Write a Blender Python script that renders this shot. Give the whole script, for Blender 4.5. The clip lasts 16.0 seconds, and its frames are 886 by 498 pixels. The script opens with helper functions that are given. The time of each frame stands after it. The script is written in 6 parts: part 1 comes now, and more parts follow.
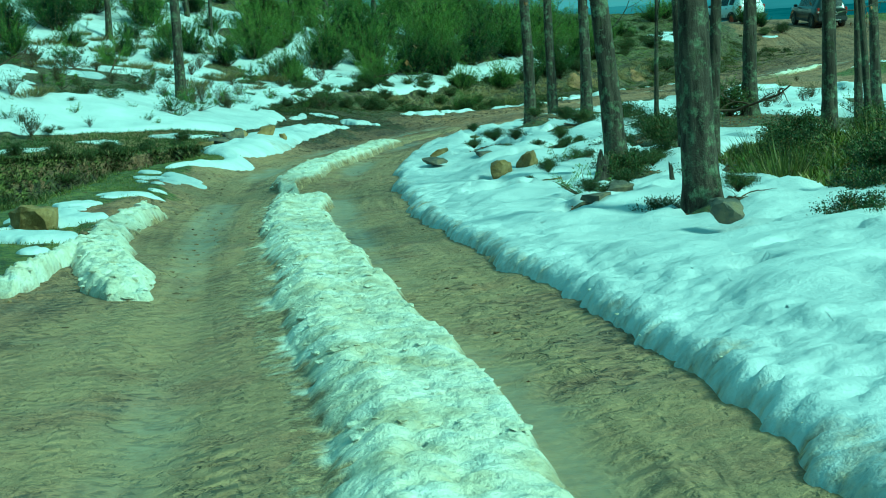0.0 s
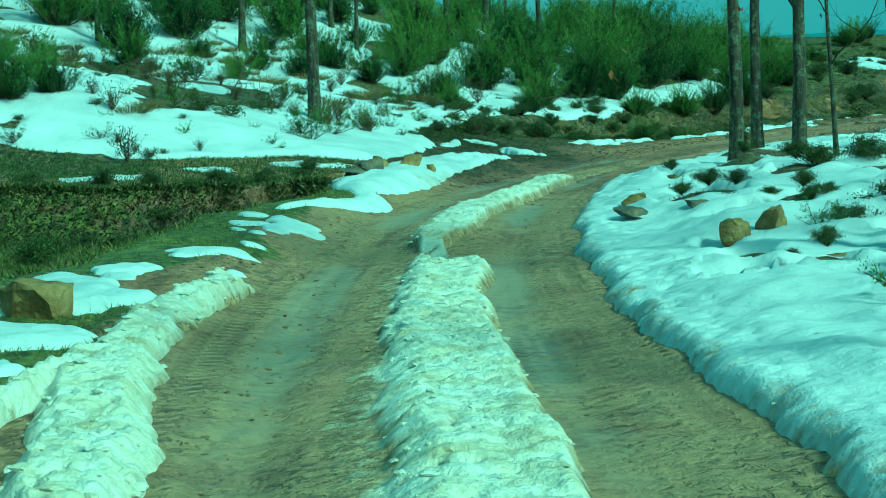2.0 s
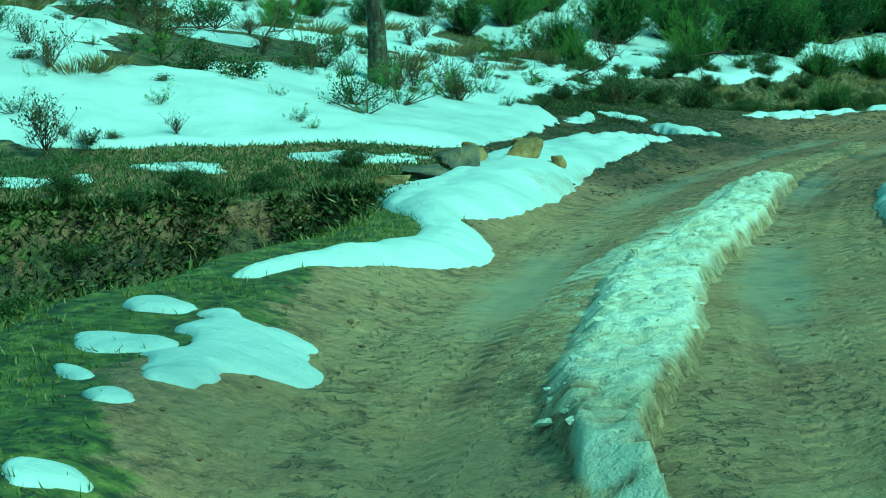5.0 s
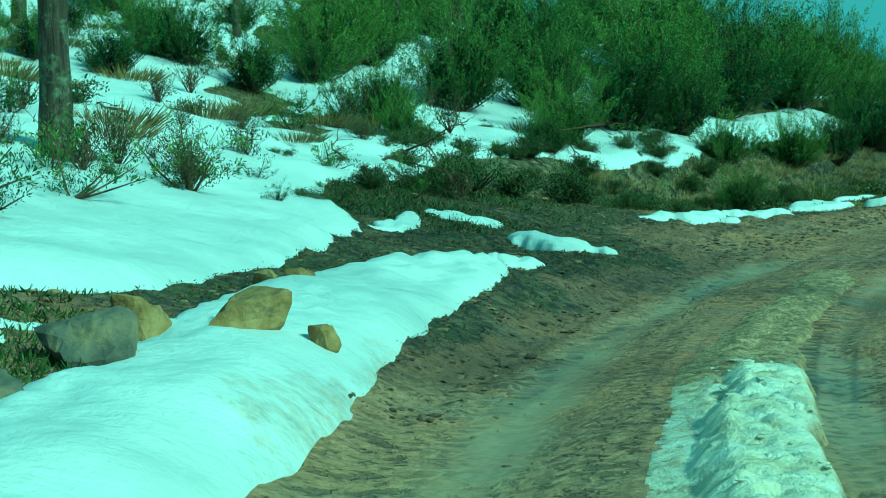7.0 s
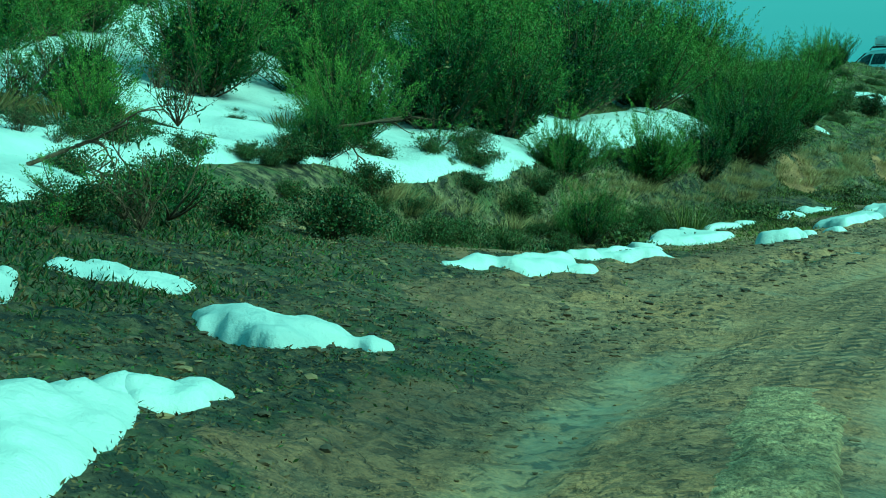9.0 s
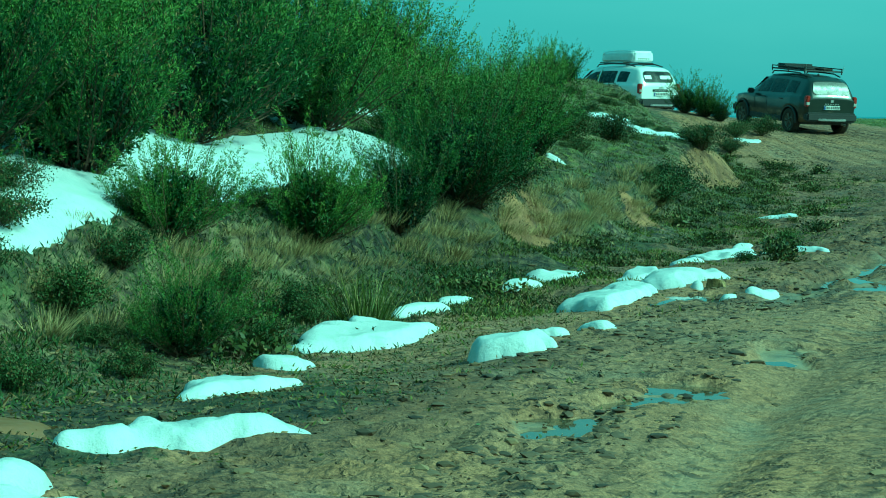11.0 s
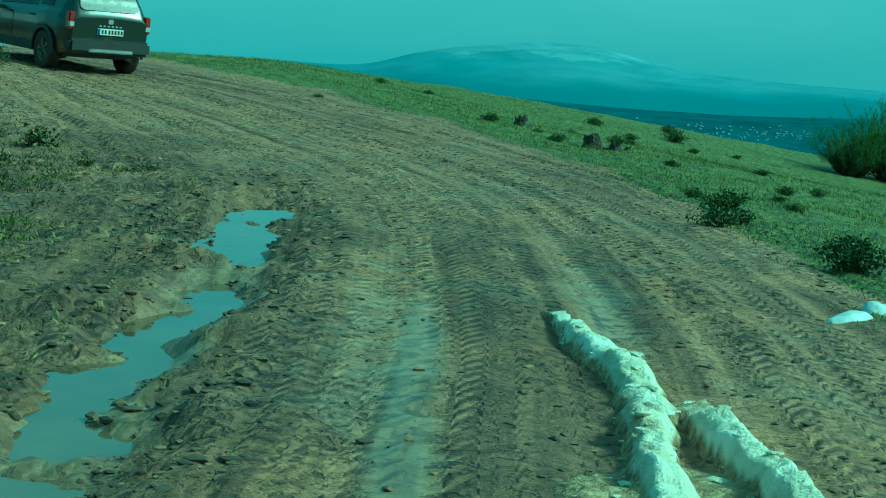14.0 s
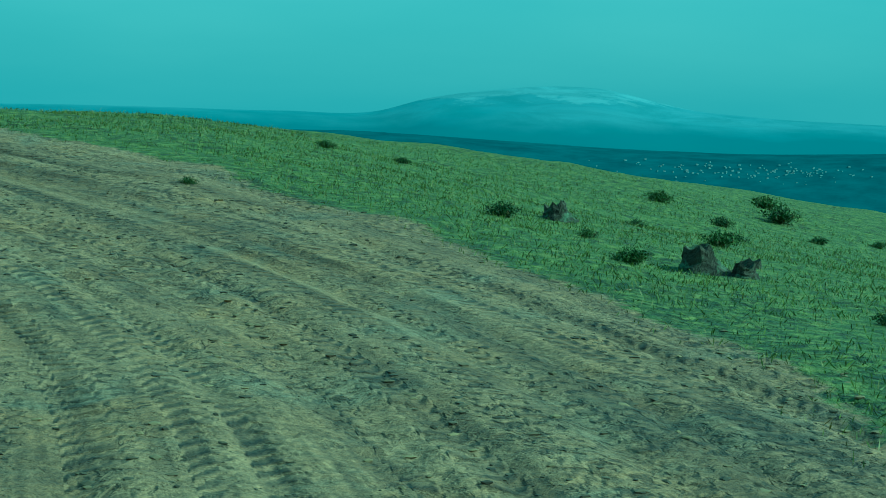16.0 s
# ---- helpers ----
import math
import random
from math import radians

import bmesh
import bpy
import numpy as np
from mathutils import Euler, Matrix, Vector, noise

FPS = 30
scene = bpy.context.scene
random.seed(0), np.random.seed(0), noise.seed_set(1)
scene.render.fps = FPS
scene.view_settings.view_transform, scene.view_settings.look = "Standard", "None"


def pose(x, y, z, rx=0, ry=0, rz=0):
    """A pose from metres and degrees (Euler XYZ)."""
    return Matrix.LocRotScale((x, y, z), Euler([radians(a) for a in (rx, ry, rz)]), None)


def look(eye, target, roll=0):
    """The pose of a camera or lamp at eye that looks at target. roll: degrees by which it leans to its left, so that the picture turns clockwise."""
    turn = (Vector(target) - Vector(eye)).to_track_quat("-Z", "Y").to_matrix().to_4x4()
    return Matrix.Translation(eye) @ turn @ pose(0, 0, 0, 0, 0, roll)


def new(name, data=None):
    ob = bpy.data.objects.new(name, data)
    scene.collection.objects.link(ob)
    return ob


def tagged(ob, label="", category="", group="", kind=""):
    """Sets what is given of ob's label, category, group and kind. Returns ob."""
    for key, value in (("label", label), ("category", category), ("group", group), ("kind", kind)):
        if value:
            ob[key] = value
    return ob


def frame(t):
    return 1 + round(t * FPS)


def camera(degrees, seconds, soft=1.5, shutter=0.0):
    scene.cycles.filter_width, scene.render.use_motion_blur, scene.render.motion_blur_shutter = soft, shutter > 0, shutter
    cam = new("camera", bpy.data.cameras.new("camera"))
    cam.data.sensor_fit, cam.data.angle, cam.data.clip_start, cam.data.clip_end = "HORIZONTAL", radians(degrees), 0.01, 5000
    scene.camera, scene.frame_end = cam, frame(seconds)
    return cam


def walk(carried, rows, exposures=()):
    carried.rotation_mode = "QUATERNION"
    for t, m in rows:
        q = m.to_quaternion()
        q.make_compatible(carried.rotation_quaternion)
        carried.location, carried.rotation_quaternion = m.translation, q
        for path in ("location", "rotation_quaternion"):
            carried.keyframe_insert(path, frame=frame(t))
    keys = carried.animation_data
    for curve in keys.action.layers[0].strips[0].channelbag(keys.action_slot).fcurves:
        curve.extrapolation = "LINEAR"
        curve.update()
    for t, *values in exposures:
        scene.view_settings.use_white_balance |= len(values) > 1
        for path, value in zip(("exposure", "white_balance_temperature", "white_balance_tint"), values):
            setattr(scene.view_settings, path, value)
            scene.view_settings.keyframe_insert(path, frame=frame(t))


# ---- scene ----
cam = camera(28.32, 16.0, 1.0)
PATH = [
    (0.0, look((0.000, 0.000, 1.450), (-0.035, 19.832, -1.135), -3.54)),
    (0.5, look((-0.108, 1.629, 1.397), (-0.232, 21.480, -1.036), -2.52)),
    (1.0, look((-0.112, 3.308, 1.301), (-0.702, 23.161, -1.050), -2.67)),
    (1.5, look((-0.297, 5.118, 1.263), (-1.620, 24.956, -0.903), -2.16)),
    (2.0, look((-0.503, 6.967, 1.202), (-2.234, 26.766, -1.028), -2.39)),
    (2.5, look((-0.688, 8.897, 1.133), (-2.759, 28.660, -1.137), -2.74)),
    (3.0, look((-0.920, 10.891, 1.061), (-3.237, 30.607, -1.369), -2.77)),
    (3.5, look((-1.200, 13.026, 0.962), (-3.729, 32.718, -1.449), -2.71)),
    (3.7, look((-1.310, 13.887, 0.917), (-3.872, 33.566, -1.570), -2.82)),
    (5.8, look((-2.252, 23.438, 0.439), (-5.254, 43.046, -2.112), -2.47)),
    (6.0, look((-2.318, 24.503, 0.385), (-5.065, 44.163, -2.053), -2.54)),
    (6.5, look((-2.359, 27.193, 0.388), (-4.199, 47.012, -1.568), -1.81)),
    (7.0, look((-2.315, 29.772, 0.368), (-3.421, 49.662, -1.416), -0.94)),
    (7.5, look((-2.206, 32.094, 0.364), (-2.680, 52.001, -1.509), 0.29)),
    (8.0, look((-2.053, 34.173, 0.292), (-1.900, 54.091, -1.514), 0.72)),
    (8.2, look((-1.979, 34.929, 0.255), (-1.649, 54.841, -1.589), 0.46)),
    (10.3, look((-0.830, 42.678, 0.043), (1.465, 62.484, -1.521), 0.86)),
    (10.5, look((-0.573, 43.597, 0.050), (2.091, 63.359, -1.487), 0.47)),
    (11.0, look((0.181, 46.099, 0.026), (4.239, 65.627, -1.451), 1.01)),
    (11.5, look((1.222, 48.705, 0.064), (6.716, 67.865, -1.575), 1.65)),
    (12.0, look((2.505, 51.421, 0.066), (9.643, 70.023, -1.674), 2.25)),
    (12.5, look((4.071, 54.055, 0.064), (12.596, 72.051, -1.792), 2.03)),
    (13.0, look((5.826, 56.764, 0.076), (15.212, 74.316, -1.886), 1.23)),
    (13.5, look((7.648, 59.511, 0.044), (17.607, 76.737, -1.971), 2.42)),
    (14.0, look((9.575, 62.310, 0.043), (20.028, 79.253, -1.876), 3.40)),
    (14.5, look((11.505, 65.157, 0.084), (22.093, 82.030, -1.707), 3.52)),
    (15.0, look((13.384, 68.026, 0.150), (24.022, 84.873, -1.583), 2.76)),
    (15.5, look((15.324, 71.042, 0.200), (26.047, 87.851, -1.373), 2.72)),
    (16.0, look((17.321, 74.349, 0.257), (27.669, 91.406, -1.149), 1.91)),
]
walk(cam, PATH, [(0.0, 0.40, 4580, -73), (0.5, 0.40, 4480, -78), (1.0, 0.38, 4280, -85), (6.0, 0.36, 4280, -85), (8.2, 0.38, 4300, -85), (10.5, 0.54, 4380, -86), (13.0, 0.56, 4350, -86), (14.5, 0.43, 4060, -83), (16.0, 0.43, 4020, -78)])

# ---- sky and sun ----
SUN_AZ, SUN_EL = radians(125), radians(38)
world = bpy.data.worlds.new("sky")
scene.world = world
world.use_nodes = True
wn = world.node_tree.nodes
wl = world.node_tree.links
wn.clear()
w_out = wn.new("ShaderNodeOutputWorld")
w_bg = wn.new("ShaderNodeBackground")
w_sky = wn.new("ShaderNodeTexSky")
w_sky.sky_type = "NISHITA"
w_sky.sun_disc = False
w_sky.sun_elevation, w_sky.sun_rotation = SUN_EL, SUN_AZ
w_sky.dust_density = 3.0
w_co = wn.new("ShaderNodeTexCoord")
w_map = wn.new("ShaderNodeMapping")
w_map.inputs["Scale"].default_value = (1.2, 1.2, 5.0)
w_no = wn.new("ShaderNodeTexNoise")
w_no.inputs["Scale"].default_value = 1.6
w_no.inputs["Detail"].default_value = 5
w_ramp = wn.new("ShaderNodeValToRGB")
w_ramp.color_ramp.elements[0].position = 0.3
w_ramp.color_ramp.elements[0].color = (1.8, 3.2, 4.1, 1)
w_ramp.color_ramp.elements[1].position = 0.75
w_ramp.color_ramp.elements[1].color = (2.7, 4.0, 4.8, 1)
w_mix = wn.new("ShaderNodeMixRGB")
w_mix.inputs[0].default_value = 0.75
wl.new(w_co.outputs["Generated"], w_map.inputs[0])
wl.new(w_map.outputs[0], w_no.inputs["Vector"])
wl.new(w_no.outputs["Fac"], w_ramp.inputs[0])
wl.new(w_sky.outputs[0], w_mix.inputs[1])
wl.new(w_ramp.outputs[0], w_mix.inputs[2])
wl.new(w_mix.outputs[0], w_bg.inputs[0])
w_bg.inputs[1].default_value = 0.092
wl.new(w_bg.outputs[0], w_out.inputs[0])

sun = new("sun", bpy.data.lights.new("sun", "SUN"))
sun.data.energy, sun.data.angle, sun.data.color = 3.3, radians(11), (0.97, 0.95, 0.90)
sun.matrix_world = look((math.sin(SUN_AZ) * 50, math.cos(SUN_AZ) * 50, math.tan(SUN_EL) * 50), (0, 0, 0))


# ---- materials ----
class Nodes:
    """Shortcuts for a node material."""

    def __init__(self, name, rough=0.8, metal=0.0, spec=0.5):
        self.mat = bpy.data.materials.new(name)
        self.mat.use_nodes = True
        self.n, self.l = self.mat.node_tree.nodes, self.mat.node_tree.links
        self.b = self.n["Principled BSDF"]
        self.b.inputs["Roughness"].default_value = rough
        self.b.inputs["Metallic"].default_value = metal
        self.b.inputs["Specular IOR Level"].default_value = spec
        self.co = self.n.new("ShaderNodeTexCoord").outputs["Object"]

    def put(self, socket, value):
        if hasattr(value, "is_output"):
            self.l.new(value, socket)
        elif isinstance(value, tuple) and len(value) == 3 and socket.type == "RGBA":
            socket.default_value = (*value, 1)
        else:
            socket.default_value = value

    def noise(self, scale, detail=4, rough=0.55, vec=None, stretch=None, warp=0.0):
        t = self.n.new("ShaderNodeTexNoise")
        src = vec if vec is not None else self.co
        if stretch:
            m = self.n.new("ShaderNodeMapping")
            m.inputs["Scale"].default_value = stretch
            self.l.new(src, m.inputs[0])
            src = m.outputs[0]
        self.l.new(src, t.inputs["Vector"])
        t.inputs["Scale"].default_value, t.inputs["Detail"].default_value = scale, detail
        t.inputs["Roughness"].default_value, t.inputs["Distortion"].default_value = rough, warp
        return t.outputs["Fac"]

    def voronoi(self, scale, vec=None, out="Distance"):
        t = self.n.new("ShaderNodeTexVoronoi")
        self.l.new(vec if vec is not None else self.co, t.inputs["Vector"])
        t.inputs["Scale"].default_value = scale
        return t.outputs[out]

    def ramp(self, fac, *stops):
        r = self.n.new("ShaderNodeValToRGB")
        self.l.new(fac, r.inputs[0])
        e = r.color_ramp.elements
        while len(e) < len(stops):
            e.new(0.5)
        for k, (at, col) in enumerate(stops):
            e[k].position = at
            e[k].color = (*col, 1) if isinstance(col, tuple) else (col, col, col, 1)
        return r.outputs[0]

    def mix(self, fac, a, b, how="MIX"):
        m = self.n.new("ShaderNodeMixRGB")
        m.blend_type = how
        self.put(m.inputs[0], fac), self.put(m.inputs[1], a), self.put(m.inputs[2], b)
        return m.outputs[0]

    def math(self, op, a, b=0.5, c=0.5):
        m = self.n.new("ShaderNodeMath")
        m.operation = op
        for k, v in enumerate((a, b, c)):
            self.put(m.inputs[k], v)
        return m.outputs[0]

    def attr(self, name, out="Fac"):
        a = self.n.new("ShaderNodeAttribute")
        a.attribute_name = name
        return a.outputs[out]

    def rand(self):
        return self.n.new("ShaderNodeObjectInfo").outputs["Random"]

    def island(self):
        return self.n.new("ShaderNodeNewGeometry").outputs["Random Per Island"]

    def height(self):
        s = self.n.new("ShaderNodeSeparateXYZ")
        self.l.new(self.co, s.inputs[0])
        return s.outputs[2]

    def done(self, color, rough=None, bump=None, strength=0.5, dist=0.02):
        self.put(self.b.inputs["Base Color"], color)
        if rough is not None:
            self.put(self.b.inputs["Roughness"], rough)
        if bump is not None:
            k = self.n.new("ShaderNodeBump")
            k.inputs["Distance"].default_value = dist
            self.put(k.inputs["Strength"], strength)
            self.l.new(bump, k.inputs["Height"])
            self.l.new(k.outputs[0], self.b.inputs["Normal"])
        return self.mat


def plain(name, color, rough=0.5, metal=0.0, vary=0.25, scale=12.0):
    """A surface of one colour with faint stains and grain."""
    k = Nodes(name, rough, metal)
    dark = tuple(c * (1 - vary) for c in color)
    col = k.ramp(k.noise(scale, 5), (0.3, dark), (0.7, color))
    return k.done(col, k.ramp(k.noise(scale * 3, 3), (0.3, max(0.02, rough - 0.1)), (0.7, min(1.0, rough + 0.1))))


def ground_material():
    k = Nodes("mud_and_grass", 0.8)
    big, mid, fine = k.noise(0.35, 4), k.noise(2.2, 5), k.noise(14, 6, 0.65)
    mud = k.mix(fine, k.ramp(mid, (0.3, (0.115, 0.074, 0.041)), (0.7, (0.285, 0.195, 0.12))), (0.19, 0.125, 0.073))
    mud = k.mix(k.ramp(big, (0.35, 0.0), (0.7, 0.6)), mud, (0.262, 0.182, 0.112))
    mud = k.mix(k.ramp(k.noise(0.8, 5, 0.65), (0.48, 0.0), (0.66, 0.7)), mud, (0.255, 0.155, 0.076))
    mud = k.mix(k.ramp(k.noise(1.1, 5, 0.65, warp=0.5), (0.52, 0.0), (0.66, 0.7)), mud, (0.165, 0.142, 0.108))
    # shade in the crevices between fine crumbs, multiplied into the mud's colour
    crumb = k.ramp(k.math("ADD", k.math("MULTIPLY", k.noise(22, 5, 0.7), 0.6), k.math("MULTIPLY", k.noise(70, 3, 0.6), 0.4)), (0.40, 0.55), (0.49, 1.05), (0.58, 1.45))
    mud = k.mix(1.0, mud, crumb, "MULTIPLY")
    litter = k.ramp(k.noise(9, 7, 0.7), (0.38, (0.018, 0.015, 0.008)), (0.49, (0.075, 0.06, 0.028)), (0.61, (0.20, 0.16, 0.08)))
    litter = k.mix(k.ramp(k.noise(1.7, 5, 0.7), (0.46, 0.0), (0.6, 0.8)), litter, k.ramp(k.noise(12, 5, 0.7), (0.3, (0.03, 0.038, 0.010)), (0.7, (0.11, 0.125, 0.032))))
    grass = k.ramp(k.noise(7, 7, 0.7), (0.36, (0.030, 0.036, 0.008)), (0.5, (0.10, 0.112, 0.018)), (0.64, (0.21, 0.20, 0.045)))
    earth = k.ramp(k.noise(3, 6, 0.6, stretch=(1, 1, 0.5)), (0.3, (0.09, 0.050, 0.022)), (0.7, (0.30, 0.175, 0.072)))
    edge = k.ramp(k.noise(5, 6, 0.7), (0.35, 0.0), (0.65, 1.0))

    def blotch(name):
        a = k.math("MULTIPLY_ADD", k.attr(name), 1.6, k.math("MULTIPLY_ADD", edge, 0.6, -0.6))
        return k.ramp(a, (0.35, 0.0), (0.6, 1.0))

    mud = k.mix(1.0, mud, (1.09, 1.0, 0.86), "MULTIPLY")
    soaked = k.ramp(k.math("ADD", k.math("MULTIPLY", k.attr("damp"), 0.8), k.math("MULTIPLY", k.noise(13, 5, 0.7), 0.9)), (0.62, 0.0), (0.95, 0.85))
    silt = k.math("MULTIPLY", k.attr("silt"), k.ramp(k.noise(1.6, 5, 0.65), (0.36, 0.12), (0.54, 0.8)))
    mud = k.mix(silt, mud, k.ramp(fine, (0.32, (0.26, 0.19, 0.092)), (0.68, (0.38, 0.285, 0.145))))
    col = k.mix(blotch("litter"), mud, litter)
    col = k.mix(soaked, col, k.mix(1.0, col, (0.48, 0.47, 0.45), "MULTIPLY"))
    col = k.mix(blotch("earth"), col, earth)
    col = k.mix(blotch("grass"), col, grass)
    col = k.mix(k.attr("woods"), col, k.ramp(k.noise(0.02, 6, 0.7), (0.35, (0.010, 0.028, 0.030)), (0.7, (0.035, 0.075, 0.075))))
    wet = k.attr("wet")
    wetter = k.ramp(k.math("MULTIPLY_ADD", wet, 1.5, k.math("MULTIPLY_ADD", mid, 1.2, -0.85)), (0.30, 0.0), (0.95, 1.0))
    # pale muddy film, with some of the sky's sheen put into its colour
    col = k.mix(k.math("MULTIPLY", wetter, 0.5), col, (0.29, 0.24, 0.14))
    rough = k.mix(wetter, (0.80, 0.80, 0.80), (0.38, 0.38, 0.38))
    # tyre tread: bars across bands that run along the track, and fine lines
    sd = k.attr("track", "Vector")
    road = k.attr("rut")
    axes_ = k.n.new("ShaderNodeSeparateXYZ")
    k.l.new(sd, axes_.inputs[0])
    bands = k.ramp(k.noise(1.0, 2, 0.5, vec=sd, stretch=(0.04, 4.6, 1)), (0.50, 0.0), (0.54, 1.0))
    zig = k.math("MULTIPLY", k.math("ABSOLUTE", k.math("SUBTRACT", k.math("FRACT", k.math("MULTIPLY", axes_.outputs[1], 4.0)), 0.5)), 6.0)
    bars = k.math("SINE", k.math("ADD", k.math("MULTIPLY", axes_.outputs[0], 34.0), k.math("ADD", zig, k.math("MULTIPLY", k.noise(5, 4, 0.6), 5.0))))
    tread = k.math("MULTIPLY", k.math("MULTIPLY", bars, bands), k.ramp(k.noise(1.9, 5, 0.65), (0.38, 0.0), (0.52, 1.0)))
    worn = k.ramp(k.noise(0.9, 4, 0.6), (0.38, 0.15), (0.6, 1.0))
    lines = k.noise(1.0, 2, 0.5, vec=sd, stretch=(0.12, 6.0, 1))
    churned = k.ramp(k.noise(1.0, 3, 0.55, vec=sd, stretch=(0.3, 2.0, 1)), (0.42, 0.25), (0.6, 1.0))
    clods = k.ramp(k.noise(9, 3, 0.6, warp=0.4), (0.40, 0.0), (0.47, 0.8), (0.60, 1.0))
    grit = k.noise(55, 4, 0.7)
    h = k.math("ADD", k.math("MULTIPLY", k.math("MULTIPLY", clods, churned), 0.030), k.math("MULTIPLY", grit, 0.014))
    h = k.math("ADD", h, k.math("MULTIPLY", k.math("ADD", k.math("MULTIPLY", tread, 0.022), k.math("MULTIPLY", k.math("MULTIPLY", lines, worn), 0.07)), road))
    h = k.math("ADD", h, k.math("MULTIPLY", k.noise(5, 4), 0.05))
    # shade of tyre grooves and gaps between clods, put into the colour
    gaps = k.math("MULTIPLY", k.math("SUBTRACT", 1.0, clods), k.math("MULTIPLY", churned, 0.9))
    groove_shade = k.math("MULTIPLY", k.math("MULTIPLY", road, worn), k.math("ADD", k.ramp(lines, (0.43, 0.7), (0.53, 0.0)), k.math("MULTIPLY", k.math("MAXIMUM", tread, 0.0), 0.85)))
    groove_shade = k.math("MULTIPLY", k.math("MAXIMUM", groove_shade, gaps), k.math("MULTIPLY_ADD", silt, -0.6, 1.0))
    col = k.mix(groove_shade, col, k.mix(1.0, col, (0.24, 0.23, 0.215), "MULTIPLY"))
    strength = k.math("MULTIPLY_ADD", wetter, -0.80, 1.0)
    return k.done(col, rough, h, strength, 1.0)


def snow_material(dirty=0.0, name="snow"):
    k = Nodes(name, 0.65, spec=0.3)
    col = k.ramp(k.noise(1.3, 5), (0.3, (0.48, 0.505, 0.52)), (0.7, (0.63, 0.65, 0.66)))
    if dirty:
        col = k.ramp(k.noise(3.0, 6, 0.65), (0.3, (0.44, 0.385, 0.25)), (0.48, (0.63, 0.595, 0.47)), (0.7, (0.75, 0.74, 0.68)))
    mud = k.ramp(k.noise(8, 5), (0.3, (0.14, 0.098, 0.05)), (0.7, (0.44, 0.335, 0.18)))
    mud = k.mix(1.0, mud, k.ramp(k.noise(28, 5, 0.7), (0.36, 0.4), (0.5, 1.0), (0.64, 1.3)), "MULTIPLY")
    d = k.math("MULTIPLY_ADD", k.attr("dirt"), 1.5, k.math("MULTIPLY_ADD", k.noise(6, 7, 0.7), 1.4, -1.05 + dirty))
    col = k.mix(k.ramp(d, (0.2, 0.0), (0.85, 1.0)), col, mud)
    speck = k.ramp(k.noise(38, 3, 0.5), (0.70, 0.0), (0.78, 0.5))
    col = k.mix(k.math("MULTIPLY", speck, k.ramp(k.noise(0.8, 2), (0.45, 0.0), (0.6, 1.0))), col, (0.10, 0.08, 0.05))
    h = k.math("ADD", k.math("ADD", k.noise(9, 6, 0.65), k.math("MULTIPLY", k.noise(2.2, 3), 2.2)), k.math("MULTIPLY", k.noise(45, 3), k.math("MULTIPLY_ADD", k.attr("dirt"), 0.8, 0.15)))
    k.b.inputs["Subsurface Weight"].default_value = 0.0
    if dirty:
        h = k.math("ADD", h, k.math("MULTIPLY", k.noise(20, 5, 0.7), 0.6))
    return k.done(col, None, h, 0.7 if dirty else 0.5, 0.06 if dirty else 0.045)


GROUND = ground_material()
SNOW = snow_material()
SLUSH = snow_material(0.12, "slush")


# ---- shape of the land ----
def lattice(seed):
    return np.random.RandomState(seed).rand(256, 256)


LATTICES = [lattice(s) for s in range(8)]


def vnoise(x, y, scale, seed=0):
    """Smooth noise in -1..1; scale: metres from bump to bump."""
    g = LATTICES[seed % 8]
    u, v = np.asarray(x, float) / scale + 31.7 * seed, np.asarray(y, float) / scale + 17.3 * seed
    i, j = np.floor(u).astype(int), np.floor(v).astype(int)
    a, b = u - i, v - j
    a, b = a * a * a * (a * (a * 6 - 15) + 10), b * b * b * (b * (b * 6 - 15) + 10)
    i0, i1, j0, j1 = i % 256, (i + 1) % 256, j % 256, (j + 1) % 256
    return 2 * ((g[i0, j0] * (1 - a) + g[i1, j0] * a) * (1 - b) + (g[i0, j1] * (1 - a) + g[i1, j1] * a) * b) - 1


def fbm(x, y, scale, octaves=4, seed=0):
    total, amp = 0, 1.0
    for o in range(octaves):
        total = total + amp * vnoise(x, y, scale / 2**o, seed + o)
        amp *= 0.5
    return total / 1.9


def step(a, b, x):
    t = np.clip((np.asarray(x, float) - a) / (b - a), 0, 1)
    return t * t * (3 - 2 * t)


def curve(x, table):
    """Smooth line through (x, value) pairs."""
    xs, ys = np.array(table, float).T
    x, h = np.asarray(x, float), np.diff(xs)
    d = np.diff(ys) / h
    m = np.concatenate([[d[0]], (d[1:] * h[:-1] + d[:-1] * h[1:]) / (h[1:] + h[:-1]), [d[-1]]])
    i = np.clip(np.searchsorted(xs, x) - 1, 0, len(xs) - 2)
    t = np.clip((x - xs[i]) / h[i], 0, 1)
    return (ys[i] * (1 + 2 * t) * (1 - t) ** 2 + m[i] * h[i] * t * (1 - t) ** 2
            + ys[i + 1] * t * t * (3 - 2 * t) + m[i + 1] * h[i] * t * t * (t - 1))


TRACK_X = [(-60, 2), (0, 0), (7, -0.5), (13, -1.2), (23.4, -2.2), (30, -2.3), (36, -1.9), (43, -0.8), (48.7, 1.2), (54, 4.1), (59.5, 7.65),
           (65, 11.5), (71, 15.3), (74.4, 17.3), (80, 19.8), (86, 21.0), (91, 20.6), (97, 18.5), (110, 10.0), (140, -16.0)]
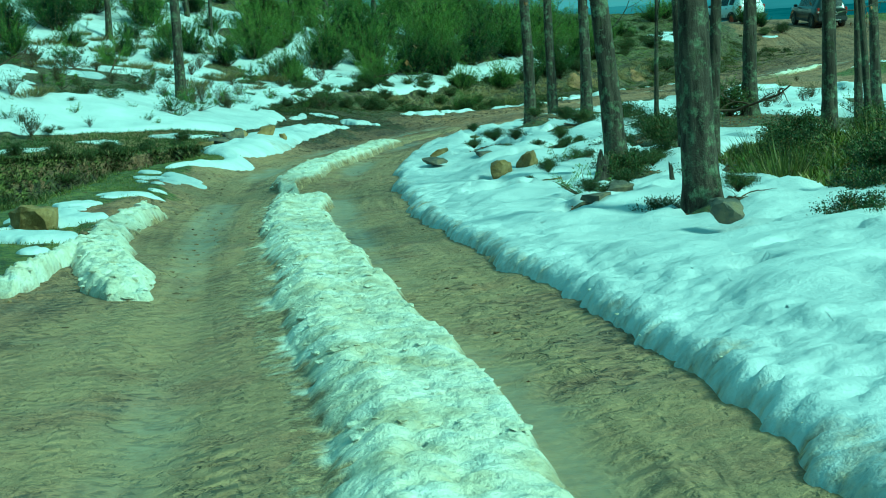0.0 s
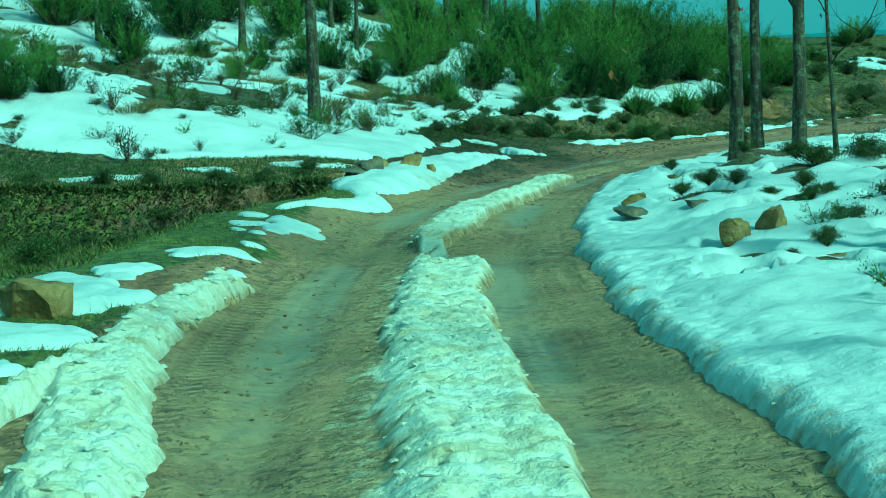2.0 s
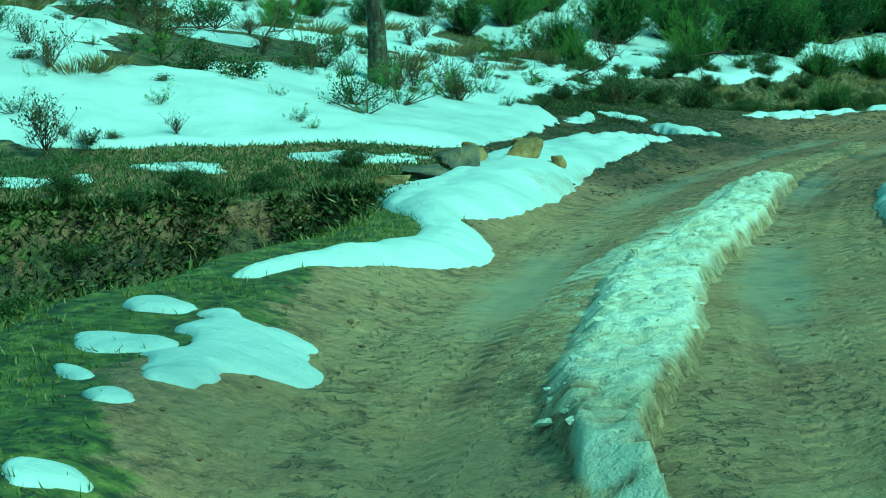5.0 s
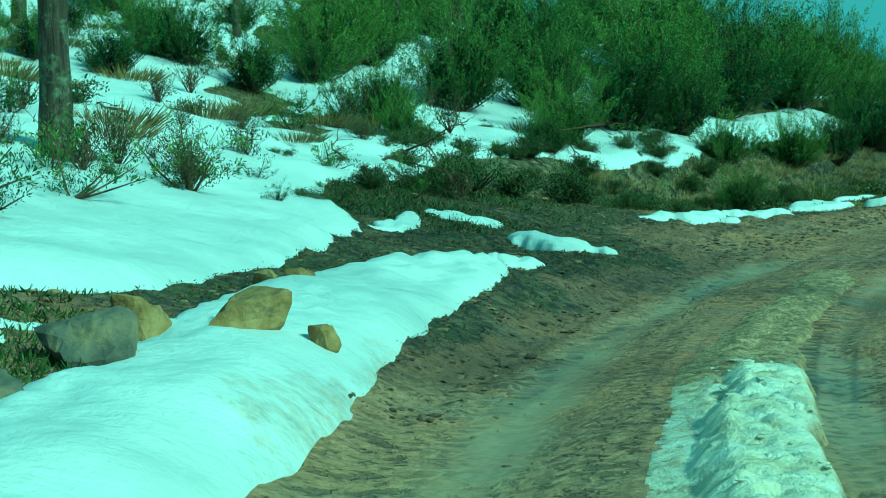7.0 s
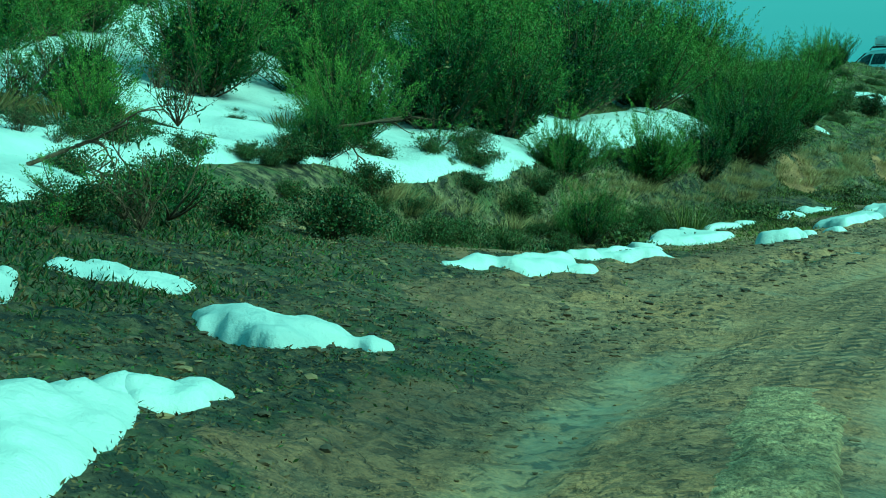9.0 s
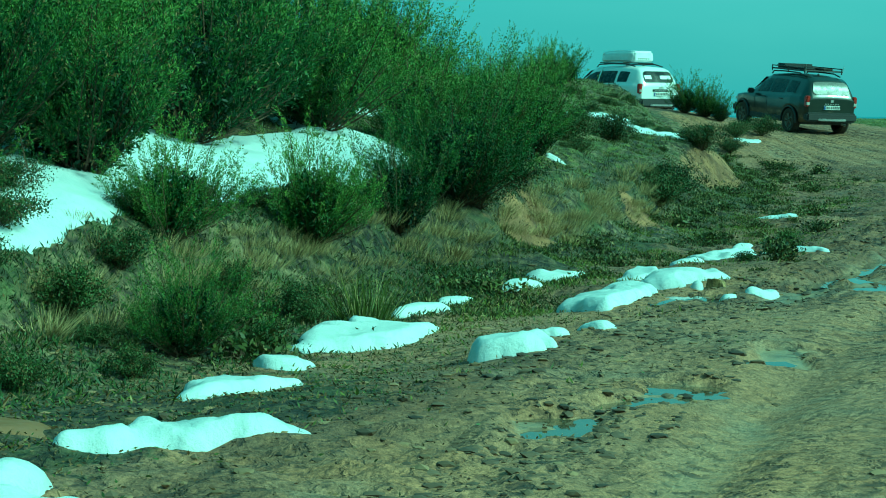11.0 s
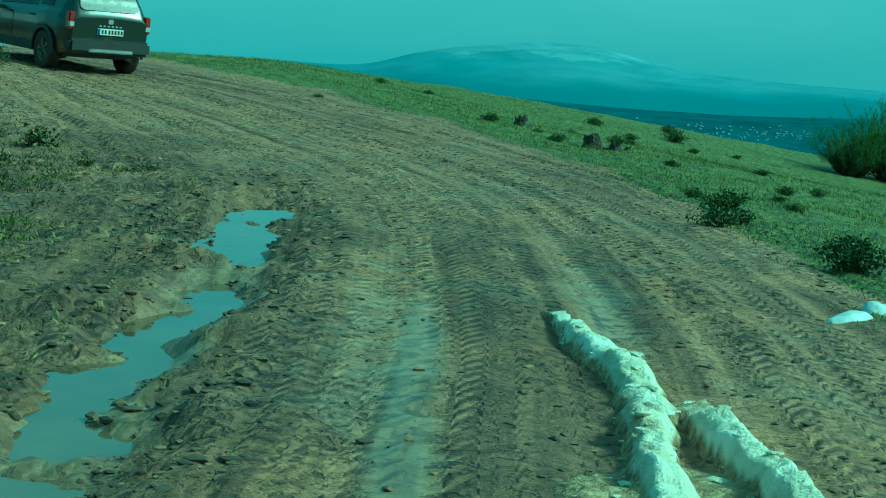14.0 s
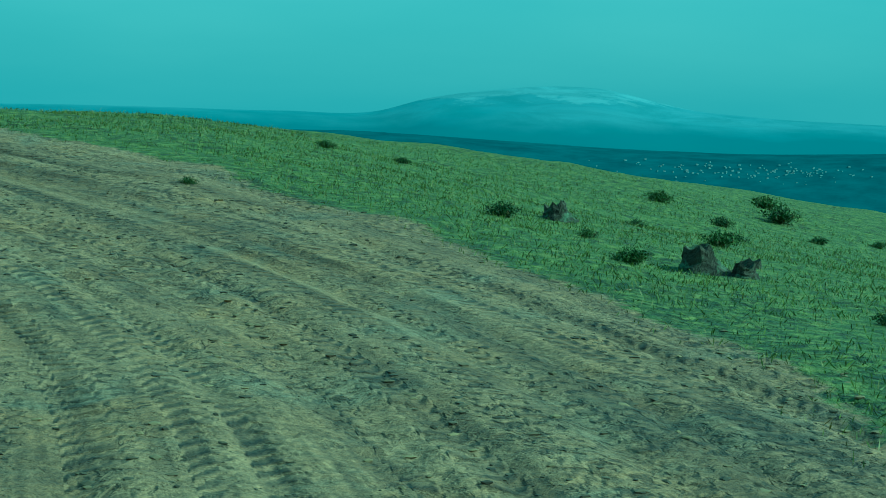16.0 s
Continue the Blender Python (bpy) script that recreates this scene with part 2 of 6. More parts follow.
TRACK_Z = [(-60, 2.5), (0, 0.08), (7, -0.17), (13, -0.42), (23.4, -0.87), (30, -0.99), (36, -1.13), (43, -1.36), (48.7, -1.41), (54, -1.39),
           (59.5, -1.41), (65, -1.38), (71, -1.26), (74.4, -1.18), (80, -0.98), (86, -0.72), (91, -0.42), (97, -0.12), (104, 0.02), (112, -0.15), (125, -1.2), (140, -3.0)]
BANK_NEAR = [(0, 0), (1.8, 0), (3, 0.18), (5, 0.62), (7, 1.15), (10, 1.85), (15, 2.75), (25, 4.5), (40, 6.6), (80, 8)]
BANK_LOW = [(0, 0), (2, 0), (3, 0.05), (6, 0.15), (9, 0.35), (15, 1.0), (25, 2.2), (40, 3.6), (80, 5)]
BANK_FAR = [(0, 0), (2, 0), (6.4, -0.04), (6.85, 0.08), (7.3, 0.52), (8.2, 0.76), (10, 1.05), (16, 1.75), (25, 2.3), (40, 2.3), (80, 0)]
BANK_HIGH = [(0, 0), (8.5, 0), (12, 0.35), (16, 1.1), (25, 2.7), (40, 4.6), (80, 6)]
SIDE_NEAR = [(0, 0), (1.55, 0.0), (2.3, 0.07), (4, 0.17), (7, 0.17), (12, -0.1), (25, -0.3), (60, -1)]
SIDE_FAR = [(0, 0), (2, 0), (5, -0.12), (10, -0.55), (18, -1.5), (30, -3.4), (60, -9)]


FIELD_X = [(-60, 2), (0, 0), (23.4, -2.2), (36, -1.9), (43, -0.8), (54, 4.1), (65, 11.5), (74.4, 17.3), (86, 21.0), (97, 25.0), (110, 29.0), (140, 38.0)]

SWELLS = [(18, 86, 7, -0.25), (26, 86, 7, 0.06), (24, 95, 7, 0.12), (33, 92, 7, -0.33), (31, 101, 7, 0.21), (40, 97, 8, -0.14), (20, 105, 8, 0.26), (47, 104, 9, 0.33), (13, 91, 6, 0.22), (15.9, 91.5, 2.6, 0.42)]


def across(x, y):
    """Metres to the right of the track's middle."""
    return x - curve(y, TRACK_X)


def wall_line(x, y):
    """Metres before the washed-out earth wall beside the track."""
    return curve(x, [(-30, 30), (-12, 32), (-8.4, 33.4), (-6.5, 34.5), (-5.4, 34.9), (-4.2, 35.0)]) + 0.3 * vnoise(x, y, 1.3, 3) + 0.12 * vnoise(x, y, 0.4, 5) - y


def gully(x, y):
    """Depth of the washed-out pit under that wall."""
    v = wall_line(x, y)
    side = curve(y, [(18, -5.7), (22, -5.05), (25, -5.05), (28, -5.15), (30, -4.9), (32, -4.5), (34, -4.5), (37, -4.5)]) - x + 0.15 * vnoise(x, y, 1.1, 1)
    return 0.85 * step(0, 0.3, v) * (1 - 0.75 * step(4.5, 13.0, v)) * step(0.0, 0.9, side) * step(-34, -20, x)


def scallop(x, y):
    return (0.28 * vnoise(x, y, 2.4, 5) + 0.16 * vnoise(x, y, 0.7, 3)) * step(3, 5, -across(x, y))


def wobbled(d, y):
    return d + 0.12 * vnoise(y, 0 * y, 9, 2)


def land(x, y, fine=True):
    x, y = np.asarray(x, float), np.asarray(y, float)
    d = across(x, y)
    z = curve(y, TRACK_Z)
    f = step(48, 58, y)
    q = step(34, 41, y)
    left = (curve(np.maximum(-d, 0), BANK_LOW) * (1 - q) + curve(np.maximum(-d, 0), BANK_NEAR) * q) * (1 - f) + curve(np.maximum(-d + scallop(x, y), 0), BANK_FAR) * f + curve(np.maximum(-d, 0), BANK_HIGH) * f * step(84, 66, y)
    g = step(44, 64, y)
    e = x - curve(y, FIELD_X)
    right = curve(np.maximum(d, 0), SIDE_NEAR) * (1 - g) + curve(np.maximum(e, 0), SIDE_FAR) * g
    z = z + left + right - gully(x, y)
    z = z + 0.24 * step(1.15, 2.0, -d) * step(14, 22, y) * step(50, 43, y)
    ditch = np.exp(-((d + 2.0 + 0.2 * vnoise(x, y, 2.3, 1)) / 0.36) ** 2) * step(58, 64, y) * step(82, 76, y)
    z = z - ditch * (0.2 + 0.26 * fbm(x, y, 0.9, 4, 3))
    z = z + 0.62 * np.exp(-(((x - 13.5) / 4.0) ** 2) - ((y - 90.5) / 6.5) ** 2)
    for hx, hy, hr, rise in SWELLS:
        z = z + rise * np.exp(-((x - hx) ** 2 + (y - hy) ** 2) / hr**2)
    z = z + 0.42 * np.exp(-(((x - 5.3) / 1.5) ** 2) - ((y - 20) / 5.0) ** 2)
    for hx, hy, ha, hb, _ in HOLES[1:]:
        z = z + 0.19 * np.exp(-(((x - hx) / ha) ** 2) - ((y - hy) / hb) ** 2)
    wide = step(1.8, 5, np.abs(d))
    r = np.hypot(x - 12, y - 60)
    z = z - 110 * step(110, 1500, r) - 0.12 * np.maximum(r - 60, 0) * (1 - step(110, 900, r)) * step(60, 90, r) * 0.3
    z = z + 14 * fbm(x, y, 420, 3, 2) * step(300, 1500, r)
    z = z + wide * (0.16 * fbm(x, y, 5, 3, 1) * step(160, 100, r))
    z = z + 0.16 * fbm(x, y, 0.7, 4, 2) * step(6.4, 7.4, -d) * step(10.5, 9, -d) * step(54, 60, y)
    if fine:
        near = step(140, 60, r)
        track = step(4.6, 3.6, np.abs(d)) * near
        rows_ = step(-0.1, 0.35, vnoise(wobbled(d, y), y * 0.05, 0.42, 6) + 0.5 * vnoise(x, y, 1.3, 4))
        z = z + track * rows_ * (0.020 * np.abs(vnoise(x, y, 0.17, 3)) + 0.014 * vnoise(x, y, 0.11, 7) - 0.006)
        rut = np.exp(-((np.abs(d - 0.05) - 0.8) / 0.28) ** 2) * (0.055 + 0.025 * vnoise(x, y, 3, 4))
        z = z - 0.05 * step(0.0, 0.3, rim(WET_SPOTS, x, y, 0.3, 0.7)) * near
        wander = wobbled(d, y)
        lanes = sum(a * np.exp(-((wander - c) / w) ** 2) for c, w, a in ((-3.1, 0.12, 0.035), (-2.2, 0.10, 0.03), (-1.25, 0.09, 0.03), (-0.35, 0.12, 0.03), (0.4, 0.08, 0.025), (1.35, 0.10, 0.035), (2.0, 0.09, 0.03), (2.5, 0.11, 0.04), (3.3, 0.1, 0.03)))
        churn = step(58, 63, y) * step(82, 76, y) * step(1.2, 1.7, -d) * step(3.6, 2.6, -d) + 0.7 * step(41, 44, y) * step(60, 54, y) * step(1.2, 2, -d) * step(5, 4, -d)
        z = z + near * churn * (0.07 * fbm(x, y, 0.32, 3, 1) + 0.03 * vnoise(x, y, 0.13, 2))
        z = z + near * step(2.3, 3.0, -d) * step(7.2, 6.2, -d) * step(60, 65, y) * step(92, 84, y) * (0.07 * fbm(x, y, 0.55, 3, 4) + 0.03 * vnoise(x, y, 0.2, 2))
        z = z - near * lanes * (0.35 + 0.75 * step(60, 70, y)) * (0.7 + 0.5 * vnoise(x, y, 2, 3))
        z = z + near * (-rut * step(96, 80, y) + 0.022 * fbm(x, y, 0.7, 3, 5) + wide * 0.045 * fbm(x, y, 0.9, 3, 6))
    return z


def rim(spots, x, y, wobble=0.35, size=0.8):
    """Greatest of several warped ellipses (x, y, half length, half width, turn): 1 in the middle, 0 on the edge."""
    wx = x + wobble * fbm(x, y, size, 3, 2)
    wy = y + wobble * fbm(x, y, size, 3, 4)
    best = np.full(np.shape(x), -9.0)
    for sx, sy, a, b, turn in spots:
        c, s = math.cos(radians(turn)), math.sin(radians(turn))
        u, v = (wx - sx) * c + (wy - sy) * s, -(wx - sx) * s + (wy - sy) * c
        best = np.maximum(best, 1 - np.sqrt((u / a) ** 2 + (v / b) ** 2))
    return best


SPUR_LEFT = [(29.2, -4.62), (30.5, -4.33), (31.8, -4.02), (32.6, -4.03), (33.3, -4.28), (34.8, -4.78), (36.3, -4.52), (38.1, -4.31), (39.5, -4.3), (40.8, -4.21), (42.3, -3.92), (44.0, -3.37), (45.3, -2.6)]
SPUR_RIGHT = [(29.2, -4.52), (30.5, -3.98), (32.1, -3.44), (32.8, -3.54), (33.4, -3.84), (34.1, -3.62), (35.0, -3.5), (37.0, -3.24), (39.0, -3.17), (41.5, -2.95), (42.9, -2.73), (44.6, -2.58), (45.3, -2.66)]
HOLES = [(5.3, 19.5, 2.1, 6.2, 0), (0.9, 28.6, 0.6, 0.9, 0), (1.85, 27.0, 0.4, 0.35, 0), (3.2, 26.2, 0.6, 2.4, 0), (2.25, 19.9, 0.42, 0.9, 0), (1.25, 20.4, 0.3, 0.3, 0), (4.6, 31, 1.6, 2.4, 20), (3.4, 38, 1.2, 2.0, 0), (7, 30, 2.5, 4, 30), (1.35, 16.1, 0.25, 0.2, 0), (1.75, 16.7, 0.3, 0.25, 0), (2.4, 14.6, 0.4, 0.3, 0), (0.66, 33.2, 0.3, 0.5, 0), (2.3, 31.6, 0.5, 0.9, 0), (2.2, 39.6, 0.6, 0.8, 0), (2.0, 36.4, 0.4, 0.6, 0)]


def grassy(x, y):
    d = across(x, y)
    left = step(1.4, 2.2, -d + 0.6 * fbm(x, y, 1.2, 3, 1) - 0.35 * step(25, 19, y)) * step(37, 32, y) * 0.85 * (1 - 0.3 * step(0.05, 0.3, gully(x, y)))
    field = step(2.6, 3.6, d + 0.6 * fbm(x, y, 2.5, 3, 3) - 0.12 * np.maximum(y - 78, 0) * step(0, 1, d)) * np.maximum(step(60, 67, y), step(8, 14, d) * step(50, 56, y))
    hill = step(3.0, 4.4, -d + 1.0 * fbm(x, y, 1.3, 3, 5)) * step(57, 64, y) * 0.10 + step(6.8, 7.8, -d) * step(57, 64, y) * 0.34 + 0.06 * step(3.2, 4.6, -d) * step(47, 50, y) * step(64, 60, y)
    return np.clip(left + field + hill, 0, 1) * (1 - bare(x, y))


def littered(x, y):
    d = across(x, y)
    return np.clip(step(1.0, 2.2, -d + 0.6 * fbm(x, y, 1.3, 3, 2) - 1.7 * step(46.5, 50.5, y)) * step(38, 41, y) * step(62, 52, y) + step(1.9, 2.4, d) * step(62, 50, y)
                   + step(5, 7, -d) * 0.8 * step(34, 36, y) + 0.7 * step(0.1, 0.35, gully(x, y)) + step(3.4, 4.4, -d + 1.2 * fbm(x, y, 1.4, 3, 4)) * step(56, 62, y) * 0.3, 0, 1)


EARTH = [(11.9, 77.1, 1.4, 0.5, 60), (8.0, 70.2, 0.9, 0.32, 55), (5.5, 66.5, 1.6, 0.32, 58), (16.4, 85.6, 0.8, 0.4, 60)]


def bare(x, y):
    d = across(x, y)
    cut = np.exp(-((-d + scallop(x, y) - 7.0) / 0.42) ** 2) * step(56, 60, y) * step(88, 80, y) * (0.35 + 0.65 * step(68, 75, y)) * (0.35 + 0.8 * vnoise(x, y, 1.9, 2))
    v = wall_line(x, y)
    wall = 0.12 * step(-0.1, 0.05, v) * step(1.0, 0.5, v) * step(-4.4, -5.0, x)
    return np.clip(cut + 0.8 * wall * (1 + 0.5 * vnoise(x, y, 0.8, 2)) + 1.6 * np.maximum(rim(EARTH, x, y, 0.5, 0.9), 0), 0, 1)


WET_SPOTS = [(3.19, 54.96, 0.75, 0.3, 40), (2.5, 54.1, 0.42, 0.2, 45), (5.5, 60.6, 0.75, 0.35, 50), (7.5, 61.2, 0.95, 0.40, 60), (4.6, 56.6, 0.8, 0.25, 55), (12.9, 70.2, 0.5, 0.3, 40), (14.1, 71.9, 0.6, 0.28, 40), (14.9, 74.6, 0.5, 0.25, 50)]


def wetness(x, y):
    d = across(x, y)
    ruts = np.exp(-((np.abs(d) - 0.8) / 0.35) ** 2) * (0.6 + 0.5 * vnoise(x, y, 4, 1)) * step(84, 66, y)
    ditch = np.exp(-((d + 2.0) / 0.5) ** 2) * step(57, 61, y) * step(79, 74, y) * 0.7
    ditch = np.maximum(ditch, np.exp(-((d + 0.5) / 0.22) ** 2) * step(59, 62, y) * step(75, 70, y) * (1.0 + 0.3 * vnoise(x, y, 1.5, 4)))
    return np.clip(np.maximum(np.maximum(ruts, ditch), 2.2 * np.maximum(rim(WET_SPOTS, x, y, 0.3, 0.7), 0)), 0, 1)


def dampness(x, y):
    """Dark churned mud and a darkened earth wall face, from 0 to 1."""
    d = across(x, y)
    c = np.exp(-((d - 0.15) / 0.55) ** 2) * step(57, 61, y) * step(80, 71, y) * (0.75 + 0.4 * vnoise(x, y, 0.9, 6))
    c = np.maximum(c, np.exp(-((d + 2.2) / 0.8) ** 2) * step(57, 61, y) * step(82, 76, y) * (0.75 + 0.6 * fbm(x, y, 0.6, 3, 1)))
    c = np.maximum(c, step(3.0, 1.4, np.abs(d - 2.4)) * step(66, 72, y) * (0.35 + 0.5 * vnoise(d, y * 0.04, 0.3, 5)))
    c = np.maximum(c, step(4.5, 3.0, np.abs(d + 4.6)) * step(60, 64, y) * step(88, 82, y) * (0.6 + 0.8 * fbm(x, y, 1.1, 3, 2)))
    c = np.maximum(c, step(2.4, 1.2, np.abs(d + 4.0)) * step(37, 40, y) * step(60, 54, y) * (0.7 + 0.6 * fbm(x, y, 0.9, 3, 7)))
    # face of the earth wall, darker below its upper edge
    v = wall_line(x, y)
    c = np.maximum(c, step(-0.15, 0.0, v) * step(0.9, 0.5, v) * step(-4.0, -4.6, x) * (0.9 + 0.5 * vnoise(x, y, 0.5, 2)))
    return np.clip(np.maximum(c, np.exp(-((d + 1.9) / 0.95) ** 2) * step(38, 40, y) * step(51, 48, y) * (1.0 + 0.5 * fbm(x, y, 0.5, 3, 2))), 0, 1)


def sheet(name, xs, ys, zs, keep, material, values=()):
    """A grid of points as one mesh, with the cells that keep names. values: (name, numbers per point)."""
    rows, cols = xs.shape
    use = keep[:-1, :-1] | keep[1:, :-1] | keep[:-1, 1:] | keep[1:, 1:]
    at = np.arange(rows * cols).reshape(rows, cols)
    quads = np.stack([at[:-1, :-1], at[:-1, 1:], at[1:, 1:], at[1:, :-1]], -1)[use]
    used, back = np.unique(quads, return_inverse=True)
    verts = np.stack([xs, ys, zs], -1).reshape(-1, 3)[used]
    me = bpy.data.meshes.new(name)
    me.from_pydata(verts.tolist(), [], back.reshape(-1, 4).tolist())
    me.polygons.foreach_set("use_smooth", np.ones(len(me.polygons), bool))
    for label, v in values:
        v = np.asarray(v)
        if v.ndim == 3:
            a = me.attributes.new(label, "FLOAT_VECTOR", "POINT")
            a.data.foreach_set("vector", v.reshape(-1, 3)[used].ravel().astype(np.float32))
        else:
            a = me.attributes.new(label, "FLOAT", "POINT")
            a.data.foreach_set("value", v.ravel()[used].astype(np.float32))
    me.materials.append(material)
    return new(name, me)


def spread(*parts):
    """Numbers from stretches (start, stop, pitch)."""
    return np.concatenate([np.arange(a, b - 1e-6, s) for a, b, s in parts])


def build_ground():
    out = 90 * 1.35 ** np.arange(13)
    u = np.concatenate([-out[::-1], spread((-78, -30, 2.0), (-30, -12, 0.4), (-12, -6, 0.14), (-6, -4, 0.09), (-4, 4, 0.04), (4, 6, 0.09), (6, 12, 0.18), (12, 30, 0.5), (30, 80, 2.0)), out])
    v = np.concatenate([-60 - out[::-1], spread((-60, 6, 1.5), (6, 82, 0.085), (82, 105, 0.16), (105, 150, 1.0)), 110 + out])
    uu, yy = np.meshgrid(u, v)
    xx = curve(yy, TRACK_X) + uu
    zz = land(xx, yy)
    lon = np.cumsum(np.hypot(np.gradient(curve(v, TRACK_X)), np.gradient(v)))
    track = np.stack([np.repeat(lon[:, None], len(u), 1), uu + 0.06 * vnoise(xx, yy, 3, 2), 0 * uu], -1)
    rut = step(3.0, 1.6, np.abs(uu)) * (0.7 + 0.4 * vnoise(xx, yy, 2.5, 6))
    rut = np.maximum(rut, step(6, 4, np.abs(uu)) * step(62, 70, yy) * 0.95)
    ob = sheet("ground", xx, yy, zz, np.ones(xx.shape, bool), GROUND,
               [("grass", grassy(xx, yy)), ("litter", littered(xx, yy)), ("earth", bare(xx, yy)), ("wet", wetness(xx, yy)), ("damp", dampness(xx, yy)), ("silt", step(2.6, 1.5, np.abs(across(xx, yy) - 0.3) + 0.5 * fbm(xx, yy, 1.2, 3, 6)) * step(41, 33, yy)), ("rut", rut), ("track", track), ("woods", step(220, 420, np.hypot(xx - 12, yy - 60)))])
    tagged(ob, "rutted brown mud track between wet grassy and littered banks", "ground", kind="structure")


build_ground()


# ---- snow ----
def snow_cover(name, x0, x1, y0, y1, pitch, depth, material=None, dirt=None, zone=None):
    """Snow where depth(x, y) is above nought, lying on the land."""
    xx, yy = np.meshgrid(np.arange(x0, x1, pitch), np.arange(y0, y1, pitch))
    t = depth(xx, yy)
    keep = (t > 0) & (zone(xx, yy) if zone else True)
    z = land(xx, yy) + np.where(t > 0, t, np.maximum(t, -0.1) * 0.5 - 0.01)
    return sheet(name, xx, yy, z, keep, material or SNOW, [("dirt", dirt(xx, yy, t) if dirt else 0 * t)])


def snow_along(name, d0, d1, y0, y1, pitch, depth, material, dirt):
    """The same on a grid that follows the track; d: metres right of its middle."""
    dd, yy = np.meshgrid(np.arange(d0, d1, pitch), np.arange(y0, y1, pitch))
    xx = curve(yy, TRACK_X) + dd
    t = depth(xx, yy)
    z = land(xx, yy) + np.where(t > 0, t, np.maximum(t, -0.1) * 0.5 - 0.01)
    return sheet(name, xx, yy, z, t > 0, material, [("dirt", dirt(xx, yy, t))])


def puff(mask, thick, rise=0.25):
    """Depth from a mask: a rounded edge, then level."""
    return np.where(mask > 0, thick * np.sqrt(np.clip(mask / rise, 0, 1)), mask)


def right_bank(x, y):
    d = across(x, y)
    edge = d - 1.62 - 0.14 * fbm(x, y, 1.5, 3, 1) - 0.07 * fbm(x, y, 0.32, 3, 6) - 0.5 * step(36, 44, y) - 1.0 * step(44, 52, y)
    far = 1 - step(8, 14, d) * 0.62 - step(47, 60, y) * 0.55
    m = np.minimum(edge * 1.2, far - 0.58 + 0.62 * fbm(x, y, 1.9, 5, 4))
    m = np.minimum(m, -rim(HOLES, x, y, 0.3, 0.7) * 1.0 + 0.0)
    m = np.minimum(m, step(63, 58, y) * 2 - 1)
    m = np.minimum(m, (0.40 - fbm(x, y * 0.8, 0.85, 4, 3) + 0.5 * step(0.9, 0.3, edge)) * 0.9)
    lip = 0.05 + 0.04 * fbm(x, y, 0.35, 3, 2) + 0.05 * nodules(x, y, 0.12, 4) + 0.02 * nodules(x, y, 0.06, 6)
    body = 0.17 + 0.11 * fbm(x, y, 1.0, 3, 3) + 0.14 * fbm(x, y, 2.2, 2, 6) - 0.05 * nodules(x, y, 0.42, 2) ** 3 + 0.03 * fbm(x, y, 0.4, 2, 1)
    return puff(m, lip + (body - lip) * step(0.2, 0.9, edge), 0.15)


def bank_dirt(x, y, t):
    d = across(x, y)
    return step(0.42, 0.0, d - 1.62 + 0.2 * fbm(x, y, 0.5, 3, 5)) * (0.45 + 0.45 * (1 - nodules(x, y, 0.12, 4)))


def hill_snow(x, y):
    d = across(x, y)
    low = curve(y, [(20, -12), (34, -11), (36.3, -8.4), (37.7, -5.6), (39.3, -3.8), (41.6, -3.3), (43.5, -3.5), (45.5, -3.95), (47.8, -5.35), (49.5, -5.7), (53.2, -7.1), (55, -7.6), (57, -7.45), (59.2, -7.35), (61, -7.9), (64.5, -8.2), (70, -9.0), (80, -11)])
    m = (low - d) * 0.7 + 0.16 * fbm(x, y, 1.6, 4, 2)
    cover = 0.26 + 0.14 * step(54, 58, y) * step(68, 64, y) + 0.95 * fbm(x, y, 2.6, 4, 5) - 0.4 * step(60, 74, y) - 0.12 * step(10, 20, -d)
    m = np.minimum(m, cover)
    m = np.minimum(m, step(35.5, 38.5, y) - 0.5 + 0.25 * fbm(x, y, 1.5, 3, 1))
    return puff(m, 0.10 + 0.09 * fbm(x, y, 1.3, 4, 7), 0.15)


def spur_snow(x, y):
    inside = np.minimum(x - curve(y, SPUR_LEFT), curve(y, SPUR_RIGHT) - x) + 0.05 * fbm(x, y, 0.5, 3, 3)
    inside = np.minimum(inside, np.minimum(y - 29.3, 45.2 - y))
    return puff(inside * 1.4, 0.09 + 0.05 * fbm(x, y, 0.8, 3, 3) + 0.03 * step(0.15, 0.5, inside), 0.3)


def spur_dirt(x, y, t):
    return step(-2.2, -1.5, across(x, y) + 0.35 * fbm(x, y, 0.9, 3, 1)) * 0.5 * step(35.0, 37.0, y)


def heap(d, mid, half):
    return 1 - np.abs(d - mid) / half


RIDGE_MID = [(-10, 0.32), (8, 0.34), (16, 0.28), (21, 0.27), (24.5, 0.2), (26, 0.0), (28, 0.02), (31, 0.1), (33, 0.32), (36, 0.40), (40, 0.42), (47, 0.3)]
RIDGE_HALF = [(-10, 0.36), (21, 0.36), (24, 0.33), (25, 0.15), (27, 0.30), (31, 0.30), (34, 0.30), (38, 0.24), (41, 0.18), (47, 0.16)]


def nodules(x, y, size, seed=0):
    """Rounded crumbs packed side by side, from 0 in the gaps to 1 on their tops; size: metres across."""
    u, v = np.asarray(x, float) / size, np.asarray(y, float) / size
    i, j = np.floor(u).astype(int), np.floor(v).astype(int)
    g, h = LATTICES[seed % 8], LATTICES[(seed + 3) % 8]
    best = np.full(np.shape(u), 9.0)
    for a in (-1, 0, 1):
        for b in (-1, 0, 1):
            p, q = (i + a) % 256, (j + b) % 256
            best = np.minimum(best, (u - i - a - g[p, q]) ** 2 + (v - j - b - h[p, q]) ** 2)
    return np.sqrt(np.clip(1 - best * 1.3, 0, 1))


